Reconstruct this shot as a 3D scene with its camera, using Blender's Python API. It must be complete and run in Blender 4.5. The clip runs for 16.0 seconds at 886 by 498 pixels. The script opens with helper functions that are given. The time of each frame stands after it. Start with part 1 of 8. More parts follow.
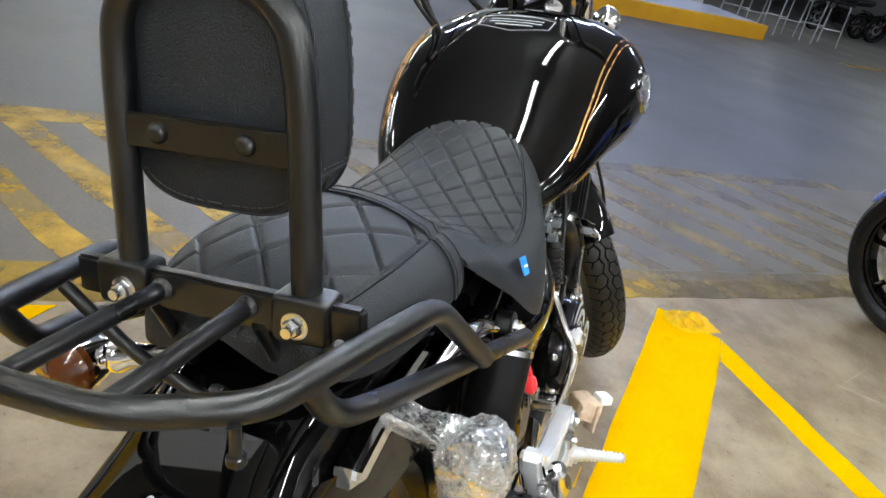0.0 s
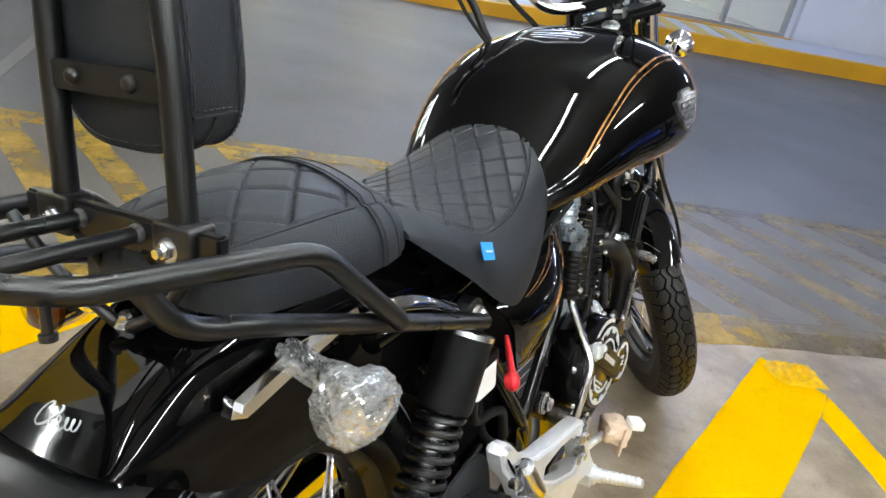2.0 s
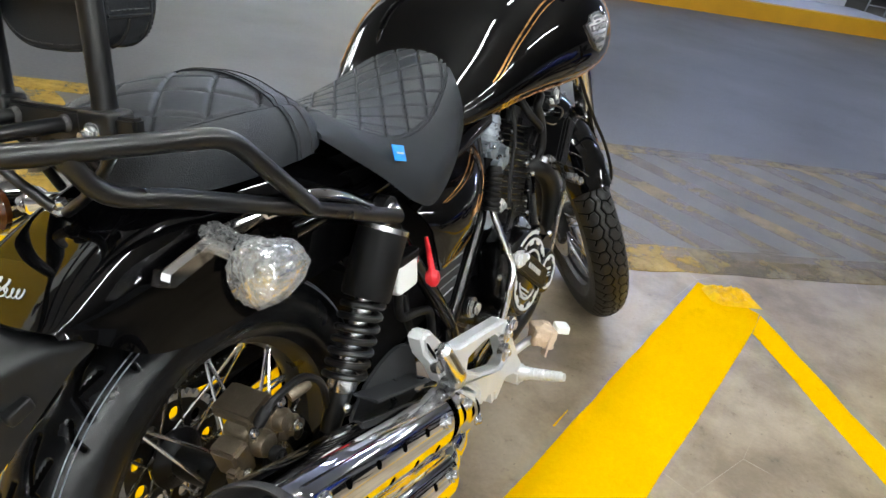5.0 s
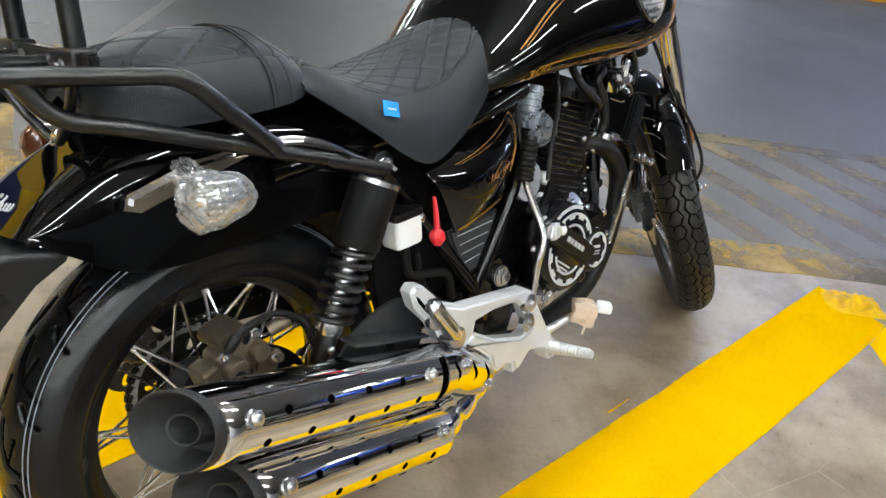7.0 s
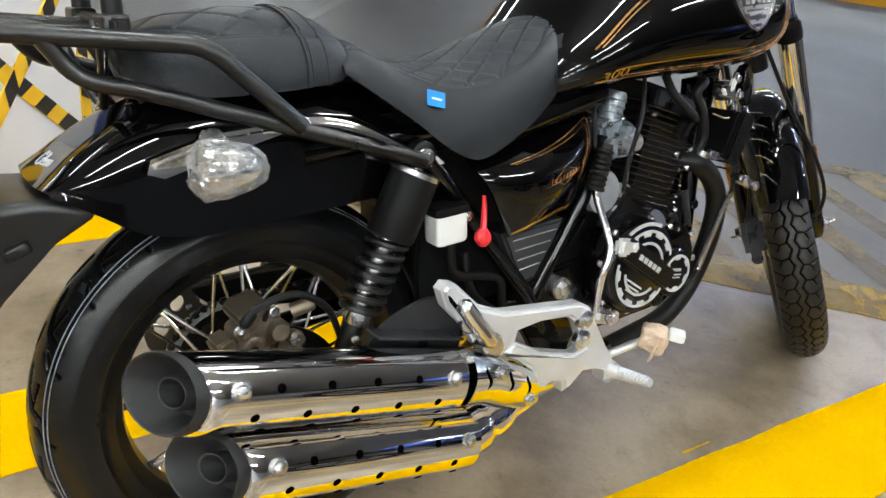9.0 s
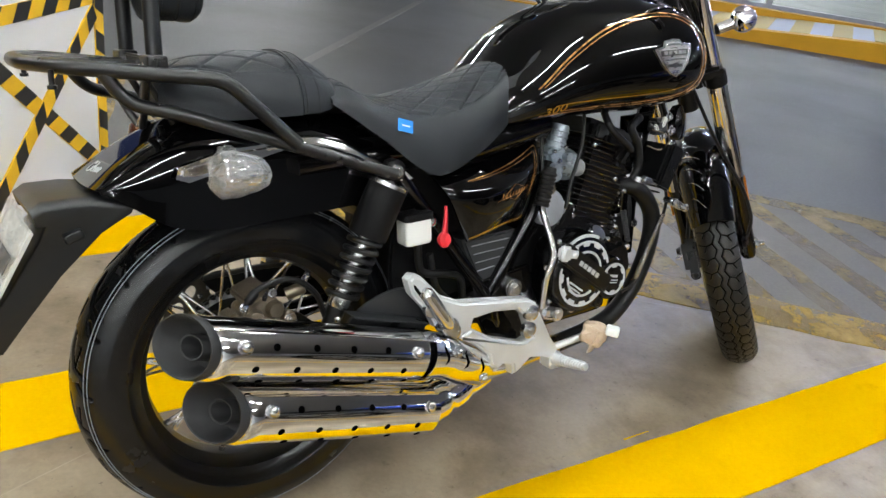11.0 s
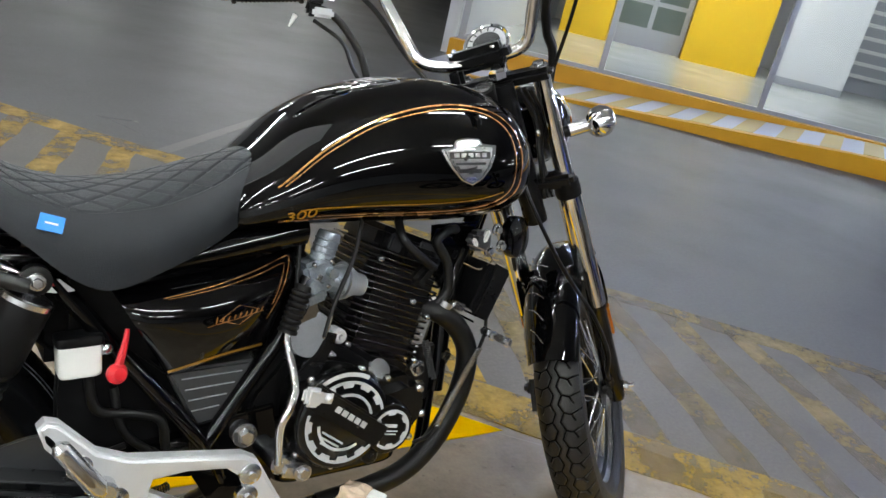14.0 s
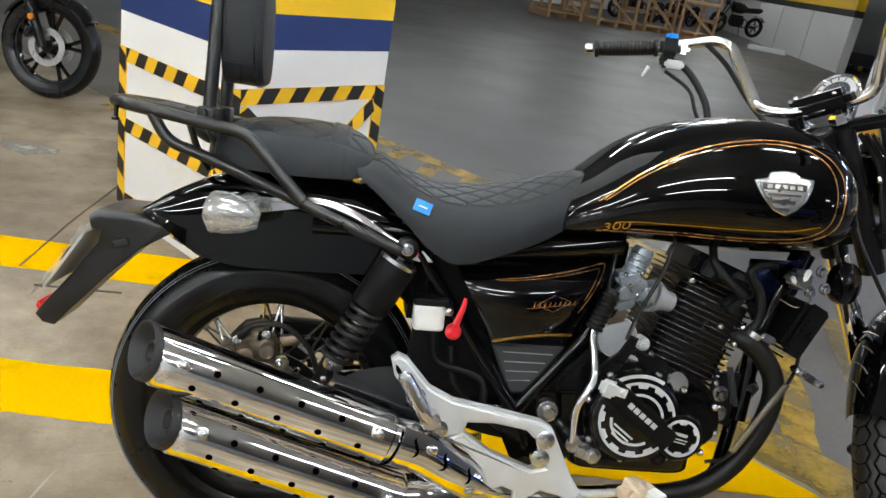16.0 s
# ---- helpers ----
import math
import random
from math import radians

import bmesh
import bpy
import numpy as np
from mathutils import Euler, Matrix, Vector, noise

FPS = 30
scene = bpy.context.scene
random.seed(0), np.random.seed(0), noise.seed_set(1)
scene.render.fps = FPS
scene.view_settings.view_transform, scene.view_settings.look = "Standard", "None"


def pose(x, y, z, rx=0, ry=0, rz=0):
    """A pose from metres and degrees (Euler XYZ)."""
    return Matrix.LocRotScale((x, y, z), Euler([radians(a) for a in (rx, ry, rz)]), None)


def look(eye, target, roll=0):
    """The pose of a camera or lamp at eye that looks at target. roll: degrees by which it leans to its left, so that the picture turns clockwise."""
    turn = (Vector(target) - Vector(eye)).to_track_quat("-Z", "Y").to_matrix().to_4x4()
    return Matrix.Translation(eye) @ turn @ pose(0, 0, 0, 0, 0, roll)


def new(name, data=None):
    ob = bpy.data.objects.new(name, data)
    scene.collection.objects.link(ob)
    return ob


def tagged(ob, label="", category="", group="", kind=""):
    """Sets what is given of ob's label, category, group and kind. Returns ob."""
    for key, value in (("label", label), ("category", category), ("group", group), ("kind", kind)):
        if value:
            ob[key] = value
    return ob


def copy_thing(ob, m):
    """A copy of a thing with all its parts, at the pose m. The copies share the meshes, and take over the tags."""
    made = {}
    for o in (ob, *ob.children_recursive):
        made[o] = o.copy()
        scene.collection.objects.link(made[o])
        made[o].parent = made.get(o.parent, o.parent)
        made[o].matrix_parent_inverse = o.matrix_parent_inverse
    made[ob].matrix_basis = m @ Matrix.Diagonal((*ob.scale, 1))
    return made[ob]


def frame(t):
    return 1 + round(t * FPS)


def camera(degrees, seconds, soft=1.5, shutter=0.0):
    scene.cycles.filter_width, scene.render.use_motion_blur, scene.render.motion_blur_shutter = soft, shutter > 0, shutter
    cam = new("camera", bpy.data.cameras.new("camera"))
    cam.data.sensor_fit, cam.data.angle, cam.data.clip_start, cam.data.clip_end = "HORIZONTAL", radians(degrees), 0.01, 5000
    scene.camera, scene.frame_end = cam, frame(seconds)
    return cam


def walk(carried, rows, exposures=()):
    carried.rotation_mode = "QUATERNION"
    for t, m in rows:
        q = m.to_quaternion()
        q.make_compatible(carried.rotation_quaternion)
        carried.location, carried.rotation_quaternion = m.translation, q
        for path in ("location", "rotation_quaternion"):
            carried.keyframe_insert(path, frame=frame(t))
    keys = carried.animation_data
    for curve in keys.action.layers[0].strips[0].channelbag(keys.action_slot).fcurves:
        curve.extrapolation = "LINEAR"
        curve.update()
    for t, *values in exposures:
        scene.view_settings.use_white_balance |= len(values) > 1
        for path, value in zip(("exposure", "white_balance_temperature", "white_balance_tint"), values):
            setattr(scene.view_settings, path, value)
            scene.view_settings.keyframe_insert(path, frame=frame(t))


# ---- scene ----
from mathutils.geometry import tessellate_polygon
cam = camera(58.6, 16.0)

# seconds, eye, target, roll
PATH = [
    (0, (-0.664, -0.124, 1.203), (1.099, 0.292, 0.357), 15.2),
    (0.5, (-0.721, -0.174, 1.216), (1.073, 0.225, 0.426), 14.9),
    (1, (-0.689, -0.259, 1.212), (1.113, 0.162, 0.454), 14.4),
    (1.5, (-0.633, -0.365, 1.195), (1.090, 0.282, 0.412), 13.0),
    (2, (-0.610, -0.385, 1.190), (1.020, 0.438, 0.373), 13.1),
    (2.5, (-0.584, -0.322, 1.185), (1.050, 0.476, 0.353), 12.2),
    (3, (-0.541, -0.236, 1.176), (1.135, 0.413, 0.298), 10.8),
    (3.5, (-0.539, -0.244, 1.168), (1.145, 0.327, 0.252), 11.5),
    (4, (-0.576, -0.366, 1.176), (1.090, 0.272, 0.271), 12.0),
    (4.5, (-0.617, -0.479, 1.172), (1.010, 0.259, 0.272), 12.7),
    (5, (-0.683, -0.534, 1.171), (0.953, 0.205, 0.291), 12.1),
    (5.2, (-0.716, -0.560, 1.157), (0.925, 0.165, 0.273), 11.9),
    (7.3, (-0.523, -0.805, 1.169), (0.812, 0.342, 0.218), 9.0),
    (7.5, (-0.503, -0.789, 1.167), (0.819, 0.375, 0.219), 9.3),
    (8, (-0.464, -0.743, 1.165), (0.842, 0.449, 0.230), 10.1),
    (8.5, (-0.423, -0.768, 1.151), (0.864, 0.440, 0.211), 9.9),
    (9, (-0.404, -0.898, 1.141), (0.689, 0.477, 0.185), 8.5),
    (9.2, (-0.407, -0.939, 1.134), (0.663, 0.456, 0.178), 9.5),
    (11.3, (-0.531, -1.166, 1.215), (0.603, 0.259, 0.389), 8.6),
    (11.5, (-0.525, -1.175, 1.217), (0.622, 0.249, 0.406), 7.2),
    (12, (-0.446, -1.195, 1.225), (0.733, 0.221, 0.449), 6.9),
    (12.5, (-0.268, -1.231, 1.232), (0.912, 0.208, 0.499), 8.0),
    (13, (-0.132, -1.254, 1.245), (0.993, 0.242, 0.541), 10.9),
    (13.5, (-0.013, -1.188, 1.234), (1.107, 0.311, 0.530), 12.8),
    (14, (0.083, -1.105, 1.242), (1.204, 0.397, 0.543), 13.4),
    (14.5, (0.188, -1.123, 1.233), (0.884, 0.607, 0.509), 11.2),
    (15, (0.254, -1.178, 1.218), (0.568, 0.648, 0.463), 10.8),
    (15.5, (0.208, -1.252, 1.227), (0.424, 0.596, 0.496), 11.2),
    (16, (0.125, -1.373, 1.227), (0.354, 0.484, 0.520), 10.0),
]
walk(cam, [(t, look(eye, target, roll)) for t, eye, target, roll in PATH], exposures=[(0, 0.66), (3, 0.6), (5, 0.54), (9, 0.5), (11.5, 0.34), (12.5, 0.3), (13.5, 0.22), (14.5, 0.3), (15, 0.3), (16, 0.28)])

# ---------------------------------------------------------------- world
world = bpy.data.worlds.new("garage_air")
scene.world = world
world.use_nodes = True
world.node_tree.nodes["Background"].inputs[0].default_value = (0.8, 0.85, 0.9, 1)
world.node_tree.nodes["Background"].inputs[1].default_value = 0.02


# ---------------------------------------------------------------- materials
def material(name, color, rough=0.5, metal=0.0, vary=0.15, scale=8.0, bump=0.0, bump_scale=200.0, coat=0.0,
             rough_vary=0.1, second=None, amount=0.5, spec=0.5, alpha=1.0):
    """Principled surface with broad stains, fine grain and relief. second: a colour that stains show."""
    m = bpy.data.materials.new(name)
    m.use_nodes = True
    nt = m.node_tree
    b = nt.nodes["Principled BSDF"]
    tc = nt.nodes.new("ShaderNodeTexCoord")
    big = nt.nodes.new("ShaderNodeTexNoise")
    big.inputs["Scale"].default_value, big.inputs["Detail"].default_value = scale, 6
    fine = nt.nodes.new("ShaderNodeTexNoise")
    fine.inputs["Scale"].default_value, fine.inputs["Detail"].default_value = bump_scale, 3
    for n in (big, fine):
        nt.links.new(tc.outputs["Object"], n.inputs["Vector"])
    dark = tuple(c * (1 - vary) for c in color)
    lite = tuple(min(1, c * (1 + vary)) for c in color)
    ramp = nt.nodes.new("ShaderNodeMixRGB")
    ramp.inputs[1].default_value, ramp.inputs[2].default_value = (*dark, 1), (*lite, 1)
    nt.links.new(big.outputs["Fac"], ramp.inputs[0])
    out = ramp
    grain = nt.nodes.new("ShaderNodeMixRGB")
    grain.blend_type = "OVERLAY"
    grain.inputs[0].default_value = min(0.5, vary)
    nt.links.new(out.outputs[0], grain.inputs[1])
    nt.links.new(fine.outputs["Fac"], grain.inputs[2])
    out = grain
    if second:
        st = nt.nodes.new("ShaderNodeTexNoise")
        st.inputs["Scale"].default_value, st.inputs["Detail"].default_value = scale * 0.6, 9
        st.inputs["Roughness"].default_value = 0.68
        nt.links.new(tc.outputs["Object"], st.inputs["Vector"])
        cr = nt.nodes.new("ShaderNodeValToRGB")
        cr.color_ramp.elements[0].position, cr.color_ramp.elements[1].position = 1 - amount - 0.06, 1 - amount + 0.1
        nt.links.new(st.outputs["Fac"], cr.inputs[0])
        mx = nt.nodes.new("ShaderNodeMixRGB")
        mx.inputs[2].default_value = (*second, 1)
        nt.links.new(cr.outputs[0], mx.inputs[0])
        nt.links.new(out.outputs[0], mx.inputs[1])
        out = mx
    nt.links.new(out.outputs[0], b.inputs["Base Color"])
    mr = nt.nodes.new("ShaderNodeMapRange")
    mr.inputs["To Min"].default_value, mr.inputs["To Max"].default_value = max(0.0, rough - rough_vary), min(1, rough + rough_vary)
    nt.links.new(big.outputs["Fac"], mr.inputs["Value"])
    nt.links.new(mr.outputs[0], b.inputs["Roughness"])
    b.inputs["Metallic"].default_value = metal
    b.inputs["Coat Weight"].default_value = coat
    b.inputs["Coat Roughness"].default_value = 0.03
    b.inputs["Specular IOR Level"].default_value = spec
    b.inputs["Alpha"].default_value = alpha
    if bump:
        bp = nt.nodes.new("ShaderNodeBump")
        bp.inputs["Strength"].default_value, bp.inputs["Distance"].default_value = bump, 0.002
        nt.links.new(fine.outputs["Fac"], bp.inputs["Height"])
        nt.links.new(bp.outputs[0], b.inputs["Normal"])
    return m


def lamp_material(name, color, strength):
    m = bpy.data.materials.new(name)
    m.use_nodes = True
    b = m.node_tree.nodes["Principled BSDF"]
    b.inputs["Base Color"].default_value = (*color, 1)
    b.inputs["Emission Color"].default_value, b.inputs["Emission Strength"].default_value = (*color, 1), strength
    return m


def glass_material(name, color, rough=0.02, thin=0.6):
    """A clear sheet: mostly see-through, with a glossy face."""
    m = bpy.data.materials.new(name)
    m.use_nodes = True
    nt = m.node_tree
    b = nt.nodes["Principled BSDF"]
    b.inputs["Base Color"].default_value = (*color, 1)
    b.inputs["Roughness"].default_value = rough
    b.inputs["Alpha"].default_value = 1 - thin
    b.inputs["Specular IOR Level"].default_value = 0.6
    return m


PAINT = material("gloss_black_paint", (0.0014, 0.0014, 0.0016), 0.05, vary=0.3, scale=3, coat=0.72, rough_vary=0.02, bump_scale=400, spec=0.02)
TUBE = material("satin_black_tube", (0.003, 0.0032, 0.0036), 0.3, vary=0.25, scale=14, bump=0.15, bump_scale=900, rough_vary=0.08, spec=0.55)
PLASTIC = material("matt_black_plastic", (0.0055, 0.0055, 0.006), 0.46, vary=0.3, scale=12, bump=0.3, bump_scale=1200, spec=0.13)
VINYL = material("black_vinyl", (0.0165, 0.0188, 0.0225), 0.42, vary=0.35, scale=9, bump=0.5, bump_scale=620, rough_vary=0.1, spec=0.24)
# pale grey-blue for the highlight painted on the tyre shoulder
SHOULDERGLINT = material("painted_shoulder_glint", (0.2, 0.22, 0.25), 0.5, vary=0.3, scale=8)
ORANGE = material("orange_sticker", (0.75, 0.16, 0.02), 0.4, vary=0.1, scale=30)
STITCH = material("black_thread", (0.01, 0.01, 0.011), 0.8, vary=0.3, scale=60)
RUBBER = material("tyre_rubber", (0.0052, 0.0055, 0.0062), 0.25, vary=0.2, scale=9, bump=0.06, bump_scale=700, second=(0.011, 0.0104, 0.0095), amount=0.25, spec=0.34)
DUSTY = material("dusty_tyre_rubber", (0.013, 0.0122, 0.0112), 0.42, vary=0.45, scale=9, bump=0.3, bump_scale=500, second=(0.03, 0.027, 0.022), amount=0.4, spec=0.35)
# near-black shade painted into the tread cuts and the bracket slot
CUTSHADE = material("painted_cut_shade", (0.0015, 0.0015, 0.0015), 0.8, vary=0.3, scale=20, spec=0.02)
SATIN = material("satin_alloy", (0.46, 0.48, 0.51), 0.38, 0.4, vary=0.2, scale=30, bump=0.3, bump_scale=500)
HOSE = material("black_rubber_hose", (0.0045, 0.0045, 0.0045), 0.46, vary=0.3, scale=20, bump=0.2, bump_scale=400, spec=0.3)
CHROME = material("chrome", (0.86, 0.86, 0.87), 0.06, 1.0, vary=0.04, scale=6, rough_vary=0.03)
ZINC = material("bright_zinc", (0.72, 0.73, 0.75), 0.22, 1.0, vary=0.12, scale=30, rough_vary=0.1)
ALLOY = material("cast_aluminium", (0.76, 0.775, 0.79), 0.36, 0.5, vary=0.16, scale=16, bump=0.4, bump_scale=700, rough_vary=0.1)
BRONZE = material("cast_bronze_grey", (0.2, 0.165, 0.12), 0.38, 0.8, vary=0.3, scale=40, bump=0.4, bump_scale=500)
ENGINE = material("black_engine_casting", (0.0035, 0.0035, 0.0038), 0.3, vary=0.3, scale=30, bump=0.35, bump_scale=600, spec=0.28)
FIN = material("black_fin_paint", (0.0025, 0.0025, 0.0027), 0.2, vary=0.3, scale=30, bump=0.2, bump_scale=600, spec=0.42)
GOLD = material("copper_gold_line", (0.5, 0.235, 0.075), 0.28, 0.6, vary=0.1, scale=30, coat=0.6)
# dull gold of tank lettering and line, also the cover's painted floor reflection
DULLGOLD = material("dull_gold_and_reflection", (0.3, 0.15, 0.02), 0.25, 0.4, vary=0.2, scale=20, coat=0.6)
WHITE = material("white_plastic", (0.78, 0.79, 0.76), 0.4, vary=0.06, scale=20)
RED = material("red_plastic", (0.72, 0.02, 0.03), 0.35, vary=0.1, scale=20)
BLUE = material("blue_tag", (0.01, 0.25, 0.78), 0.4, vary=0.08, scale=30)
AMBER = material("amber_lens", (0.5, 0.15, 0.012), 0.15, vary=0.1, scale=30, coat=0.5)
BROWNLENS = material("dark_amber_lens", (0.07, 0.02, 0.005), 0.12, vary=0.2, scale=40, coat=0.6)
TAPE = material("beige_paper_tape", (0.6, 0.46, 0.33), 0.7, vary=0.15, scale=40, bump=0.6, bump_scale=160)
WRAPCORE = material("chrome_under_film", (0.8, 0.8, 0.8), 0.1, vary=0.1, scale=40, metal=1.0, bump=0.5, bump_scale=60)
WELD = material("bare_weld", (0.07, 0.07, 0.07), 0.45, 0.5, vary=0.4, scale=60, bump=0.8, bump_scale=300)


def film_material(name, share):
    """Clear wrapping film: see-through, with sharp glints and pale crease lines."""
    m = bpy.data.materials.new(name)
    m.use_nodes = True
    nt = m.node_tree
    tc = nt.nodes.new("ShaderNodeTexCoord")
    warp = nt.nodes.new("ShaderNodeTexNoise")
    warp.inputs["Scale"].default_value, warp.inputs["Detail"].default_value = 45, 3
    nt.links.new(tc.outputs["Object"], warp.inputs["Vector"])
    bend = nt.nodes.new("ShaderNodeVectorMath")
    bend.operation = "MULTIPLY_ADD"
    bend.inputs[1].default_value = (0.03, 0.03, 0.03)
    nt.links.new(warp.outputs["Color"], bend.inputs[0])
    nt.links.new(tc.outputs["Object"], bend.inputs[2])
    folds = None
    for sc, wide in ((95, 0.035), (190, 0.05)):
        vo = nt.nodes.new("ShaderNodeTexVoronoi")
        vo.feature = "DISTANCE_TO_EDGE"
        vo.inputs["Scale"].default_value = sc
        nt.links.new(bend.outputs[0], vo.inputs["Vector"])
        mr = nt.nodes.new("ShaderNodeMapRange")
        mr.inputs["From Min"].default_value, mr.inputs["From Max"].default_value = wide, 0.0
        nt.links.new(vo.outputs["Distance"], mr.inputs["Value"])
        if folds is None:
            folds = mr.outputs[0]
        else:
            mx = nt.nodes.new("ShaderNodeMath")
            mx.operation = "MAXIMUM"
            nt.links.new(folds, mx.inputs[0])
            nt.links.new(mr.outputs[0], mx.inputs[1])
            folds = mx.outputs[0]
    gl = nt.nodes.new("ShaderNodeBsdfGlossy")
    gl.inputs["Color"].default_value, gl.inputs["Roughness"].default_value = (0.97, 0.98, 0.99, 1), 0.12
    bp = nt.nodes.new("ShaderNodeBump")
    bp.inputs["Strength"].default_value, bp.inputs["Distance"].default_value = 0.9, 0.003
    nt.links.new(folds, bp.inputs["Height"])
    nt.links.new(bp.outputs[0], gl.inputs["Normal"])
    tr = nt.nodes.new("ShaderNodeBsdfTransparent")
    sheet = nt.nodes.new("ShaderNodeMixShader")
    sheet.inputs[0].default_value = share
    nt.links.new(tr.outputs[0], sheet.inputs[1])
    nt.links.new(gl.outputs[0], sheet.inputs[2])
    df = nt.nodes.new("ShaderNodeBsdfDiffuse")
    df.inputs["Color"].default_value = (0.75, 0.77, 0.78, 1)
    lines = nt.nodes.new("ShaderNodeMath")
    lines.operation = "MULTIPLY"
    lines.inputs[1].default_value = 0.42
    nt.links.new(folds, lines.inputs[0])
    mx = nt.nodes.new("ShaderNodeMixShader")
    nt.links.new(lines.outputs[0], mx.inputs[0])
    nt.links.new(sheet.outputs[0], mx.inputs[1])
    nt.links.new(df.outputs[0], mx.inputs[2])
    nt.links.new(mx.outputs[0], nt.nodes["Material Output"].inputs["Surface"])
    return m


CLING = film_material("cling_film", 0.3)
GLASS = glass_material("shop_glass", (0.01, 0.012, 0.012), 0.02, 0.94)
LANE = material("grey_floor_coating", (0.1, 0.098, 0.099), 0.48, vary=0.26, scale=1.1, bump=0.15, bump_scale=60, second=(0.08, 0.077, 0.074), amount=0.46, rough_vary=0.14, spec=0.25)
# black that paints the shade inside the shield holes and slots
HOLE = material("painted_hole_shade", (0.001, 0.001, 0.001), 0.9, vary=0.1, scale=30, spec=0.0)
HATCHGROUND = material("dull_grey_floor", (0.127, 0.114, 0.101), 0.5, vary=0.28, scale=1.8, bump=0.2, bump_scale=80, second=(0.092, 0.082, 0.072), amount=0.46, rough_vary=0.12, spec=0.3)
SHOPFLOOR = material("pale_polished_floor", (0.66, 0.68, 0.66), 0.16, vary=0.06, scale=1.5, rough_vary=0.06)
YELLOW = material("yellow_floor_paint", (0.67, 0.375, 0.0006), 0.5, vary=0.09, scale=5, bump=0.3, bump_scale=120, second=(0.42, 0.225, 0.001), amount=0.33, spec=0.0)


def wear(m, cover, scale, most):
    """Paint worn through: gaps that show the floor."""
    nt = m.node_tree
    b = nt.nodes["Principled BSDF"]
    tc = nt.nodes.new("ShaderNodeTexCoord")
    n1 = nt.nodes.new("ShaderNodeTexNoise")
    n1.inputs["Scale"].default_value, n1.inputs["Detail"].default_value, n1.inputs["Roughness"].default_value = scale, 10, 0.72
    nt.links.new(tc.outputs["Object"], n1.inputs["Vector"])
    cr = nt.nodes.new("ShaderNodeValToRGB")
    cr.color_ramp.elements[0].position, cr.color_ramp.elements[1].position = 0.56 - cover * 0.4, 0.90 - cover * 0.4
    cr.color_ramp.elements[1].color = (most, most, most, 1)
    nt.links.new(n1.outputs["Fac"], cr.inputs[0])
    nt.links.new(cr.outputs[0], b.inputs["Alpha"])
    return m


WORN = wear(material("worn_yellow_paint", (0.46, 0.28, 0.015), 0.46, vary=0.18, scale=4, bump=0.25, bump_scale=120, second=(0.3, 0.2, 0.05), amount=0.44), 0.7, 4.0, 0.92)
FADED = wear(material("faded_brown_paint", (0.235, 0.165, 0.04), 0.45, vary=0.25, scale=4, bump=0.2, bump_scale=120, second=(0.15, 0.112, 0.045), amount=0.5), 0.68, 3.0, 0.92)
SCUFFED = material("scuffed_yellow_paint", (0.62, 0.36, 0.002), 0.4, vary=0.25, scale=18, bump=0.8, bump_scale=60, second=(0.36, 0.19, 0.004), amount=0.4, spec=0.1)
WORNLINE = wear(material("well_worn_yellow_paint", (0.43, 0.27, 0.02), 0.46, vary=0.2, scale=4, bump=0.25, bump_scale=120, second=(0.27, 0.18, 0.04), amount=0.44), 0.69, 3.4, 0.9)
CHECKED = material("pale_yellow_paving_paint", (0.54, 0.4, 0.12), 0.5, vary=0.15, scale=3, second=(0.5, 0.42, 0.24), amount=0.35)
BADGE = material("dark_badge_field", (0.5, 0.5, 0.51), 0.3, 0.9, vary=0.25, scale=60, bump=0.3, bump_scale=300)
CHARCOAL = material("charcoal_cap_paint", (0.02, 0.02, 0.021), 0.5, vary=0.2, scale=30, bump=0.4, bump_scale=700, spec=0.3)


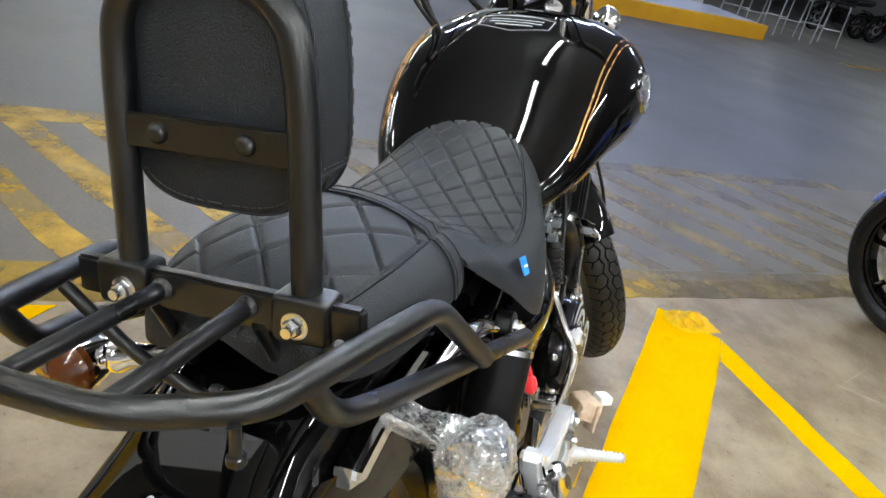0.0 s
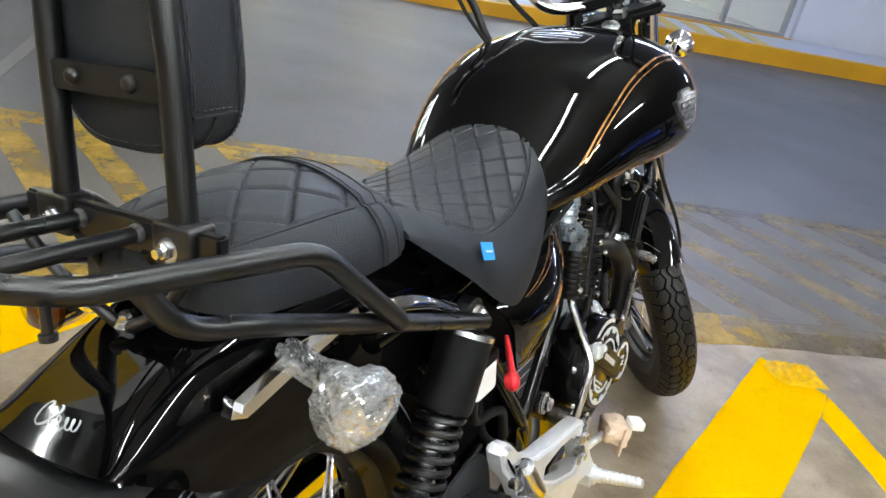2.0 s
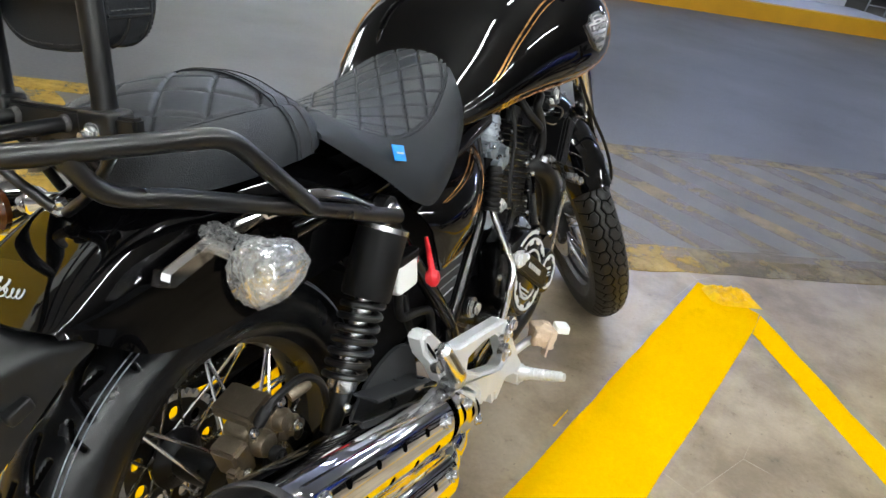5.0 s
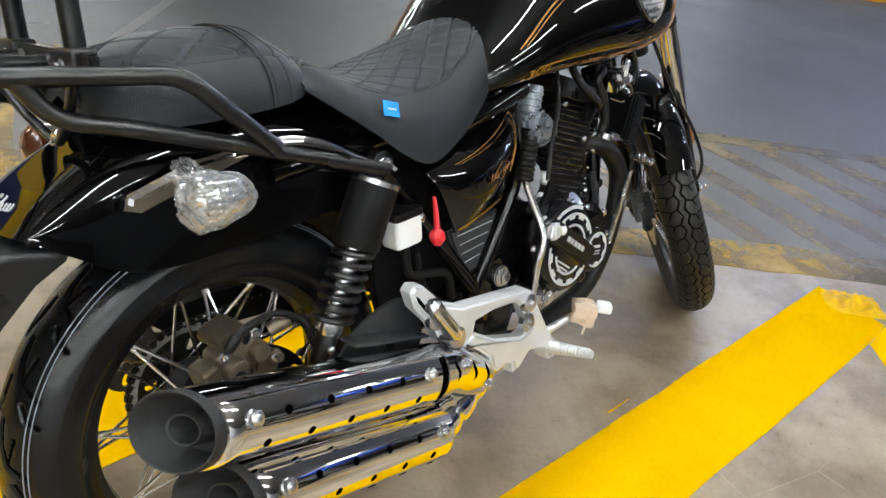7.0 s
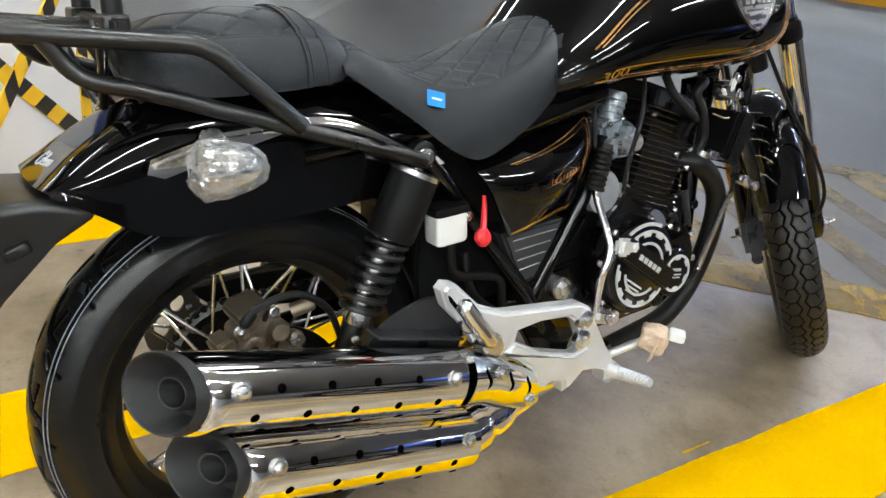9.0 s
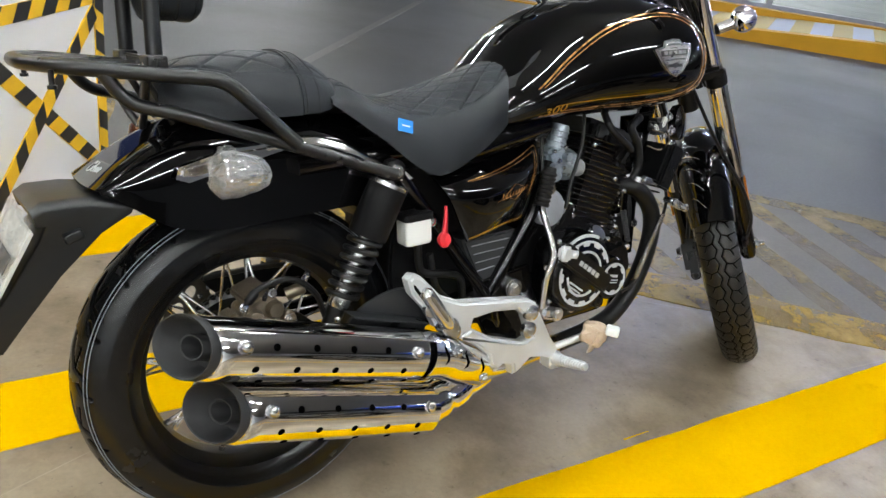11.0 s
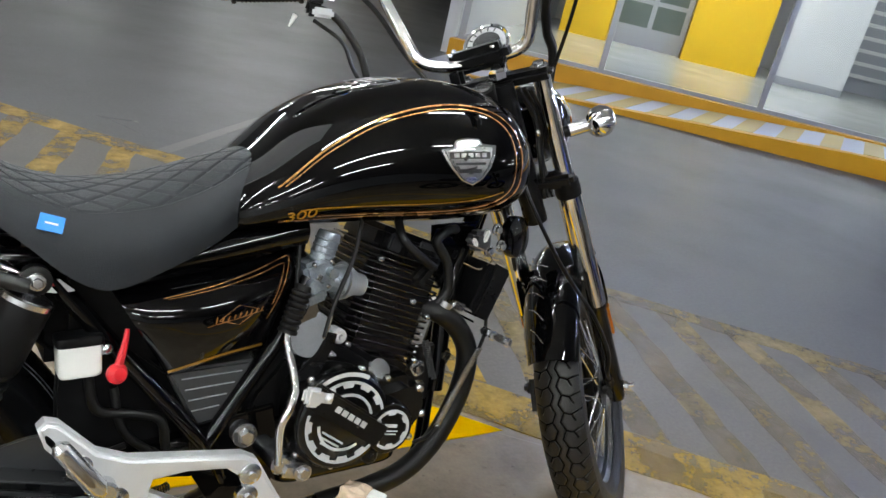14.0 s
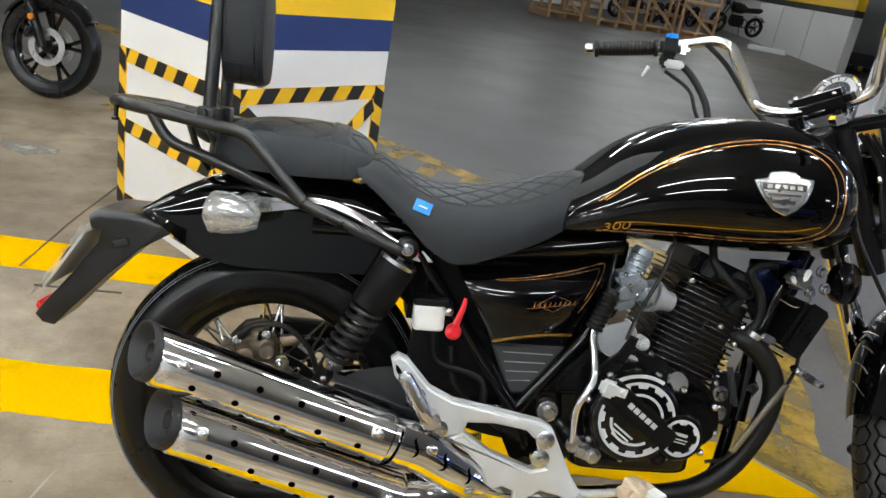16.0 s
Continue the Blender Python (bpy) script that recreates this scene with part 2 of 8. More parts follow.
def concrete(name):
    """Trowelled floor: broad light and dark clouds, finer mottling and small dark specks."""
    m = material(name, (0.335, 0.272, 0.19), 0.42, vary=0.14, scale=1.3, bump=0.25, bump_scale=90, rough_vary=0.12)
    nt = m.node_tree
    b = nt.nodes["Principled BSDF"]
    src = b.inputs["Base Color"].links[0].from_socket
    tc = nt.nodes.new("ShaderNodeTexCoord")
    for sc, lo, hi, dark, det in ((0.9, 0.38, 0.6, (0.53, 0.48, 0.42), 9), (4.0, 0.38, 0.58, (0.6, 0.57, 0.52), 11), (16.0, 0.26, 0.36, (0.6, 0.58, 0.55), 4), (60.0, 0.22, 0.33, (0.5, 0.48, 0.45), 2), (3.1, 0.55, 0.8, (1.25, 1.24, 1.2), 8)):
        n1 = nt.nodes.new("ShaderNodeTexNoise")
        n1.inputs["Scale"].default_value, n1.inputs["Detail"].default_value, n1.inputs["Roughness"].default_value = sc, det, 0.62
        nt.links.new(tc.outputs["Object"], n1.inputs["Vector"])
        cr = nt.nodes.new("ShaderNodeValToRGB")
        cr.color_ramp.elements[0].position, cr.color_ramp.elements[1].position = lo, hi
        one = (1, 1, 1, 1)
        cr.color_ramp.elements[0].color, cr.color_ramp.elements[1].color = ((*dark, 1), one) if dark[0] < 1 else (one, (*dark, 1))
        nt.links.new(n1.outputs["Fac"], cr.inputs[0])
        mx = nt.nodes.new("ShaderNodeMixRGB")
        mx.blend_type = "MULTIPLY"
        mx.inputs[0].default_value = 1
        nt.links.new(src, mx.inputs[1])
        nt.links.new(cr.outputs[0], mx.inputs[2])
        src = mx.outputs[0]
    # fine pale scratches in two directions
    for turn, sc, hi in ((0.5, 3.2, 0.0035), (2.1, 2.3, 0.003)):
        mp = nt.nodes.new("ShaderNodeMapping")
        mp.inputs["Rotation"].default_value, mp.inputs["Scale"].default_value = (0, 0, turn), (0.35, 1.0, 1.0)
        nt.links.new(tc.outputs["Object"], mp.inputs["Vector"])
        vo = nt.nodes.new("ShaderNodeTexVoronoi")
        vo.feature = "DISTANCE_TO_EDGE"
        vo.inputs["Scale"].default_value, vo.inputs["Randomness"].default_value = sc, 1.0
        nt.links.new(mp.outputs[0], vo.inputs["Vector"])
        gate = nt.nodes.new("ShaderNodeTexNoise")
        gate.inputs["Scale"].default_value, gate.inputs["Detail"].default_value = 2.2, 3
        nt.links.new(mp.outputs[0], gate.inputs["Vector"])
        line = nt.nodes.new("ShaderNodeMapRange")
        line.inputs["From Min"].default_value, line.inputs["From Max"].default_value = hi, 0.0
        nt.links.new(vo.outputs["Distance"], line.inputs["Value"])
        part_on = nt.nodes.new("ShaderNodeMapRange")
        part_on.inputs["From Min"].default_value, part_on.inputs["From Max"].default_value = 0.56, 0.64
        nt.links.new(gate.outputs["Fac"], part_on.inputs["Value"])
        both_on = nt.nodes.new("ShaderNodeMath")
        both_on.operation = "MULTIPLY"
        nt.links.new(line.outputs[0], both_on.inputs[0])
        nt.links.new(part_on.outputs[0], both_on.inputs[1])
        mx = nt.nodes.new("ShaderNodeMixRGB")
        mx.inputs[2].default_value = (0.42, 0.37, 0.29, 1)
        nt.links.new(both_on.outputs[0], mx.inputs[0])
        nt.links.new(src, mx.inputs[1])
        src = mx.outputs[0]
    nt.links.new(src, b.inputs["Base Color"])
    return m


CONCRETE = concrete("worn_concrete")
PLASTER = material("white_plaster", (0.72, 0.72, 0.72), 0.7, vary=0.06, scale=3, bump=0.3, bump_scale=150, second=(0.62, 0.62, 0.61), amount=0.3)
NAVY = material("navy_wall_paint", (0.012, 0.03, 0.13), 0.5, vary=0.15, scale=6, bump=0.3, bump_scale=150)
WALLYELLOW = material("yellow_wall_paint", (0.82, 0.5, 0.003), 0.5, vary=0.06, scale=5, bump=0.2, bump_scale=150)
TAPEBLACK = material("black_hazard_tape", (0.015, 0.015, 0.015), 0.4, vary=0.2, scale=20)
TAPEYELLOW = material("yellow_hazard_tape", (0.85, 0.5, 0.02), 0.4, vary=0.08, scale=20)
CEIL = material("grey_ceiling", (0.3, 0.3, 0.3), 0.8, vary=0.1, scale=1.2)
WALLGREY = material("pale_wall", (0.66, 0.67, 0.68), 0.7, vary=0.08, scale=1.5)
CASTGREY = material("bright_cast_metal", (0.28, 0.315, 0.35), 0.3, 0.6, vary=0.35, scale=60, bump=0.6, bump_scale=260)
STEEL = material("grey_steel", (0.4, 0.41, 0.43), 0.4, 0.6, vary=0.15, scale=20)
WOOD = material("pallet_wood", (0.34, 0.21, 0.11), 0.7, vary=0.3, scale=12, bump=0.4, bump_scale=120)
KERB = material("orange_yellow_kerb", (0.66, 0.31, 0.006), 0.5, vary=0.15, scale=3, second=(0.5, 0.27, 0.02), amount=0.3)
SLAB = material("pale_walkway", (0.5, 0.52, 0.6), 0.5, vary=0.1, scale=3)
TUBELIGHT = lamp_material("fluorescent_tube", (0.945, 0.985, 0.985), 136.0)
COOLLIGHT = lamp_material("cool_fluorescent_tube", (0.86, 0.94, 0.95), 128.0)
# bluish glow of the lamps added over the lane
BLUETINT = lamp_material("added_bluish_tint_tube", (0.52, 0.64, 1.0), 200.0)
SCUFF = wear(material("pale_scuff", (0.34, 0.33, 0.31), 0.6, vary=0.2, scale=9), 0.5, 9.0, 0.7)
DOORGLASS = material("grey_green_door_glass", (0.13, 0.16, 0.145), 0.15, vary=0.25, scale=2, spec=0.5)
PALEJOINT = material("pale_joint_filler", (0.136, 0.132, 0.122), 0.55, vary=0.25, scale=5)
PALEPATCH = wear(material("pale_paint_remnant", (0.6, 0.58, 0.52), 0.6, vary=0.15, scale=9), 0.5, 9.0, 0.7)
CRACK = material("dirty_crack", (0.09, 0.075, 0.055), 0.8, vary=0.3, scale=20)
FOAM = material("white_foam", (0.75, 0.77, 0.8), 0.8, vary=0.05, scale=10)
CARD = material("brown_cardboard", (0.3, 0.14, 0.07), 0.8, vary=0.2, scale=8)
EMBLEM = material("pale_grey_emblem", (0.5, 0.51, 0.52), 0.4, vary=0.08, scale=30)
BLUEPAINT = material("blue_metallic_paint", (0.02, 0.06, 0.4), 0.2, 0.3, vary=0.15, scale=10, coat=0.8)
PLATE = material("plate_paper", (0.6, 0.6, 0.56), 0.5, vary=0.15, scale=30)
DISC = material("brushed_disc", (0.55, 0.55, 0.55), 0.3, 1.0, vary=0.15, scale=60)
OLIVE = material("brown_grey_coated_steel", (0.085, 0.075, 0.058), 0.4, 0.2, vary=0.2, scale=20)
SATINBLACK = material("satin_black_plastic", (0.0085, 0.009, 0.0098), 0.34, vary=0.25, scale=9, bump=0.12, bump_scale=900, rough_vary=0.08, spec=0.5)
GREYPLATE = material("dark_grey_enamel", (0.03, 0.0315, 0.034), 0.3, vary=0.15, scale=12, spec=0.5)
CASE = material("gloss_black_casing", (0.0022, 0.0022, 0.0024), 0.13, vary=0.3, scale=25, bump=0.08, bump_scale=400, rough_vary=0.06, spec=0.5)
BOX = material("grey_ribbed_plastic", (0.03, 0.031, 0.033), 0.45, vary=0.2, scale=20)


# ---------------------------------------------------------------- mesh helpers
def part(name, geo, mat, parent=None, label="", smooth=True):
    """One mesh object from (verts, faces), as a part of parent or by itself."""
    verts, faces = geo
    me = bpy.data.meshes.new(name)
    me.from_pydata([tuple(v) for v in verts], [], faces)
    me.materials.append(mat)
    if smooth:
        me.polygons.foreach_set("use_smooth", [True] * len(me.polygons))
        me.update()
        me.set_sharp_from_angle(angle=radians(38))
    me.update()
    ob = new(name, me)
    if parent:
        ob.parent = parent
    if label:
        ob["label"] = label
    return ob


def same(name, ob, parent, m):
    """Another part on the mesh of ob, at the pose m."""
    o = new(name, ob.data)
    o.parent, o.matrix_local = parent, m
    return o


def join(*geos):
    verts, faces = [], []
    for v, f in geos:
        k = len(verts)
        verts += [tuple(p) for p in v]
        faces += [tuple(i + k for i in q) for q in f]
    return verts, faces


def moved(geo, m):
    return [tuple(m @ Vector(v)) for v in geo[0]], geo[1]


def mirrored(geo):
    """Across the bike's middle plane."""
    return [(x, -y, z) for x, y, z in geo[0]], [tuple(reversed(f)) for f in geo[1]]


def fillet(pts, rad, seg=5):
    """A bent line with its corners rounded."""
    pts = [Vector(p) for p in pts]
    out = [pts[0]]
    for a, b, c in zip(pts, pts[1:], pts[2:]):
        u, v = (a - b), (c - b)
        r = min(rad, u.length * 0.48, v.length * 0.48)
        p, q = b + u.normalized() * r, b + v.normalized() * r
        for i in range(seg + 1):
            t = i / seg
            out.append(p * (1 - t) ** 2 + b * 2 * t * (1 - t) + q * t * t)
    return out + [pts[-1]]


def curve_through(pts, per=8):
    """Catmull-Rom points through pts."""
    p = [Vector(q) for q in pts]
    p = [p[0] * 2 - p[1]] + p + [p[-1] * 2 - p[-2]]
    out = []
    for a, b, c, d in zip(p, p[1:], p[2:], p[3:]):
        for i in range(per):
            t = i / per
            out.append(0.5 * (2 * b + (c - a) * t + (2 * a - 5 * b + 4 * c - d) * t * t + (3 * b - a - 3 * c + d) * t ** 3))
    return out + [p[-2]]


def tube(pts, r, n=14, closed=False, flat=1.0):
    """A round bar along pts; r is one radius or one for each point."""
    pts = [Vector(p) for p in pts]
    k = len(pts)
    rr = r if isinstance(r, (list, tuple)) else [r] * k
    tang = []
    for i in range(k):
        a, b = (pts[(i - 1) % k], pts[(i + 1) % k]) if closed else (pts[max(i - 1, 0)], pts[min(i + 1, k - 1)])
        tang.append((b - a).normalized())
    up = tang[0].orthogonal().normalized()
    verts, faces = [], []
    for i in range(k):
        up = (up - tang[i] * up.dot(tang[i])).normalized()
        side = tang[i].cross(up)
        for j in range(n):
            a = 2 * math.pi * j / n
            verts.append(pts[i] + (up * math.cos(a) + side * math.sin(a) * flat) * rr[i])
    for i in range(k if closed else k - 1):
        for j in range(n):
            i2, j2 = (i + 1) % k, (j + 1) % n
            faces.append((i * n + j, i * n + j2, i2 * n + j2, i2 * n + j))
    if not closed:
        faces += [tuple(range(n - 1, -1, -1)), tuple(range((k - 1) * n, k * n))]
    return verts, faces


def basis(origin, axis, hint=(0, 0, 1)):
    """A matrix whose z goes along axis."""
    z = Vector(axis).normalized()
    h = Vector(hint)
    x = h - z * h.dot(z)
    x = x.normalized() if x.length > 1e-4 else z.orthogonal().normalized()
    y = z.cross(x)
    m = Matrix((x, y, z)).transposed().to_4x4()
    m.translation = Vector(origin)
    return m


def lathe(profile, origin=(0, 0, 0), axis=(0, 0, 1), n=32, closed=False, caps=True):
    """Turned form: profile of (radius, height along the axis)."""
    m = basis(origin, axis)
    verts, faces = [], []
    k = len(profile)
    for r, h in profile:
        for j in range(n):
            a = 2 * math.pi * j / n
            verts.append(m @ Vector((r * math.cos(a), r * math.sin(a), h)))
    for i in range(k if closed else k - 1):
        i2 = (i + 1) % k
        for j in range(n):
            j2 = (j + 1) % n
            faces.append((i * n + j, i * n + j2, i2 * n + j2, i2 * n + j))
    if caps and not closed:
        if profile[0][0] > 1e-5:
            faces.append(tuple(range(n - 1, -1, -1)))
        if profile[-1][0] > 1e-5:
            faces.append(tuple(range((k - 1) * n, k * n)))
    return verts, faces


def from_bm(bm):
    geo = ([tuple(v.co) for v in bm.verts], [])
    bm.verts.index_update()
    geo = (geo[0], [tuple(v.index for v in f.verts) for f in bm.faces])
    bm.free()
    return geo


def rbox(center, size, bevel=0.004, turn=(0, 0, 0), seg=2):
    """A block with rounded edges."""
    bm = bmesh.new()
    bmesh.ops.create_cube(bm, size=1)
    bmesh.ops.scale(bm, vec=Vector(size), verts=bm.verts)
    if bevel:
        bmesh.ops.bevel(bm, geom=bm.edges[:], offset=min(bevel, min(size) * 0.45), segments=seg, affect="EDGES")
    bm.transform(pose(*center, *turn))
    return from_bm(bm)


def soft_box(center, size, turn=(0, 0, 0), e=0.3, n=32, m=18):
    """A block with full, soft corners."""
    def power(c):
        return math.copysign(abs(c) ** e, c)
    v, f = [], []
    for i in range(m + 1):
        p = math.pi * (i / m - 0.5)
        for j in range(n):
            a = 2 * math.pi * j / n
            v.append((size[0] / 2 * power(math.cos(p)) * power(math.cos(a)), size[1] / 2 * power(math.cos(p)) * power(math.sin(a)), size[2] / 2 * power(math.sin(p))))
    for i in range(m):
        f += [(i * n + j, i * n + (j + 1) % n, (i + 1) * n + (j + 1) % n, (i + 1) * n + j) for j in range(n)]
    return moved((v, f), pose(*center, *turn))


def plate(outline, y0, y1, bevel=0.002, holes=(), seg=2):
    """A flat piece cut to an outline in x and z, from y0 to y1."""
    bm = bmesh.new()
    vs = [bm.verts.new((x, y0, z)) for x, z in outline]
    f = bm.faces.new(vs)
    got = bmesh.ops.extrude_face_region(bm, geom=[f])
    bmesh.ops.translate(bm, vec=(0, y1 - y0, 0), verts=[e for e in got["geom"] if isinstance(e, bmesh.types.BMVert)])
    bmesh.ops.recalc_face_normals(bm, faces=bm.faces[:])
    if bevel:
        rim = [e for e in bm.edges if len(e.link_faces) == 2 and all(abs(v.co.y - e.verts[0].co.y) < 1e-6 for v in e.verts)]
        bmesh.ops.bevel(bm, geom=rim, offset=bevel, segments=seg, affect="EDGES")
    return from_bm(bm)


def smooth_outline(pts, per=4):
    p = curve_through([(x, 0, z) for x, z in list(pts) + [pts[0]]], per)[:-1]
    return [(q.x, q.z) for q in p]


def grid(rows, cols, at, wrap=False):
    """A sheet of points at(i, j)."""
    verts = [at(i, j) for i in range(rows) for j in range(cols)]
    faces = []
    for i in range(rows - 1):
        for j in range(cols if wrap else cols - 1):
            j2 = (j + 1) % cols
            faces.append((i * cols + j, i * cols + j2, (i + 1) * cols + j2, (i + 1) * cols + j))
    return verts, faces


def bolt(p, axis, r=0.007, h=0.006, washer=True):
    """A hexagon head on a washer."""
    prof = [(r, 0), (r, h * 0.8), (r * 0.82, h)]
    g = lathe(prof, p, axis, 6)
    if washer:
        g = join(g, lathe([(r * 1.45, -0.001), (r * 1.45, 0.0015), (r * 1.2, 0.002)], p, axis, 16))
    return g


def domed(p, axis, r=0.008, h=0.006):
    return lathe([(r, -0.001), (r, h * 0.3), (r * 0.8, h * 0.75), (r * 0.4, h), (0.0, h)], p, axis, 14)


def lerp_table(table, x):
    """Smooth value of a table of (x, value, ...) at x."""
    xs = [row[0] for row in table]
    k = max(0, min(len(xs) - 2, sum(1 for q in xs if q <= x) - 1))
    out = []
    t = max(0.0, min(1.0, (x - xs[k]) / (xs[k + 1] - xs[k])))
    for c in range(1, len(table[0])):
        b, d = table[k][c], table[k + 1][c]
        h = xs[k + 1] - xs[k]
        mb = (d - table[k - 1][c]) / (xs[k + 1] - xs[k - 1]) * h if k > 0 else d - b
        md = (table[k + 2][c] - b) / (xs[k + 2] - xs[k]) * h if k + 2 < len(xs) else d - b
        out.append((2 * t ** 3 - 3 * t * t + 1) * b + (t ** 3 - 2 * t * t + t) * mb + (-2 * t ** 3 + 3 * t * t) * d + (t ** 3 - t * t) * md)
    return out


def thing(name, label, category, group="", m=None, kind=""):
    ob = tagged(new(name), label, category, group, kind)
    if m is not None:
        ob.matrix_world = m
    return ob


def crumple(geo, amount, scale, seed):
    out = []
    for x, y, z in (tuple(v) for v in geo[0]):
        p = Vector((x, y, z))
        o = Vector((noise.noise(p * scale + Vector((seed, 0, 0))), noise.noise(p * scale + Vector((0, seed, 9))), noise.noise(p * scale + Vector((5, 3, seed)))))
        out.append(tuple(p + o * amount))
    return out, geo[1]


def flip(geo):
    return geo[0], [tuple(reversed(f)) for f in geo[1]]

# ---------------------------------------------------------------- the garage
SX, RX = Vector((0.73, 0.683, 0)).normalized(), Vector((0.683, -0.73, 0)).normalized()


def rs(r, s, z=0.0):
    """A place by its way along the lane and its distance across it."""
    return RX * r + SX * s + Vector((0, 0, z))


def slab(corners, z0, z1):
    """A flat piece with the given corners (counter-clockwise from above)."""
    n = len(corners)
    c = [Vector((p[0], p[1], 0)) for p in corners]
    area = sum(a.x * b.y - b.x * a.y for a, b in zip(c, c[1:] + c[:1]))
    if area < 0:
        c.reverse()
    v = [(p.x, p.y, z0) for p in c] + [(p.x, p.y, z1) for p in c]
    f = [tuple(range(n - 1, -1, -1)), tuple(range(n, 2 * n))] + [(i, (i + 1) % n, n + (i + 1) % n, n + i) for i in range(n)]
    return v, f


def setting(name, geo, mat, label, category, smooth=False):
    return tagged(part(name, geo, mat, None, "", smooth), label, category, "", "structure")


setting("floor", slab([rs(-16, -7.5), rs(27, -7.5), rs(27, 34), rs(-16, 34)], -0.2, 0.0), CONCRETE,
        "worn beige grey concrete parking floor with dark stains", "floor")
setting("hatch_ground", slab([rs(-15.9, 1.46), rs(26.9, 1.46), rs(26.9, 2.62), rs(-15.9, 2.62)], 0.0, 0.001), HATCHGROUND,
        "dull grey worn floor under the hatching", "floor")
setting("road", slab([rs(-15.9, 2.62), rs(26.9, 2.62), rs(26.9, 33.9), rs(-15.9, 33.9)], 0.0, 0.0015), LANE,
        "smooth blue grey coated driving lane", "lane")

def wobble(a, b, k, amp, rng):
    """Points from a to b with small worn irregularities."""
    a, b = Vector(a), Vector(b)
    side = Vector((b.y - a.y, a.x - b.x, 0)).normalized()
    return [a + (b - a) * (i / k) + side * (rng.uniform(-amp, amp) if 0 < i < k else 0) for i in range(k + 1)]


def painted(name, left, right, mat, label, z=0.0015, amp=0.004):
    """A painted band between two edges."""
    rng = random.Random(len(name) * 7 + int(left[0][0] * 31 + left[0][1] * 57))
    pts = []
    for edge in (left, list(reversed(right))):
        for a, b in zip(edge, edge[1:]):
            pts += wobble((*a[:2], 0), (*b[:2], 0), max(2, int((Vector((*b[:2], 0)) - Vector((*a[:2], 0))).length / 0.12)), amp, rng)
    out = []
    for p in pts:
        if not out or (p - out[-1]).length > 1e-4:
            out.append(p)
    return setting(name, slab(out, 0.0, z), mat, label, "floor marking")


painted("bay_line", [(-3.2, 0.02), (0.58, -0.22), (2.024, -0.313)], [(-3.2, -0.21), (0.805, -0.475), (1.8, -0.542), (1.96, -0.54)],
        YELLOW, "bright yellow painted bay line on concrete")
painted("bay_line", [(1.955, -0.545), (0.2, -1.95)], [(1.8, -0.545), (0.05, -1.95)], YELLOW, "thin yellow painted line on concrete", 0.0012)
painted("bay_line", [(-3.2, 0.62), (-0.4, 0.575), (1.28, 0.545)], [(-3.2, 0.385), (-0.4, 0.335), (1.5, 0.308)], YELLOW,
        "bright yellow painted bay line under the motorcycle")
painted("bay_line", [(-3.2, 1.44), (-1.1, 1.40), (0.5, 1.385)], [(-3.2, 1.2), (-1.0, 1.15), (0.73, 1.135)], YELLOW,
        "bright yellow painted bay line beside the pillar")
painted("cross_line", [rs(-3.6, 1.53), rs(-0.5, 1.53)], [rs(-3.6, 1.33), rs(-0.5, 1.33)], WORN, "worn yellow line across the bay fronts", 0.0032, 0.008)
painted("cross_line", [rs(-0.5, 1.53), rs(1.7, 1.53)], [rs(-0.5, 1.33), rs(1.7, 1.33)], WORNLINE, "badly worn dull yellow line across the bay fronts", 0.0032, 0.01)
painted("cross_line", [rs(1.7, 1.53), rs(3.8, 1.5)], [rs(1.7, 1.33), rs(3.8, 1.32)], FADED, "faded brown yellow line across the bay fronts", 0.0032, 0.01)
painted("edge_line", [rs(-9, 2.6), rs(-0.6, 2.6)], [rs(-9, 2.735), rs(-0.6, 2.735)], WORN, "worn yellow line between hatching and lane", 0.0034, 0.009)
painted("edge_line", [rs(-0.6, 2.6), rs(0.5, 2.6)], [rs(-0.6, 2.735), rs(0.5, 2.72)], WORNLINE, "badly worn yellow line between hatching and lane", 0.0034, 0.01)
painted("edge_line", [rs(0.5, 2.6), rs(4.2, 2.6)], [rs(0.5, 2.72), rs(4.2, 2.7)], FADED, "faded brown line between hatching and lane", 0.0034, 0.01)
setting("floor_joint", slab([rs(-1.22, 2.74), rs(-1.30, 7.6), rs(-1.36, 7.6), rs(-1.29, 2.74)], 0.0, 0.0034), PALEJOINT, "pale filled joint across the driving lane", "floor joint")
for k in range(-16, 9):
    r0 = 1.47 + 0.298 * k
    m_, what = (WORN, "worn yellow") if k < -2 else (FADED, "faded brown yellow")
    painted("hatch_bar", [rs(r0, 1.54), rs(r0 - 0.53, 2.62)], [rs(r0 + 0.125, 1.54), rs(r0 - 0.405, 2.62)], m_,
            what + " hatching bar between bays and lane", 0.0028, 0.009)
painted("paint_fleck", [(0.884, -0.216), (0.971, -0.218)], [(0.8841, -0.2104), (0.9710, -0.2160)], YELLOW, "small yellow paint fleck on concrete", 0.001, 0.002)
for k, (la, lb) in enumerate((([(0.974, 3.346), (1.034, 3.215)], [(0.994, 3.316), (1.044, 3.195)]), ([(1.034, 3.215), (1.104, 3.070)], [(1.054, 3.185), (1.114, 3.050)]), ([(0.933, 3.357), (1.127, 3.311)], [(0.953, 3.327), (1.137, 3.291)]))):
    painted("scuff_mark", la, lb, SCUFF, "pale scuff mark on the driving lane", 0.0024 + 0.0004 * k, 0.006)
painted("paint_patch", [(-1.63, 2.56), (-1.5, 2.54), (-1.34, 2.5)], [(-1.6, 2.44), (-1.45, 2.36), (-1.33, 2.44)], PALEPATCH, "pale worn patch on the floor behind the pillar", 0.0042, 0.02)
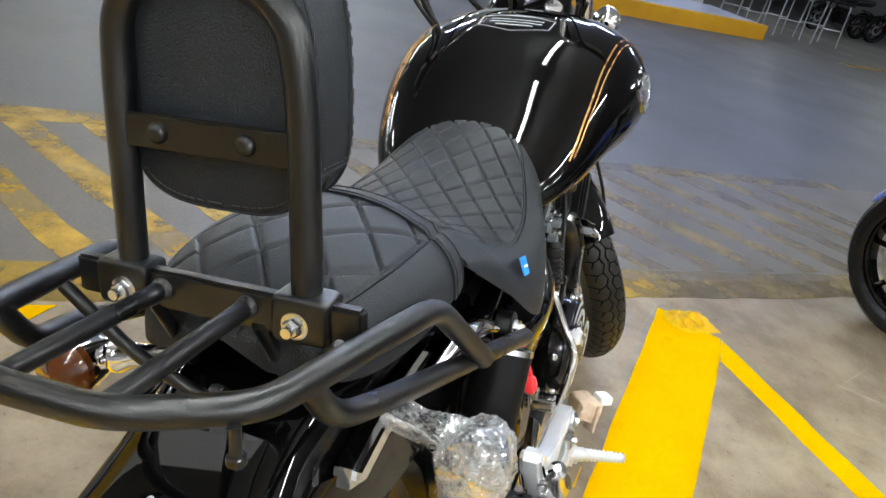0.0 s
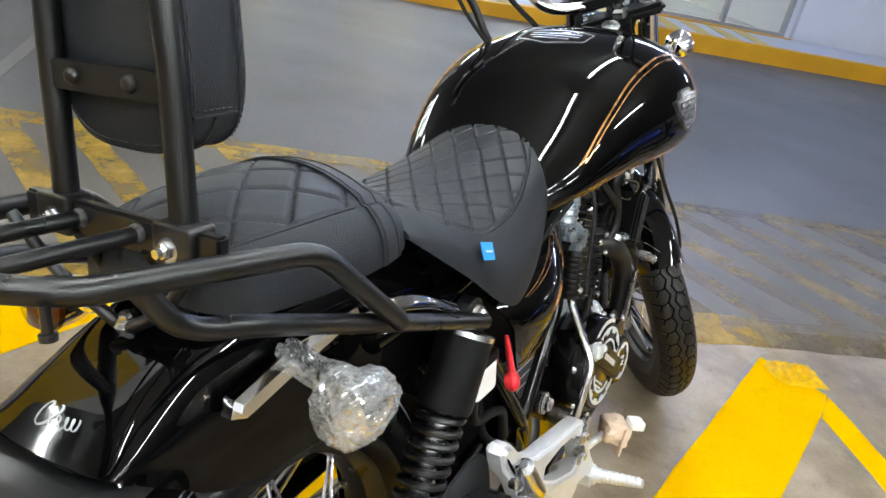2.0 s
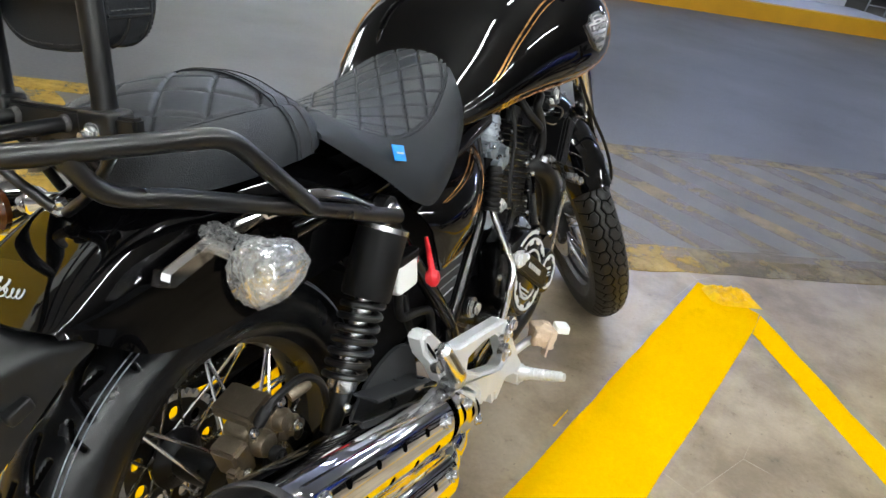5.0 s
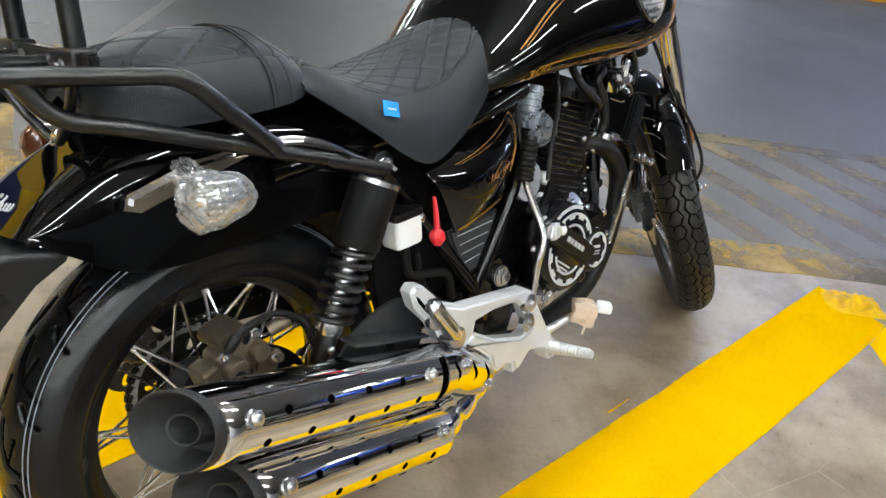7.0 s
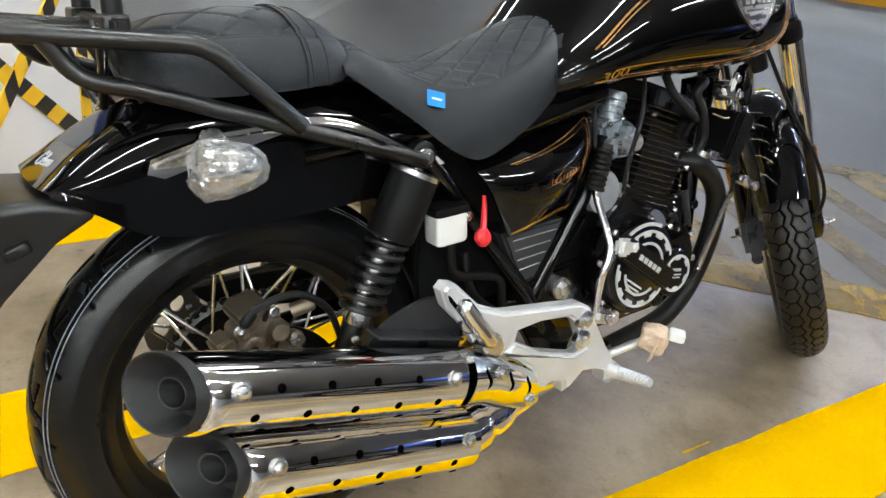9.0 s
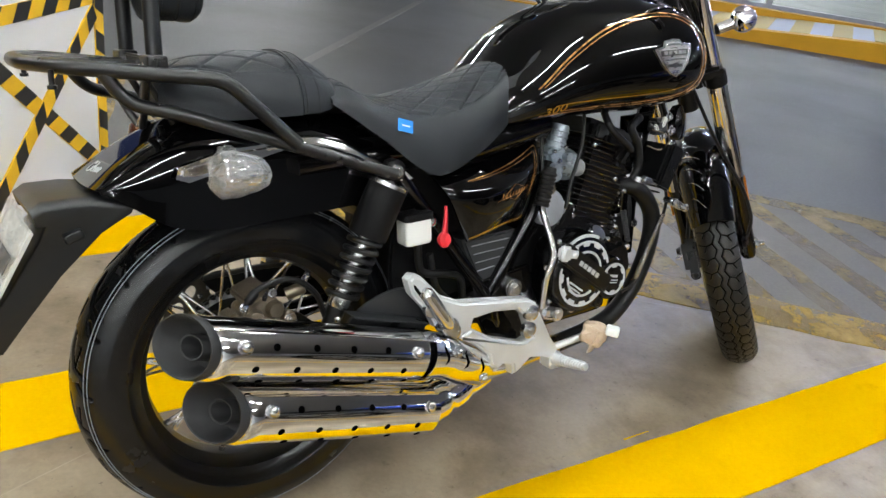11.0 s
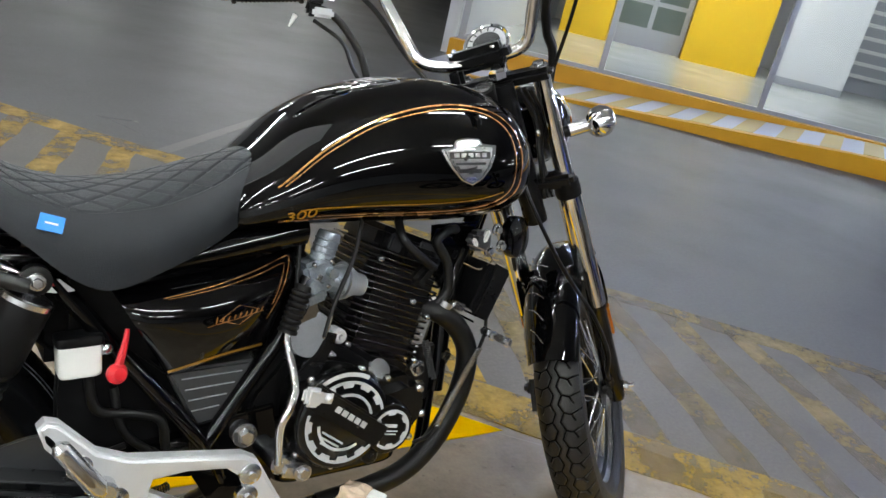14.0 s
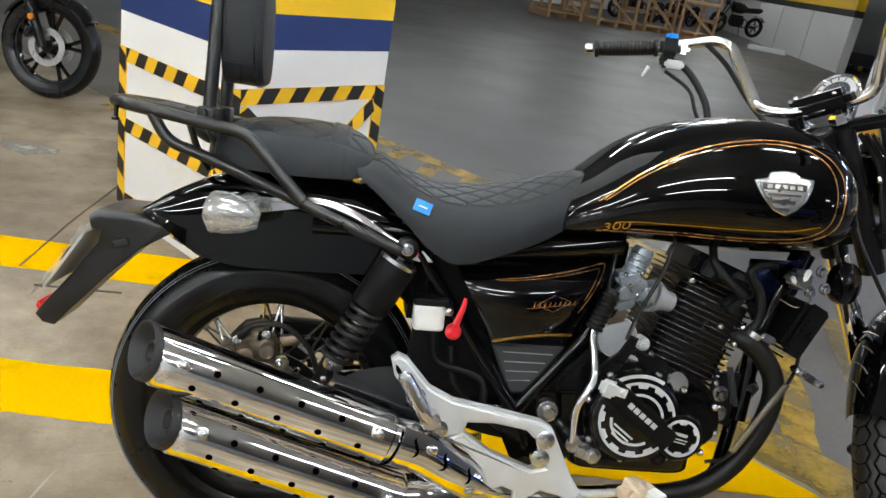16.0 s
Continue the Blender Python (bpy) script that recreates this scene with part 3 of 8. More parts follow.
for k, (a_, b_) in enumerate((((-0.968, 1.161), (-0.966, 1.579)), ((-0.966, 1.579), (-0.938, 2.142)), ((-0.872, 1.037), (-0.601, 1.051)))):
    e_ = Vector((b_[1] - a_[1], a_[0] - b_[0])).normalized() * 0.0022
    painted("floor_crack", [(a_[0] + e_.x, a_[1] + e_.y), (b_[0] + e_.x, b_[1] + e_.y)], [(a_[0] - e_.x, a_[1] - e_.y), (b_[0] - e_.x, b_[1] - e_.y)], CRACK, "thin dark crack in the concrete floor", 0.0048, 0.001)
# lumpy painted anchor plate at the end of the bay line
def lump(i, j):
    u, v = i / 17 * 2 - 1, j / 13 * 2 - 1
    q = max(0.0, 1 - (abs(u) ** 3.0 + abs(v) ** 3.0))
    h = 0.0012 + q ** 0.6 * (0.016 + 0.022 * noise.noise(Vector((u * 3.5, v * 2.5, 4.0))) + 0.008 * noise.noise(Vector((u * 9, v * 7, 1.0))))
    p = Vector((2.005, -0.43, 0)) + Vector((0.62, -0.78, 0)) * u * 0.092 + Vector((0.78, 0.62, 0)) * v * 0.07
    return p.x, p.y, h


tagged(part("floor_plate", grid(18, 14, lump), SCUFFED), "lumpy yellow-painted anchor plate on the floor", "floor plate")

# ceiling and walls that close the hall
setting("ceiling", slab([rs(-16, -7.5), rs(27, -7.5), rs(27, 34), rs(-16, 34)], 3.05, 3.25), CEIL, "grey concrete garage ceiling", "ceiling")
for nm, a, b in (("wall_south", (-16, -7.5), (27, -7.5)), ("wall_east", (27, -7.5), (27, 34)), ("wall_north", (27, 34), (-16, 34)), ("wall_west", (-16, 34), (-16, -7.5))):
    pa, pb = rs(*a), rs(*b)
    side = (pb - pa).normalized().cross(Vector((0, 0, 1))) * 0.25
    setting(nm, slab([pa, pb, pb + side, pa + side], 0, 3.05), WALLGREY, "pale grey painted garage wall", "wall")

# ceiling lights: rows of tubes that run along the bike
fixture = thing("ceiling_light", "white twin-bracket fluorescent ceiling light", "ceiling light", "garage ceiling lights")
part("housing", rbox((0, 0, 0.04), (1.3, 0.09, 0.05), 0.008), WHITE, fixture)
part("light_tube", tube([(-0.6, 0, 0), (0.6, 0, 0)], 0.019, 8), TUBELIGHT, fixture, "glowing fluorescent tube")
spots = [(x, y) for y in (-4.4, -2.0, 0.5) for x in (-5.2, -3.4, -1.6, 0.2, 2.0, 3.8)]
spots = [p for p in spots if p not in ((3.8, -4.4), (3.8, -2.0), (2.0, -4.4), (3.8, 0.5))]
# more lamps, unseen, added to brighten the outlying floor and background
spots += [(8.8, -4.8), (12.5, -4.0), (16.0, -4.0), (-1.4, 8.6), (3.4, 8.4), (-3.0, 1.9), (-2.6, 5.0), (1.2, 6.2), (0.5, 10.5), (5.0, 11.5), (3.0, 17.0), (9.0, 19.0), (5.5, 15.0), (7.5, 22.5), (11.0, 24.0), (14.2, 0.6), (18.4, -1.4), (19.4, -6.2), (16.4, -7.0)]
fixture.matrix_world = pose(spots[0][0], spots[0][1], 2.9)
for x, y in spots[1:]:
    copy_thing(fixture, pose(x, y, 2.9))

# ---------------------------------------------------------------- pillar with hazard tape
PA, PB, PC = Vector((-0.35, 1.29, 0)), Vector((0.17, 1.85, 0)), Vector((-0.86, 1.84, 0))
PD = PB + PC - PA
pillar = thing("pillar", "white square pillar with navy and yellow bands and hazard tape", "pillar", "", None, "structure")


def post_piece(name, z0, z1, mat, grow=0.0):
    c = (PA + PD) / 2
    g = slab([c + (p - c) * (1 + grow) for p in (PA, PB, PD, PC)], z0, z1)
    return part(name, g, mat, pillar, "", False)


post_piece("base", 0, 0.805, PLASTER)
post_piece("navy_band", 0.805, 0.925, NAVY, 0.003)
post_piece("yellow_band", 0.925, 1.5, WALLYELLOW, 0.003)
post_piece("shaft", 1.5, 3.05, PLASTER)


def tape_on(face, a, b, width=0.055, slant=0.6, phase=0.0, lift=0.0):
    """A strip of black and yellow tape between two points (along the face, height)."""
    p0, p1 = face
    along = (p1 - p0).normalized()
    out = along.cross(Vector((0, 0, 1)))
    c = (PA + PD) / 2
    if out.dot((p0 + p1) / 2 - c) < 0:
        out = -out
    A, B = Vector(a), Vector(b)
    d = (B - A).normalized()
    n = Vector((-d.y, d.x))

    def put(u, v, h):
        q = A + d * u + n * v
        return p0 + along * q.x + Vector((0, 0, q.y)) + out * h
    L = (B - A).length
    w = width / 2
    base = ([put(u, v, h) for h in (0.0005, 0.003 + lift) for u, v in ((0, -w), (L, -w), (L, w), (0, w))],
            [(4, 5, 6, 7), (0, 1, 5, 4), (1, 2, 6, 5), (2, 3, 7, 6), (3, 0, 4, 7)])
    tape = part("hazard_tape", base, TAPEYELLOW, pillar, "yellow and black hazard tape", False)
    v, f, u = [], [], phase
    while u < L:
        q = [(min(max(u + s, 0), L), y) for s, y in ((-slant * w, -w), (0.07 - slant * w, -w), (0.07 + slant * w, w), (slant * w, w))]
        k = len(v)
        v += [put(a_, b_, 0.0042 + lift) for a_, b_ in q]
        f.append((k, k + 1, k + 2, k + 3))
        u += 0.142
    part("black_stripes", (v, f), TAPEBLACK, tape, "", False)


SIDE = (PB - PA).length
for k, face in enumerate(((PA, PB), (PC, PA))):
    S_ = SIDE
    tape_on(face, (0.0, 0.645), (S_, 0.645))
    tape_on(face, (0.028, 0.02), (0.028, 0.672), lift=0.0016)
    tape_on(face, (S_ - 0.028, 0.02), (S_ - 0.028, 0.672), lift=0.0016)
    if k == 0:
        tape_on(face, (0.06, 0.6), (S_ - 0.06, 0.04), lift=0.0008)
        tape_on(face, (S_ - 0.05, 0.6), (0.06, 0.04), lift=0.0024)
    else:
        tape_on(face, (0.05, 0.37), (S_ - 0.05, 0.37), lift=0.0008)
        tape_on(face, (0.05, 0.06), (S_ - 0.05, 0.06), lift=0.0008)

# ---------------------------------------------------------------- kerb, walkway and shop front
def kb(r, d, z=0.0):
    return rs(r, 7.74 + 0.1 * r + d, z)


R0, R1, R2 = -1.45, 9.7, 7.6
SHOPZ = 0.22


def rise(r):
    """Height of the ramped walkway along the shop."""
    return 0.012 + 0.188 * max(0.0, min(1.0, r / 3.5)) + 0.004 * max(0.0, r - 3.5)


def ramp_strip(r0, r1, d0, d1, low, high, steps=24, skew=0.0):
    """A strip along the kerb whose top and foot follow heights low(r) and high(r)."""
    v, f = [], []
    for i in range(steps + 1):
        r = r0 + (r1 - r0) * i / steps
        v += [kb(r, d0, low(r)), kb(r + skew, d1, low(r + skew)), kb(r + skew, d1, high(r + skew)), kb(r, d0, high(r))]
    for i in range(steps):
        q = i * 4
        f += [(q + j, q + (j + 1) % 4, q + 4 + (j + 1) % 4, q + 4 + j) for j in range(4)]
    return v, f + [(3, 2, 1, 0), tuple(steps * 4 + j for j in range(4))]


def ground_level(r):
    return 0.0


kerb = thing("kerb", "yellow painted concrete kerb that ramps up along the lane", "kerb", "", None, "structure")
part("kerb_stone", ramp_strip(R0, R1, 0.2, 0.36, ground_level, lambda r: rise(r) + 0.006), KERB, kerb, "", False)
part("walkway", ramp_strip(R0, R1, 0.36, 1.6, ground_level, rise), SLAB, kerb, "pale blue grey walkway", False)
for k in range(17):
    r = -1.2 + k * 0.46
    part("check", ramp_strip(r, r + 0.22, 0.38, 1.58, lambda q: rise(q) - 0.01, lambda q: rise(q) + 0.006, 2, 0.3), CHECKED, kerb, "worn yellow block on the walkway", False)
part("upper_step", ramp_strip(R0, R2, 1.6, 1.78, ground_level, lambda r: SHOPZ + 0.004), KERB, kerb, "orange yellow upper step", False)
part("shop_floor", slab([kb(R0, 1.78), kb(R2, 1.78), kb(R2, 12.5), kb(R0, 12.5)], 0, SHOPZ), SHOPFLOOR, kerb, "pale polished shop floor", False)
shop = thing("shop_front", "glazed shop front with grey metal posts", "shop front", "", None, "structure")
POSTS = (-1.4, 0.41, 2.41, 4.41, 6.41, 7.53)
for k, r in enumerate(POSTS):
    part("post", slab([kb(r, 1.82), kb(r + 0.07, 1.82), kb(r + 0.07, 1.89), kb(r, 1.89)], SHOPZ, 3.05), STEEL, shop, "", False)
    if k < len(POSTS) - 1:
        e = POSTS[k + 1]
        part("bottom_rail", slab([kb(r + 0.07, 1.8), kb(e, 1.8), kb(e, 1.89), kb(r + 0.07, 1.89)], SHOPZ, SHOPZ + 0.05), STEEL, shop, "", False)
        g = part("pane", slab([kb(r + 0.07, 1.85), kb(e, 1.85), kb(e, 1.856), kb(r + 0.07, 1.856)], SHOPZ + 0.05, 3.05), GLASS, shop, "clear glass pane", False)
        g.visible_shadow = False
setting("shop_wall", slab([kb(R0, 12.5), kb(R2, 12.5), kb(R2, 12.7), kb(R0, 12.7)], 0, 3.05), PLASTER, "white wall at the back of the shop", "wall")
for r, w in ((-0.85, 0.95), (1.62, 1.5)):
    setting("shop_column", slab([kb(r, 8.2), kb(r + w, 8.2), kb(r + w, 8.9), kb(r, 8.9)], SHOPZ, 3.05), WALLYELLOW, "bright yellow painted column in the shop", "column")
setting("shop_wall", slab([kb(R0, 1.9), kb(R0, 12.7), kb(R0 - 0.15, 12.7), kb(R0 - 0.15, 1.9)], 0, 3.05), PLASTER, "white end wall of the shop", "wall")
setting("shop_wall", slab([kb(R2, 1.9), kb(R2, 12.7), kb(R2 + 0.15, 12.7), kb(R2 + 0.15, 1.9)], 0, 3.05), PLASTER, "white end wall of the shop", "wall")
cabinet = thing("shop_cabinet", "grey metal glazed cabinet in the shop", "cabinet")
part("carcass", slab([kb(0.16, 8.75), kb(1.6, 8.75), kb(1.6, 9.2), kb(0.16, 9.2)], SHOPZ, 2.3), STEEL, cabinet, "", False)
for k in range(2):
    for q in range(3):
        part("opening", slab([kb(0.24 + 0.68 * k, 8.742), kb(0.82 + 0.68 * k, 8.742), kb(0.82 + 0.68 * k, 8.75), kb(0.24 + 0.68 * k, 8.75)], 0.62 + 0.55 * q, 1.08 + 0.55 * q), DOORGLASS, cabinet, "grey green glass pane", False)
panel = thing("wall_panel", "pale grey partition with dark skirting in the shop", "partition")
part("board", slab([kb(3.35, 8.05), kb(4.75, 8.05), kb(4.75, 8.15), kb(3.35, 8.15)], 0.36, 3.0), WALLGREY, panel, "", False)
part("skirting", slab([kb(3.35, 8.03), kb(4.75, 8.03), kb(4.75, 8.15), kb(3.35, 8.15)], SHOPZ, 0.36), STEEL, panel, "grey skirting", False)
louvre = thing("louvre_screen", "white slatted screen inside the shop", "slatted screen")
for k in range(9):
    part("slat", slab([kb(5.4, 11.0), kb(7.5, 11.0), kb(7.5, 11.1), kb(5.4, 11.1)], 0.55 + k * 0.28, 0.63 + k * 0.28), WHITE, louvre, "", False)
part("backing", slab([kb(5.4, 11.11), kb(7.5, 11.11), kb(7.5, 11.16), kb(5.4, 11.16)], SHOPZ, 2.95), STEEL, louvre, "", False)
setting("wall_shop_end", slab([kb(R2 + 0.15, 1.8), kb(9.6, 1.7), kb(9.6, 1.95), kb(R2 + 0.15, 2.05)], 0, 3.05), WALLGREY, "plain pale grey wall behind the kerb", "wall")
shoplights = thing("ceiling_light", "white fluorescent ceiling light inside the shop", "ceiling light", "garage ceiling lights", pose(*kb(-0.3, 5.0, 2.9), 0, 0, -47))
part("housing", rbox((0, 0, 0.04), (1.3, 0.09, 0.05), 0.008), WHITE, shoplights)
part("light_tube", tube([(-0.6, 0, 0), (0.6, 0, 0)], 0.019, 8), COOLLIGHT, shoplights, "cool glowing fluorescent tube")
for r, d in ((1.8, 5.0), (4.2, 5.0), (0.6, 6.8), (3.0, 6.8), (5.8, 7.5)):
    copy_thing(shoplights, pose(*kb(r, d, 2.9), 0, 0, -47))
# unseen lamps, added to tint the lane bluish
tintlight = thing("ceiling_light", "unseen bluish light added over the lane", "ceiling light", "garage ceiling lights", pose(*kb(1.5, -1.6, 2.9), 0, 0, -47))
part("housing", rbox((0, 0, 0.04), (1.3, 0.09, 0.05), 0.008), WHITE, tintlight)
part("light_tube", tube([(-0.6, 0, 0), (0.6, 0, 0)], 0.019, 8), BLUETINT, tintlight, "added glowing tube that tints the lane bluish")
for r, d in ((3.6, -2.6), (5.4, -1.8), (8.0, -2.0)):
    copy_thing(tintlight, pose(*kb(r, d, 2.9), 0, 0, -47))

# long white wall far behind, with a yellow and black band
wa, wb = Vector((10.6, 16.5, 0)), Vector((13.6, 31.0, 0))
sd = (wb - wa).normalized().cross(Vector((0, 0, 1))) * 0.2
setting("wall_far", slab([wa, wb, wb + sd, wa + sd], 0, 1.25), PLASTER, "white panelled low wall at the far side", "wall")
setting("wall_far_band", slab([wa - sd * 0.02, wb - sd * 0.02, wb + sd, wa + sd], 1.25, 1.4), TAPEBLACK, "black band on the far wall", "wall band")
setting("wall_far_top", slab([wa - sd * 0.02, wb - sd * 0.02, wb + sd, wa + sd], 1.4, 2.2), WALLYELLOW, "yellow upper part of the far wall", "wall")
for k in range(1, 5):
    p = wa + (wb - wa) * (k / 5)
    setting("wall_joint", slab([p - sd * 0.04, p + (wb - wa).normalized() * 0.03 - sd * 0.04, p + (wb - wa).normalized() * 0.03, p], 0, 1.25), STEEL, "grey joint of the far wall panels", "wall joint")

# ---------------------------------------------------------------- the motorcycle
# Its own frame: x ahead from the rear axle, y to its left, z up; it leans to its left on the side stand.
bike = thing("motorcycle", "glossy black cruiser motorcycle with gold lines, leaning on its stand", "motorcycle", "", pose(0, 0, 0, -11.5, 0, 0))


TREAD_N, TREAD_M = 2000, 112


def tyre_geo(R, half, rim, groove, n=TREAD_N, m=TREAD_M):
    """A tyre round the y axis with its tread cut in."""
    th = np.linspace(0, 2 * np.pi, n, endpoint=False)
    v = np.linspace(-1, 1, m)
    T, V = np.meshgrid(th, v, indexing="ij")
    A = V * 1.25
    crown = half * 1.05
    y = crown * np.sin(A)
    r = R - (crown * 0.92) * (1 - np.cos(A))
    r = r - groove(T * R, y) * 0.0032
    verts = np.stack([r * np.cos(T), y, r * np.sin(T)], -1).reshape(-1, 3).tolist()
    faces = []
    for i in range(n):
        i2 = (i + 1) % n
        for j in range(m - 1):
            faces.append((i * m + j, i * m + j + 1, i2 * m + j + 1, i2 * m + j))
    # side walls down to the rim
    ye, re = crown * math.sin(1.25), R - crown * 0.92 * (1 - math.cos(1.25))
    walls = []
    for s in (-1, 1):
        prof = [(re, s * ye), (re - (re - rim) * 0.25, s * ye * 1.03), (re - (re - rim) * 0.6, s * ye * 0.97), (re - (re - rim) * 0.72, s * ye * 0.97),
                (re - (re - rim) * 0.75, s * ye * 0.93), (rim, s * ye * 0.78), (rim - 0.012, s * ye * 0.7)]
        walls.append(lathe(prof, (0, 0, 0), (0, 1, 0), 96))
        walls[-1] = (walls[-1][0], [f for f in walls[-1][1] if len(f) == 4])
    return join((verts, faces), *walls)


def cuts(a, y, period, segments, width):
    """Grooves along straight cuts that repeat round the tyre, those of the left half set off by half a period."""
    a = np.mod(a + np.where(y > 0, period / 2, 0), period)
    y = np.abs(y)
    best = np.full(a.shape, 9.0)
    for (a0, y0), (a1, y1) in segments:
        for off in (-period, 0, period):
            da, dy = a1 - a0, y1 - y0
            t = np.clip(((a - a0 - off) * da + (y - y0) * dy) / (da * da + dy * dy), 0, 1)
            best = np.minimum(best, np.hypot(a - a0 - off - t * da, y - y0 - t * dy))
    return np.clip(1.4 - best / width, 0, 1)


def zigzag(a, y):
    """Zigzag lines round the middle with bent cuts out to the shoulders."""
    return cuts(a, y, 2.1237 / 56, [((0.0, 0.004), (0.019, 0.013)), ((0.019, 0.013), (0.0379, 0.004)), ((0.019, 0.013), (0.024, 0.028)), ((0.024, 0.028), (0.038, 0.034)),
                                    ((0.024, 0.028), (0.014, 0.05))], 0.0021)


def slants(a, y):
    """Long bent cuts that run forward to the shoulders, with short ones between."""
    return cuts(a, y, 2.0169 / 18, [((0.0, 0.004), (0.03, 0.008)), ((0.03, 0.008), (0.058, 0.02)), ((0.058, 0.02), (0.072, 0.046)), ((0.058, 0.02), (0.02, 0.028)),
                                    ((0.085, 0.03), (0.102, 0.04)), ((0.102, 0.04), (0.108, 0.052))], 0.0042)


def wheel(name, m, R, half, rim, groove, hub_half, count, label, rubber=None):
    """A spoked wheel; the rim carries the tyre, hub, spokes and disc."""
    w = half * 0.62
    prof = [(rim + 0.006, -w), (rim + 0.008, -w + 0.006), (rim - 0.004, -w + 0.012), (rim - 0.018, -w * 0.5), (rim - 0.024, 0), (rim - 0.018, w * 0.5),
            (rim - 0.004, w - 0.012), (rim + 0.008, w - 0.006), (rim + 0.006, w), (rim - 0.006, w), (rim - 0.012, w - 0.012), (rim - 0.028, w * 0.5),
            (rim - 0.034, 0), (rim - 0.028, -w * 0.5), (rim - 0.012, -w + 0.012), (rim - 0.006, -w)]
    ob = part(name, lathe(prof, (0, 0, 0), (0, 1, 0), 96, closed=True), TUBE, bike, label)
    ob.matrix_local = m
    ty = part("tyre", tyre_geo(R, half, rim, groove), rubber or RUBBER, ob, "black rubber tyre with cut tread")
    ty.data.materials.append(CUTSHADE)
    if "sharp_edge" in ty.data.attributes:
        ty.data.attributes.remove(ty.data.attributes["sharp_edge"])
    # the shade inside the cuts is coloured in where the tread lies deep
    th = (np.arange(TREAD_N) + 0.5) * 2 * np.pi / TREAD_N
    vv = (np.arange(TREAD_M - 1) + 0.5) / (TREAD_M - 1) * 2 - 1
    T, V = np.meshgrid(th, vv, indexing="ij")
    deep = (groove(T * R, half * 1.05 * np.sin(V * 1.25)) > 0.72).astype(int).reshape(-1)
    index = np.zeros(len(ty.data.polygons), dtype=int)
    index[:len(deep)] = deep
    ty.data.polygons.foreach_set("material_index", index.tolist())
    part("hub", lathe([(0.0, -hub_half - 0.012), (0.018, -hub_half - 0.012), (0.018, -hub_half), (0.048, -hub_half), (0.048, -hub_half + 0.006), (0.026, -hub_half + 0.02),
                       (0.026, hub_half - 0.02), (0.048, hub_half - 0.006), (0.048, hub_half), (0.018, hub_half), (0.018, hub_half + 0.012), (0.0, hub_half + 0.012)],
                      (0, 0, 0), (0, 1, 0), 32), ENGINE, ob)
    first = None
    for k in range(count):
        a = 2 * math.pi * k / count
        s = 1 if k % 2 else -1
        lead = (1 if (k // 2) % 2 else -1) * 0.95
        p = Vector((0.05 * math.cos(a), s * (hub_half - 0.004), 0.05 * math.sin(a)))
        e = a + lead * 0.55
        q = Vector(((rim - 0.022) * math.cos(e), s * 0.006, (rim - 0.022) * math.sin(e)))
        mm = basis(p, q - p)
        L = (q - p).length
        if first is None:
            first = part("spoke", tube([(0, 0, 0), (0, 0, L - 0.022), (0, 0, L - 0.021), (0, 0, L)], [0.0027, 0.0027, 0.004, 0.004], 7), ZINC, ob)
            first.matrix_local = mm
        else:
            same("spoke", first, ob, mm)
    return ob


rear = wheel("rear_wheel", pose(0, 0, 0.316), 0.321, 0.068, 0.228, slants, 0.075, 36, "black spoked rear wheel")
# two pale rings a side paint the highlight along the shoulder
for s in (-1, 1):
    for yy in (0.0435, 0.049):
        rr = 0.3216 - 0.0657 * (1 - math.cos(math.asin(yy / 0.0714)))
        part("shoulder_glint", tube([(rr * math.cos(2 * math.pi * k / 160), s * yy, rr * math.sin(2 * math.pi * k / 160)) for k in range(160)], 0.0009, 5, closed=True), SHOULDERGLINT, rear)
RAKE, STEER = radians(27), radians(42)
AX = Vector((-math.sin(RAKE), 0, math.cos(RAKE)))
FX = Vector((math.cos(RAKE), 0, math.sin(RAKE)))
AXLE = Vector((1.49, -0.02, 0.312))
PIVOT = AXLE - FX * 0.03
TURNED = Matrix.Translation(PIVOT) @ Matrix.Rotation(STEER, 4, AX) @ Matrix.Translation(-PIVOT)
front = wheel("front_wheel", TURNED @ pose(*AXLE), 0.338, 0.05, 0.24, zigzag, 0.05, 36, "black spoked front wheel turned to its left", DUSTY)


def steered(geo):
    return moved(geo, TURNED)


# fuel tank: x, top, bottom, half width
TANK = [(0.500, 0.800, 0.722, 0.118), (0.53, 0.835, 0.728, 0.150), (0.58, 0.878, 0.735, 0.176), (0.65, 0.940, 0.742, 0.200), (0.73, 0.984, 0.748, 0.220),
        (0.82, 1.010, 0.750, 0.238), (0.91, 1.020, 0.753, 0.244), (0.99, 1.014, 0.760, 0.230), (1.05, 0.988, 0.772, 0.194), (1.09, 0.948, 0.795, 0.135), (1.11, 0.905, 0.83, 0.06)]


def tank_at(x, a, lift=0.0):
    """A point of the tank: a is 0 at the top, 90 on its right side, -90 on its left."""
    top, bot, w = lerp_table(TANK, x)
    mid = bot + (top - bot) * 0.42
    c, s = math.cos(radians(a)), math.sin(radians(a))
    up = c >= 0
    e = 0.84 if up else 0.9
    h = (top - mid) if up else (mid - bot)
    y = -math.copysign(abs(s) ** e, s) * (w + lift)
    z = mid + math.copysign(abs(c) ** e, c) * (h + lift)
    return Vector((x, y, z))


xs = [0.50 + 0.61 * (1 - math.cos(math.pi * i / 46)) / 2 for i in range(47)]
part("fuel_tank", join(grid(47, 64, lambda i, j: tank_at(xs[i], j * 360 / 64), True),
                       ([tank_at(1.11, j * 360 / 64) for j in range(64)] + [(1.116, 0, 0.865)], [(j, (j + 1) % 64, 64) for j in range(64)])), PAINT, bike, "glossy black fuel tank")

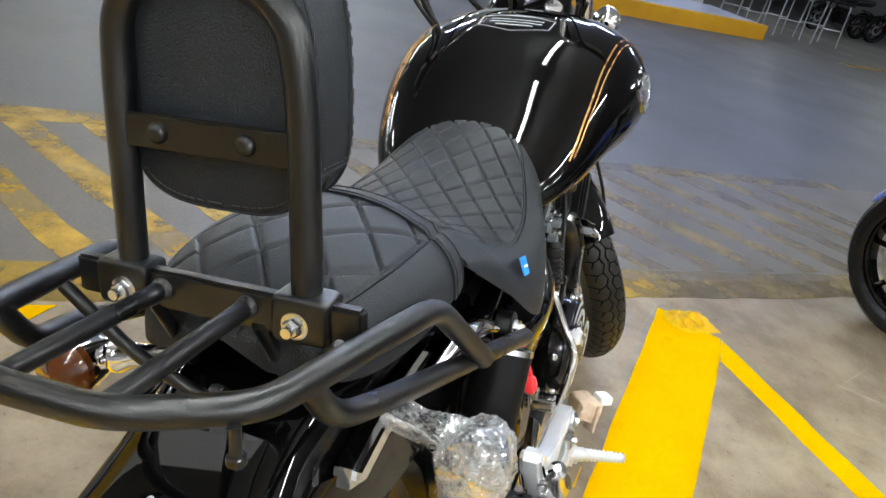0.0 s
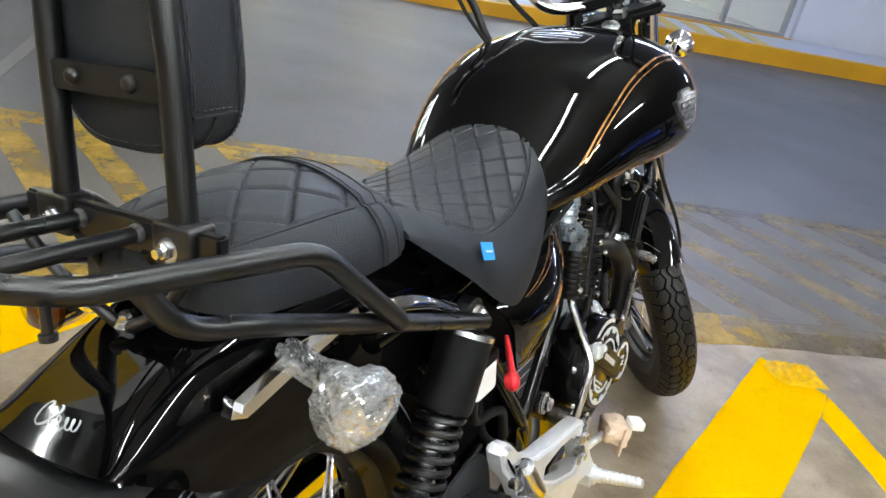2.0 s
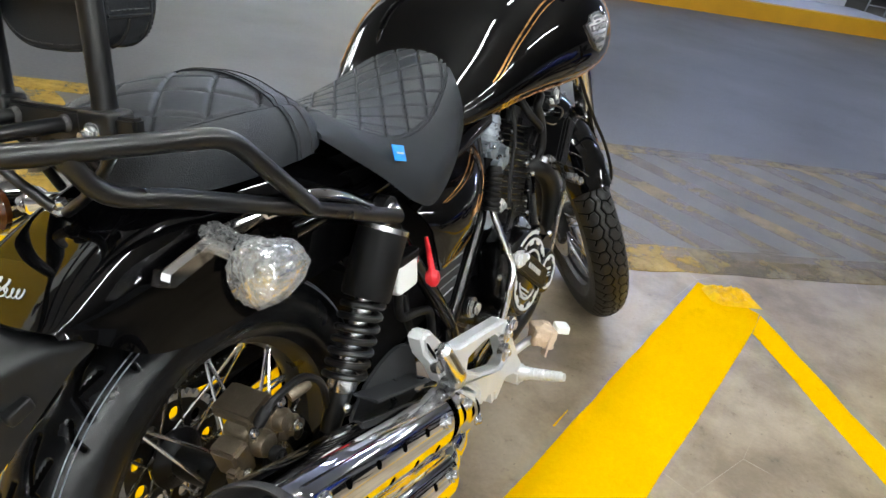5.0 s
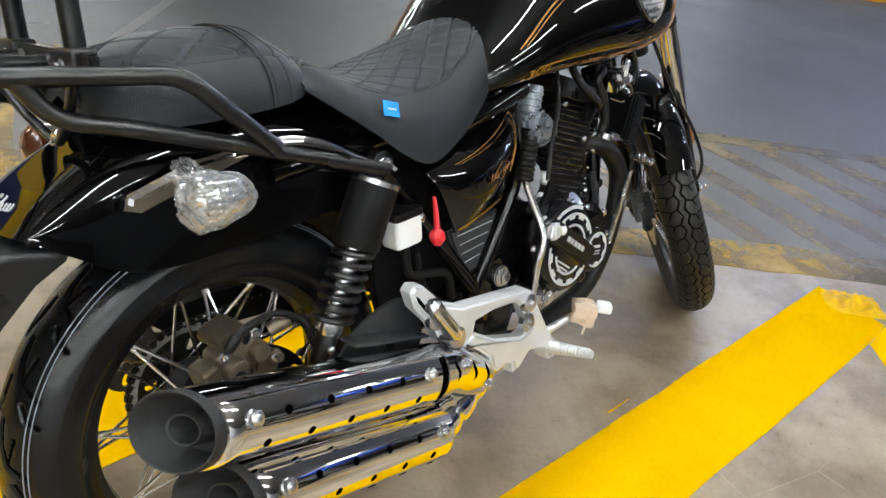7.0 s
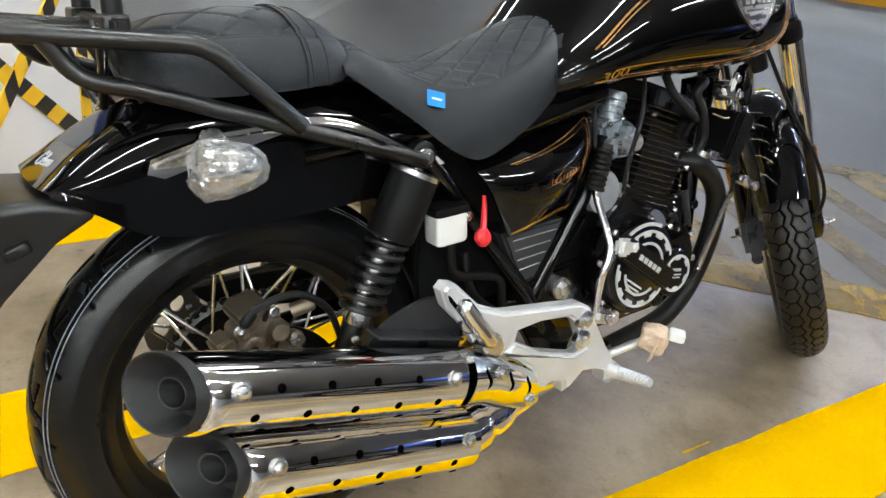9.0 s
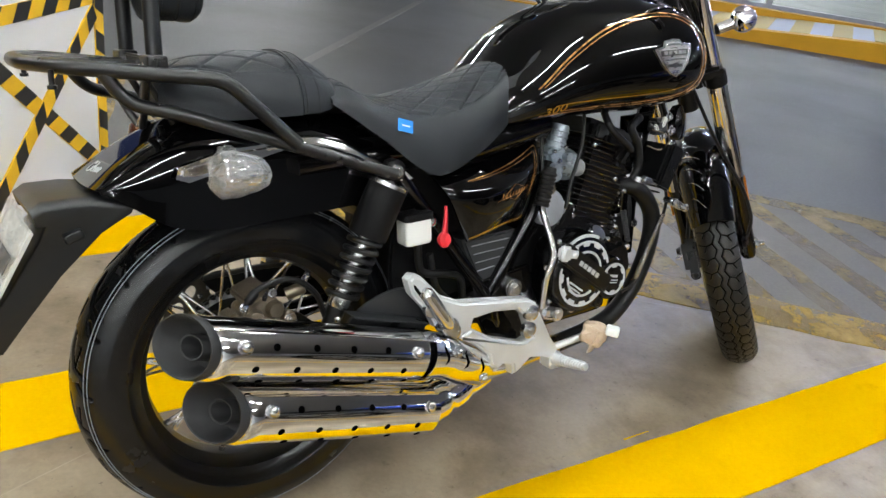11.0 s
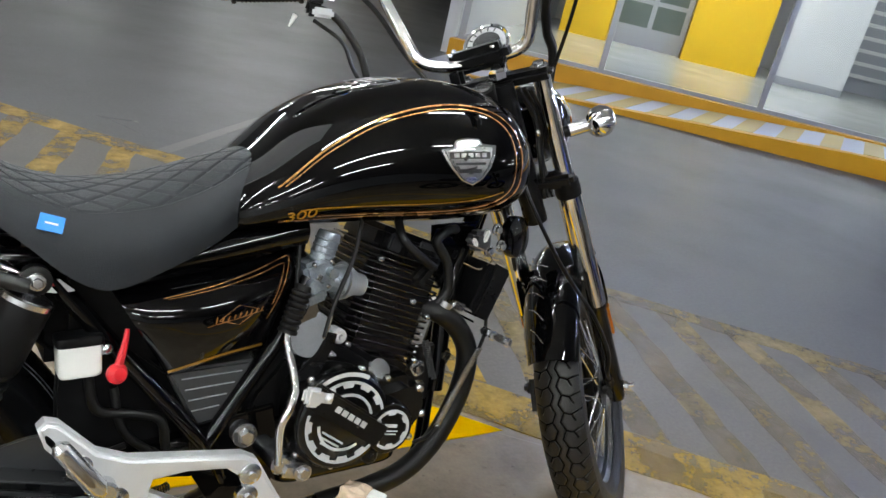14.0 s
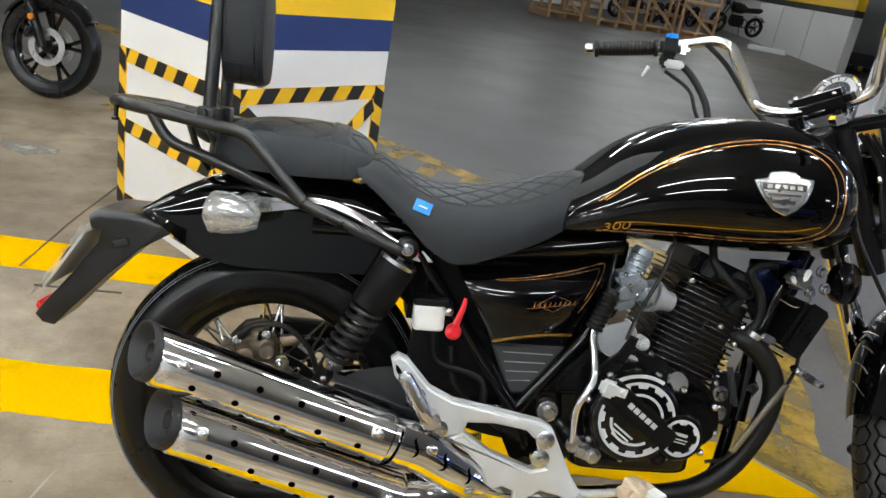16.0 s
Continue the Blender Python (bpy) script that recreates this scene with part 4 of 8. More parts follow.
# rider seat: x, top, middle half width, its edge height, lower half width, lower edge height
SEAT = [(0.118, 0.835, 0.075, 0.828, 0.136, 0.806), (0.16, 0.846, 0.095, 0.832, 0.148, 0.776), (0.21, 0.822, 0.126, 0.802, 0.168, 0.738), (0.27, 0.806, 0.146, 0.780, 0.184, 0.69),
        (0.32, 0.805, 0.147, 0.776, 0.187, 0.673), (0.40, 0.817, 0.136, 0.786, 0.173, 0.697), (0.48, 0.842, 0.112, 0.812, 0.148, 0.732), (0.54, 0.862, 0.088, 0.842, 0.122, 0.772),
        (0.575, 0.868, 0.068, 0.856, 0.09, 0.812), (0.588, 0.862, 0.04, 0.856, 0.05, 0.85)]


def quilt(u, v, px, py):
    """Depth of a diamond quilting seam."""
    a, b = u / px + v / py, u / px - v / py
    d = min(abs(a - round(a)), abs(b - round(b)))
    return max(0.0, 1 - d / 0.085) ** 1.5


def seat_point(table, x, t, px, py, deep, x0):
    """t goes from -1 (left lower edge) over the top to 1 (right lower edge)."""
    top, w, we, lw, le = lerp_table(table, x)
    s = abs(t)
    sg = -1 if t > 0 else 1
    if s < 0.62:
        q = s / 0.62
        y = w * q
        z = top + (we - top) * q ** 2.2
        seam = quilt(x - x0, y * sg, px, py) if q < 0.965 else 0
        z -= deep * seam + (0.004 if q > 0.965 else 0)
    else:
        q = (s - 0.62) / 0.38
        y = w + (lw - w) * (1 - (1 - q) ** 2.8)
        z = we + (le - we) * q ** 1.05
    return Vector((x, sg * y, z))


def cushion(table, nx, nt, px, py, deep, x0):
    xa, xb = table[0][0], table[-1][0]
    xv = [xa + (xb - xa) * i / (nx - 1) for i in range(nx)]
    g = grid(nx, nt, lambda i, j: seat_point(table, xv[i], 2 * j / (nt - 1) - 1, px, py, deep, x0))
    n0, n1 = [j for j in range(nt)], [(nx - 1) * nt + j for j in range(nt)]
    k = len(g[0])
    c0 = sum((Vector(g[0][j]) for j in n0), Vector()) / nt
    c1 = sum((Vector(g[0][j]) for j in n1), Vector()) / nt
    verts = g[0] + [c0, c1]
    faces = g[1] + [(n0[j + 1], n0[j], k) for j in range(nt - 1)] + [(n1[j], n1[j + 1], k + 1) for j in range(nt - 1)]
    return verts, [tuple(reversed(f)) for f in faces]


rider = part("rider_seat", cushion(SEAT, 260, 161, 0.062, 0.045, 0.0055, 0.02), VINYL, bike, "black quilted vinyl rider seat")
PILLION = [(-0.158, 0.83, 0.03, 0.825, 0.045, 0.80), (-0.145, 0.852, 0.062, 0.84, 0.085, 0.792), (-0.11, 0.872, 0.088, 0.85, 0.114, 0.786), (-0.05, 0.885, 0.104, 0.856, 0.132, 0.786),
           (0.02, 0.890, 0.110, 0.858, 0.138, 0.788), (0.08, 0.886, 0.108, 0.854, 0.137, 0.792), (0.12, 0.874, 0.1, 0.846, 0.128, 0.798), (0.143, 0.856, 0.078, 0.838, 0.1, 0.808), (0.152, 0.835, 0.04, 0.828, 0.05, 0.815)]
pill = part("pillion_seat", cushion(PILLION, 150, 125, 0.088, 0.066, 0.0055, 0.0), VINYL, bike, "black quilted vinyl passenger seat")


def over_seat(table, x, lift, t0=-1.0, t1=1.0, n=60):
    out = []
    for i in range(n + 1):
        p = seat_point(table, x, t0 + (t1 - t0) * i / n, 1, 1, 0, 0.47)
        out.append(p + Vector((0, 0, lift)) * (1 if abs(p.y) < 0.1 else 0.5) + Vector((0, math.copysign(lift, p.y) if abs(p.y) > 0.09 else 0, 0)))
    return out


def ribbon(edge_a, edge_b, thick=0.003):
    """A soft band between two edges."""
    n = len(edge_a)
    c = [(Vector(a) + Vector(b)) / 2 for a, b in zip(edge_a, edge_b)]
    mid = sum(c, Vector()) / n
    v = []
    for a, b, m_ in zip(edge_a, edge_b, c):
        o = Vector((0, m_.y, max(m_.z - 0.78, 0.01))).normalized() * thick
        a, b = Vector(a), Vector(b)
        v += [a, a + o, m_ + o * 1.35, b + o, b]
    f = []
    for i in range(n - 1):
        for j in range(4):
            f.append((i * 5 + j, i * 5 + j + 1, (i + 1) * 5 + j + 1, (i + 1) * 5 + j))
    return v, f


part("strap", ribbon(over_seat(PILLION, 0.062, 0.0004), over_seat(PILLION, 0.098, 0.0004), 0.0026), VINYL, pill, "black vinyl strap across the seat")
for x in (0.068, 0.092):
    part("seam", tube(over_seat(PILLION, x, 0.0036), 0.0008, 5), STITCH, pill)
for sg in (1, -1):
    part("piping", tube([seat_point(SEAT, 0.135 + 0.43 * i / 60, sg * 0.605, 1, 1, 0, 0.47) + Vector((0, 0, 0.0005)) for i in range(61)], 0.0022, 6), VINYL, rider)
    part("piping", tube([seat_point(PILLION, -0.14 + 0.19 * i / 30, sg * 0.605, 1, 1, 0, 0.47) + Vector((0, 0, 0.0005)) for i in range(31)], 0.0022, 6), VINYL, pill)
part("tag", crumple(rbox((0.243, -0.1745, 0.767), (0.033, 0.0016, 0.023), 0.0006, (-24, 15, 0), 3), 0.0012, 40, 2.0), BLUE, rider, "small bright blue fabric tag")
part("tag_print", rbox((0.243, -0.1762, 0.7675), (0.017, 0.0012, 0.0025), 0, (-24, 15, 0)), WHITE, rider, "", False)

# rear mudguard: along its length: x, spine height, half width, lower edge height
FEND = [(-0.292, 0.668, 0.09, 0.664), (-0.262, 0.690, 0.094, 0.676), (-0.22, 0.721, 0.098, 0.653), (-0.16, 0.754, 0.1, 0.615), (-0.09, 0.777, 0.104, 0.602), (0.0, 0.788, 0.11, 0.606),
        (0.1, 0.784, 0.116, 0.614), (0.2, 0.762, 0.12, 0.622), (0.27, 0.72, 0.115, 0.622)]


def fend_at(x, t, lift=0.0):
    top, w, low = lerp_table(FEND, x)
    s = abs(t)
    a = min(s / 0.6, 1) * math.pi / 2
    shoulder = top - (top - low) * (0.5 + 0.24 * min(1.0, max(0.0, -x / 0.2)))
    if s < 0.6:
        fall = max(0.0, (s - 0.17) / 0.43) * math.pi / 2
        y, z = w * math.sin(a) ** 0.86, shoulder + (top - shoulder) * math.cos(fall) ** 0.86
    else:
        q = (s - 0.6) / 0.4
        y, z = w + 0.004 * q, shoulder + (low - shoulder) * q
    return Vector((x, (-1 if t > 0 else 1) * (y + lift), z + lift * math.cos(a)))


def fend_end(t):
    """Where the bowed rear edge of the mudguard lies."""
    return -0.262 - 0.012 * (1 - min(1.0, abs(t) / 0.6) ** 2)


def shell(at, rows, cols, thick):
    """A sheet with thickness."""
    top = [at(i, j, 0.0) for i in range(rows) for j in range(cols)]
    low = [at(i, j, -thick) for i in range(rows) for j in range(cols)]
    k = rows * cols
    f = []
    for i in range(rows - 1):
        for j in range(cols - 1):
            a, b, c, d = i * cols + j, i * cols + j + 1, (i + 1) * cols + j + 1, (i + 1) * cols + j
            f += [(d, c, b, a), (a + k, b + k, c + k, d + k)]
    for i in range(rows - 1):
        for j, fl in ((0, 1), (cols - 1, 0)):
            a, d = i * cols + j, (i + 1) * cols + j
            f.append((a, a + k, d + k, d) if fl else (a, d, d + k, a + k))
    for j in range(cols - 1):
        for i, fl in ((0, 0), (rows - 1, 1)):
            a, b = i * cols + j, i * cols + j + 1
            f.append((a, a + k, b + k, b) if fl else (a, b, b + k, a + k))
    return top + low, f


fender = part("rear_mudguard", shell(lambda i, j, h: fend_at(fend_end(2 * j / 60 - 1) + (0.213 - fend_end(2 * j / 60 - 1)) * i / 50, 2 * j / 60 - 1, h), 51, 61, 0.004), PAINT, bike, "glossy black rear mudguard")

# tail piece, number plate and reflector
TAIL = [(-0.23, 0.664), (-0.262, 0.671), (-0.29, 0.674), (-0.345, 0.672), (-0.362, 0.66), (-0.36, 0.65), (-0.342, 0.632), (-0.352, 0.602), (-0.40, 0.53), (-0.446, 0.468), (-0.456, 0.45),
        (-0.442, 0.436), (-0.418, 0.433), (-0.385, 0.474), (-0.325, 0.545), (-0.27, 0.602), (-0.215, 0.64), (-0.21, 0.66)]


def tail_half(z):
    return 0.062 + 0.028 * min(1, max(0, (z - 0.60) / 0.06))


def tail_geo():
    n = len(TAIL)
    v, f = [], []
    rings = ((1, 0.016), (0.985, 0.008), (0.94, 0.0025), (0.85, 0.0), (-0.85, 0.0), (-0.94, 0.0025), (-0.985, 0.008), (-1, 0.016))
    for s, ins in rings:
        for k, (x, z) in enumerate(TAIL):
            top = 1.0 if k < 6 else 0.0
            v.append((x + (0.3 * ins if 3 < k < 12 else 0.0), s * tail_half(z), z - ins * top))
    for k in range(len(rings) - 1):
        for i in range(n):
            i2 = (i + 1) % n
            f.append((k * n + i, k * n + i2, (k + 1) * n + i2, (k + 1) * n + i))
    return v, f + [tuple(range(n - 1, -1, -1)), tuple(range((len(rings) - 1) * n, len(rings) * n))]


tail = part("tail_piece", tail_geo(), SATINBLACK, bike, "satin black plastic tail piece")
part("reflector", rbox((-0.452, 0, 0.456), (0.012, 0.09, 0.03), 0.004, (0, -25, 0)), RED, tail, "red rear reflector")
part("clip", soft_box((-0.303, -0.076, 0.612), (0.03, 0.018, 0.016), (0, -20, 0), 0.35), SATINBLACK, tail)
pl = part("number_plate", rbox((-0.396, 0, 0.572), (0.005, 0.20, 0.135), 0.002, (0, 30, 0)), PLATE, bike, "pale plate in clear plastic film")
for k, (dy, w) in enumerate(((0.05, 0.06), (-0.04, 0.09))):
    part("printed_bar", rbox((-0.4005, dy, 0.58), (0.001, w, 0.03), 0, (0, 30, 0)), BOX, pl, "", False)


def film_sheet(i, j):
    u, v = i / 20 * 2 - 1, j / 24 * 2 - 1
    return Vector((-0.4025, 0, 0.572)) + Vector((-0.5, 0, -0.866)).normalized() * u * 0.085 + Vector((0, 1, 0)) * v * 0.112 + Vector((-0.006, 0, 0.003)) * (noise.noise(Vector((u * 4, v * 4, 2))) + 0.4)


part("film", grid(21, 25, film_sheet), CLING, pl, "crinkled clear plastic film")

# luggage rack and backrest
rack = part("luggage_rack", join(
    tube(fillet([(0.03, -0.185, 0.748), (-0.082, -0.168, 0.853), (-0.30, -0.128, 0.872), (-0.345, -0.05, 0.874), (-0.345, 0.05, 0.874), (-0.30, 0.128, 0.872), (-0.088, 0.165, 0.852), (0.03, 0.185, 0.748)], 0.026, 7), 0.0112, 16)),
    TUBE, bike, "satin black tubular luggage rack")
for s in (-1, 1):
    part("side_rail", tube(fillet([(-0.255, s * 0.135, 0.868), (-0.222, s * 0.14, 0.818), (-0.16, s * 0.158, 0.805), (0.215, s * 0.19, 0.684)], 0.034, 6), 0.0105, 14), TUBE, rack)
    part("rack_bar", tube([(-0.165, s * 0.04, 0.868), (-0.338, s * 0.042, 0.874)], 0.008, 12), TUBE, rack)
    part("bar_weld", lathe([(0.008, 0.0), (0.0098, 0.003), (0.0094, 0.006), (0.008, 0.009)], (-0.173, s * 0.04, 0.8685), (-1, 0, 0.03), 14), WELD, rack, "bare grey weld")
    part("rack_strut", tube([(-0.175, s * 0.05, 0.855), (-0.13, s * 0.05, 0.775)], 0.006, 10), TUBE, rack)
    part("rack_stay", tube(fillet([(-0.19, s * 0.13, 0.86), (-0.18, s * 0.07, 0.80), (-0.17, s * 0.01, 0.767)], 0.03), 0.0065, 10), TUBE, rack)
    part("rack_bolt", join(bolt((-0.181, s * 0.08 - 0.006, 0.864), (-1, 0, 0), 0.0082, 0.009), tube([(-0.189, s * 0.08 - 0.006, 0.864), (-0.196, s * 0.08 - 0.006, 0.864)], 0.0046, 10)), ZINC, rack, "bright zinc bolt")
    part("clamp_plate", soft_box((-0.166, s * 0.083 - 0.006, 0.867), (0.032, 0.05, 0.04), (0, 0, 0), 0.22), TUBE, rack)
part("stay_bolt", join(bolt((-0.167, 0, 0.772), (-0.3, 0, 1), 0.007, 0.008), lathe([(0.013, -0.006), (0.013, -0.003), (0.01, 0.0)], (-0.167, 0, 0.772), (-0.3, 0, 1), 20)), ZINC, rack, "bright zinc bolt")
part("cross_plate", rbox((-0.168, -0.006, 0.866), (0.014, 0.268, 0.034), 0.003), TUBE, rack)
for s in (-1, 1):
    part("strap_pin", lathe([(0.0, 0.0), (0.0042, 0.0), (0.0042, 0.021), (0.0068, 0.022), (0.0068, 0.027), (0.0, 0.028)], (-0.318, s * 0.121, 0.868), (0, 0, -1), 14), TUBE, rack, "black pin for luggage straps")
bar = part("sissy_bar", tube(fillet([(-0.164, -0.088, 0.872), (-0.166, -0.088, 1.03), (-0.168, -0.081, 1.10), (-0.17, -0.005, 1.135), (-0.168, 0.065, 1.10), (-0.166, 0.072, 1.03), (-0.164, 0.076, 0.872)], 0.07, 8), 0.0125, 16),
           TUBE, bike, "satin black backrest hoop")
part("cross_strip", rbox((-0.17, -0.007, 1.0), (0.006, 0.156, 0.027), 0.0015), TUBE, bar)
for s in (-1, 1):
    part("rivet", domed((-0.173, s * 0.0385 - 0.005, 1.0), (-1, 0, 0), 0.0085, 0.006), TUBE, bar)


def pad_geo():
    """A padded cushion with a rounded outline."""
    n, rings = 56, [(-0.158, 0.90), (-0.155, 0.985), (-0.148, 1.0), (-0.10, 1.0), (-0.09, 0.985), (-0.083, 0.93), (-0.08, 0.7)]
    v, f = [], []
    for x, sc in rings:
        for k in range(n):
            a = 2 * math.pi * k / n
            c, s = math.cos(a), math.sin(a)
            e = 2 / 3.4
            y = 0.088 * math.copysign(abs(c) ** e, c) * sc
            z = 1.04 + 0.104 * math.copysign(abs(s) ** e, s) * sc
            v.append((x + (z - 1.04) * -0.06, y - 0.004, z))
    for i in range(len(rings) - 1):
        for k in range(n):
            k2 = (k + 1) % n
            f.append((i * n + k, i * n + k2, (i + 1) * n + k2, (i + 1) * n + k))
    return v, f + [tuple(range(n - 1, -1, -1)), tuple(range((len(rings) - 1) * n, len(rings) * n))]


pad = part("backrest_pad", pad_geo(), VINYL, bike, "black vinyl backrest pad with stitched edge")
for x, sc in ((-0.153, 0.993), (-0.096, 0.998)):
    ring = []
    for k in range(72):
        a = 2 * math.pi * k / 72
        c, s = math.cos(a), math.sin(a)
        z = 1.04 + 0.1045 * math.copysign(abs(s) ** (2 / 3.4), s) * sc
        ring.append((x + (z - 1.04) * -0.06, -0.004 + 0.0885 * math.copysign(abs(c) ** (2 / 3.4), c) * sc, z))
    part("stitched_edge", tube(ring, 0.0016, 5, closed=True), VINYL, pad)
    for k in range(0, 72, 1):
        p, q = Vector(ring[k]), Vector(ring[(k + 1) % 72])
        if p.y < 0.02 and p.z > 0.95:
            part("stitch", tube([p.lerp(q, 0.2) + Vector((0.004, 0, 0)), p.lerp(q, 0.75) + Vector((0.004, 0, 0))], 0.0006, 5), BOX, pad)

def pad_side(x, k, lift=0.0):
    """A place on the rim of the pad, k degrees round from its right side."""
    c, s = math.cos(radians(k)), math.sin(radians(k))
    z = 1.04 + (0.104 + lift) * math.copysign(abs(s) ** (2 / 3.4), s)
    return Vector((x + (z - 1.04) * -0.06, -0.004 - (0.088 + lift) * math.copysign(abs(c) ** (2 / 3.4), c), z))


for sg in (1, -1):
    at = -28 if sg > 0 else 208
    part("cross_seam", tube([pad_side(-0.15 + 0.052 * k / 8, at, 0.0012) for k in range(9)], 0.0018, 6), VINYL, pad)
    for k in range(7):
        part("stitch", tube([pad_side(-0.147 + 0.0072 * k, at + 4 * sg, 0.0009), pad_side(-0.143 + 0.0072 * k, at + 4 * sg, 0.0009)], 0.0007, 5), BOX, pad)
part("zip_seam", tube([pad_side(-0.124, -30 - 3 * k, 0.001) for k in range(14)], 0.002, 6), STITCH, pad)
for k in range(46):
    a0 = -178 + 3.9 * k
    part("stitch", tube([pad_side(-0.157, a0, -0.006), pad_side(-0.157, a0 + 2.2, -0.006)], 0.0007, 5), BOX, pad)

# rear indicators in cling film
for s in (-1, 1):
    ind = part("rear_indicator", join(lathe([(0.0, 0), (0.013, 0.0), (0.013, 0.05), (0.02, 0.062), (0.02, 0.07), (0.012, 0.08), (0.012, 0.09)], (-0.065, s * 0.118, 0.728), (-0.22, s, -0.08), 20),
               lathe([(0.0, -0.058), (0.012, -0.054), (0.024, -0.036), (0.031, -0.01), (0.033, 0.012), (0.032, 0.02), (0.0, 0.028)], (-0.098, s * 0.219, 0.716), (-1, 0, 0.05), 28)),
               CHROME if s > 0 else WRAPCORE, bike, "rear indicator wrapped in clear film" if s < 0 else "chrome rear indicator with amber lens")
    if s > 0:
        part("lens", lathe([(0.034, 0.0), (0.034, 0.008), (0.024, 0.02), (0.0, 0.026)], (-0.112, s * 0.219, 0.716), (-1, 0, 0.05), 28), BROWNLENS, ind, "dark amber lens")
    if s < 0:
        film = join(lathe([(0.0, -0.062), (0.015, -0.058), (0.0275, -0.038), (0.0345, -0.008), (0.036, 0.012), (0.033, 0.022), (0.018, 0.031), (0.0, 0.033)], (-0.098, s * 0.219, 0.716), (-1, 0, 0.05), 46),
                    lathe([(0.017, -0.005), (0.0165, 0.02), (0.0165, 0.04), (0.019, 0.06), (0.024, 0.082)], (-0.066, s * 0.118, 0.728), (-0.22, s, -0.08), 36))
        bmf = bmesh.new()
        tmp = [bmf.verts.new(v) for v in film[0]]
        for q in film[1]:
            bmf.faces.new([tmp[i] for i in q])
        bmesh.ops.subdivide_edges(bmf, edges=bmf.edges[:], cuts=1, use_grid_fill=True)
        film = crumple(crumple(from_bm(bmf), 0.0036, 60, 2.0), 0.003, 210, 7.0)
        part("film", film, CLING, ind, "crinkled clear cling film", False)
for s in (-1, 1):
    blade = plate([(-0.153, 0.696), (-0.147, 0.714), (-0.06, 0.738), (0.04, 0.745), (0.046, 0.733), (-0.05, 0.71), (-0.132, 0.688)], -0.127, -0.1, 0.007, seg=2)
    part("indicator_bracket", blade if s < 0 else mirrored(blade), CHROME, bike, "long chrome indicator bracket")
for s in (-1, 1):
    part("fender_rail", tube(curve_through([(-0.01, s * 0.146, 0.742), (0.06, s * 0.152, 0.748), (0.12, s * 0.155, 0.735), (0.18, s * 0.158, 0.708), (0.225, s * 0.16, 0.688)], 6), [0.004 + 0.0075 * math.sin(math.pi * min(1, 0.1 + k / 26)) for k in range(25)], 14, flat=0.6), CHROME, bike, "chrome strut along the mudguard")
# script badge on the mudguard, a plain silver flourish
bx, big = [], []
for k in range(120):
    t = k / 119
    bx.append(fend_at(-0.25 + 0.004 * t + 0.0042 * math.sin(t * 27), -0.03 + 0.115 * t + 0.011 * math.cos(t * 27 + 0.6), 0.0008))
for k in range(50):
    t = k / 49
    big.append(fend_at(-0.247 + 0.0095 * math.sin(t * 7.4 + 0.5), -0.075 + 0.05 * t + 0.028 * math.cos(t * 7.4), 0.0008))
part("script_badge", join(tube(big, 0.0015, 6, flat=0.5), tube(bx, 0.0012, 6, flat=0.5)), EMBLEM, fender, "small silver script badge")

# shock absorbers
for s in (-1, 1):
    top, low = Vector((0.226, s * 0.166, 0.686)), Vector((0.088, s * 0.15, 0.385))
    d = (low - top).normalized()
    L = (low - top).length
    sh = part("shock_absorber", lathe([(0.0, 0.028), (0.036, 0.028), (0.037, 0.032), (0.037, 0.125), (0.035, 0.13), (0.0, 0.13)], top, d, 36), PLASTIC, bike, "black coil shock absorber")
    part("shock_cap", lathe([(0.034, 0.022), (0.038, 0.024), (0.038, 0.031), (0.034, 0.033)], top, d, 36, caps=False), ZINC, sh)
    part("shock_eye", rbox(tuple(top + d * 0.016), (0.014, 0.012, 0.034), 0.002, (0, math.degrees(math.atan2(d.x, d.z)), 0)), ZINC, sh)
    part("shock_shaft", join(lathe([(0.0145, 0.125), (0.0145, 0.245), (0.022, 0.246), (0.022, 0.262), (0.016, 0.275), (0.0, 0.275)], top, d, 24)), ZINC, sh, "bright shaft")
    ex, ey = basis(top, d).col[0].to_3d(), basis(top, d).col[1].to_3d()
    turns = 7.2
    part("spring", tube([top + d * (0.125 + 0.125 * k / 240) + (ex * math.cos(2 * math.pi * turns * k / 240) + ey * math.sin(2 * math.pi * turns * k / 240)) * 0.0285 for k in range(241)], 0.0053, 8), TUBE, sh, "black coil spring")
    part("clevis", tube([top + d * 0.262, low], [0.019, 0.014], 16), TUBE, sh)
    part("clevis_bolt", domed(tuple(top + d * 0.29 + Vector((0, s * 0.018, 0))), (0, s, 0), 0.007, 0.006), ZINC, sh)
    part("bush", lathe([(0.021, -0.016), (0.021, 0.004), (0.018, 0.006), (0.0, 0.006)], tuple(top), (0, s, 0), 24), ENGINE, sh, "black rubber bush")
    part("top_bolt", join(domed(tuple(top + Vector((0, s * 0.006, 0))), (0, s, 0), 0.013, 0.008), bolt(tuple(top + Vector((0, s * 0.012, 0))), (0, s, 0), 0.008, 0.008)), ZINC, sh, "bright zinc bolt")
part("shock_bracket", plate([(0.225, 0.666), (0.262, 0.66), (0.279, 0.664), (0.258, 0.682), (0.235, 0.69)], -0.148, -0.144, 0.001), ALLOY, bike, "bare alloy bracket plate beside the shock")
part("warning_sticker", plate([(0.238, 0.676), (0.252, 0.672), (0.245, 0.686)], -0.1495, -0.1482, 0), RED, bike, "small red sticker", False)

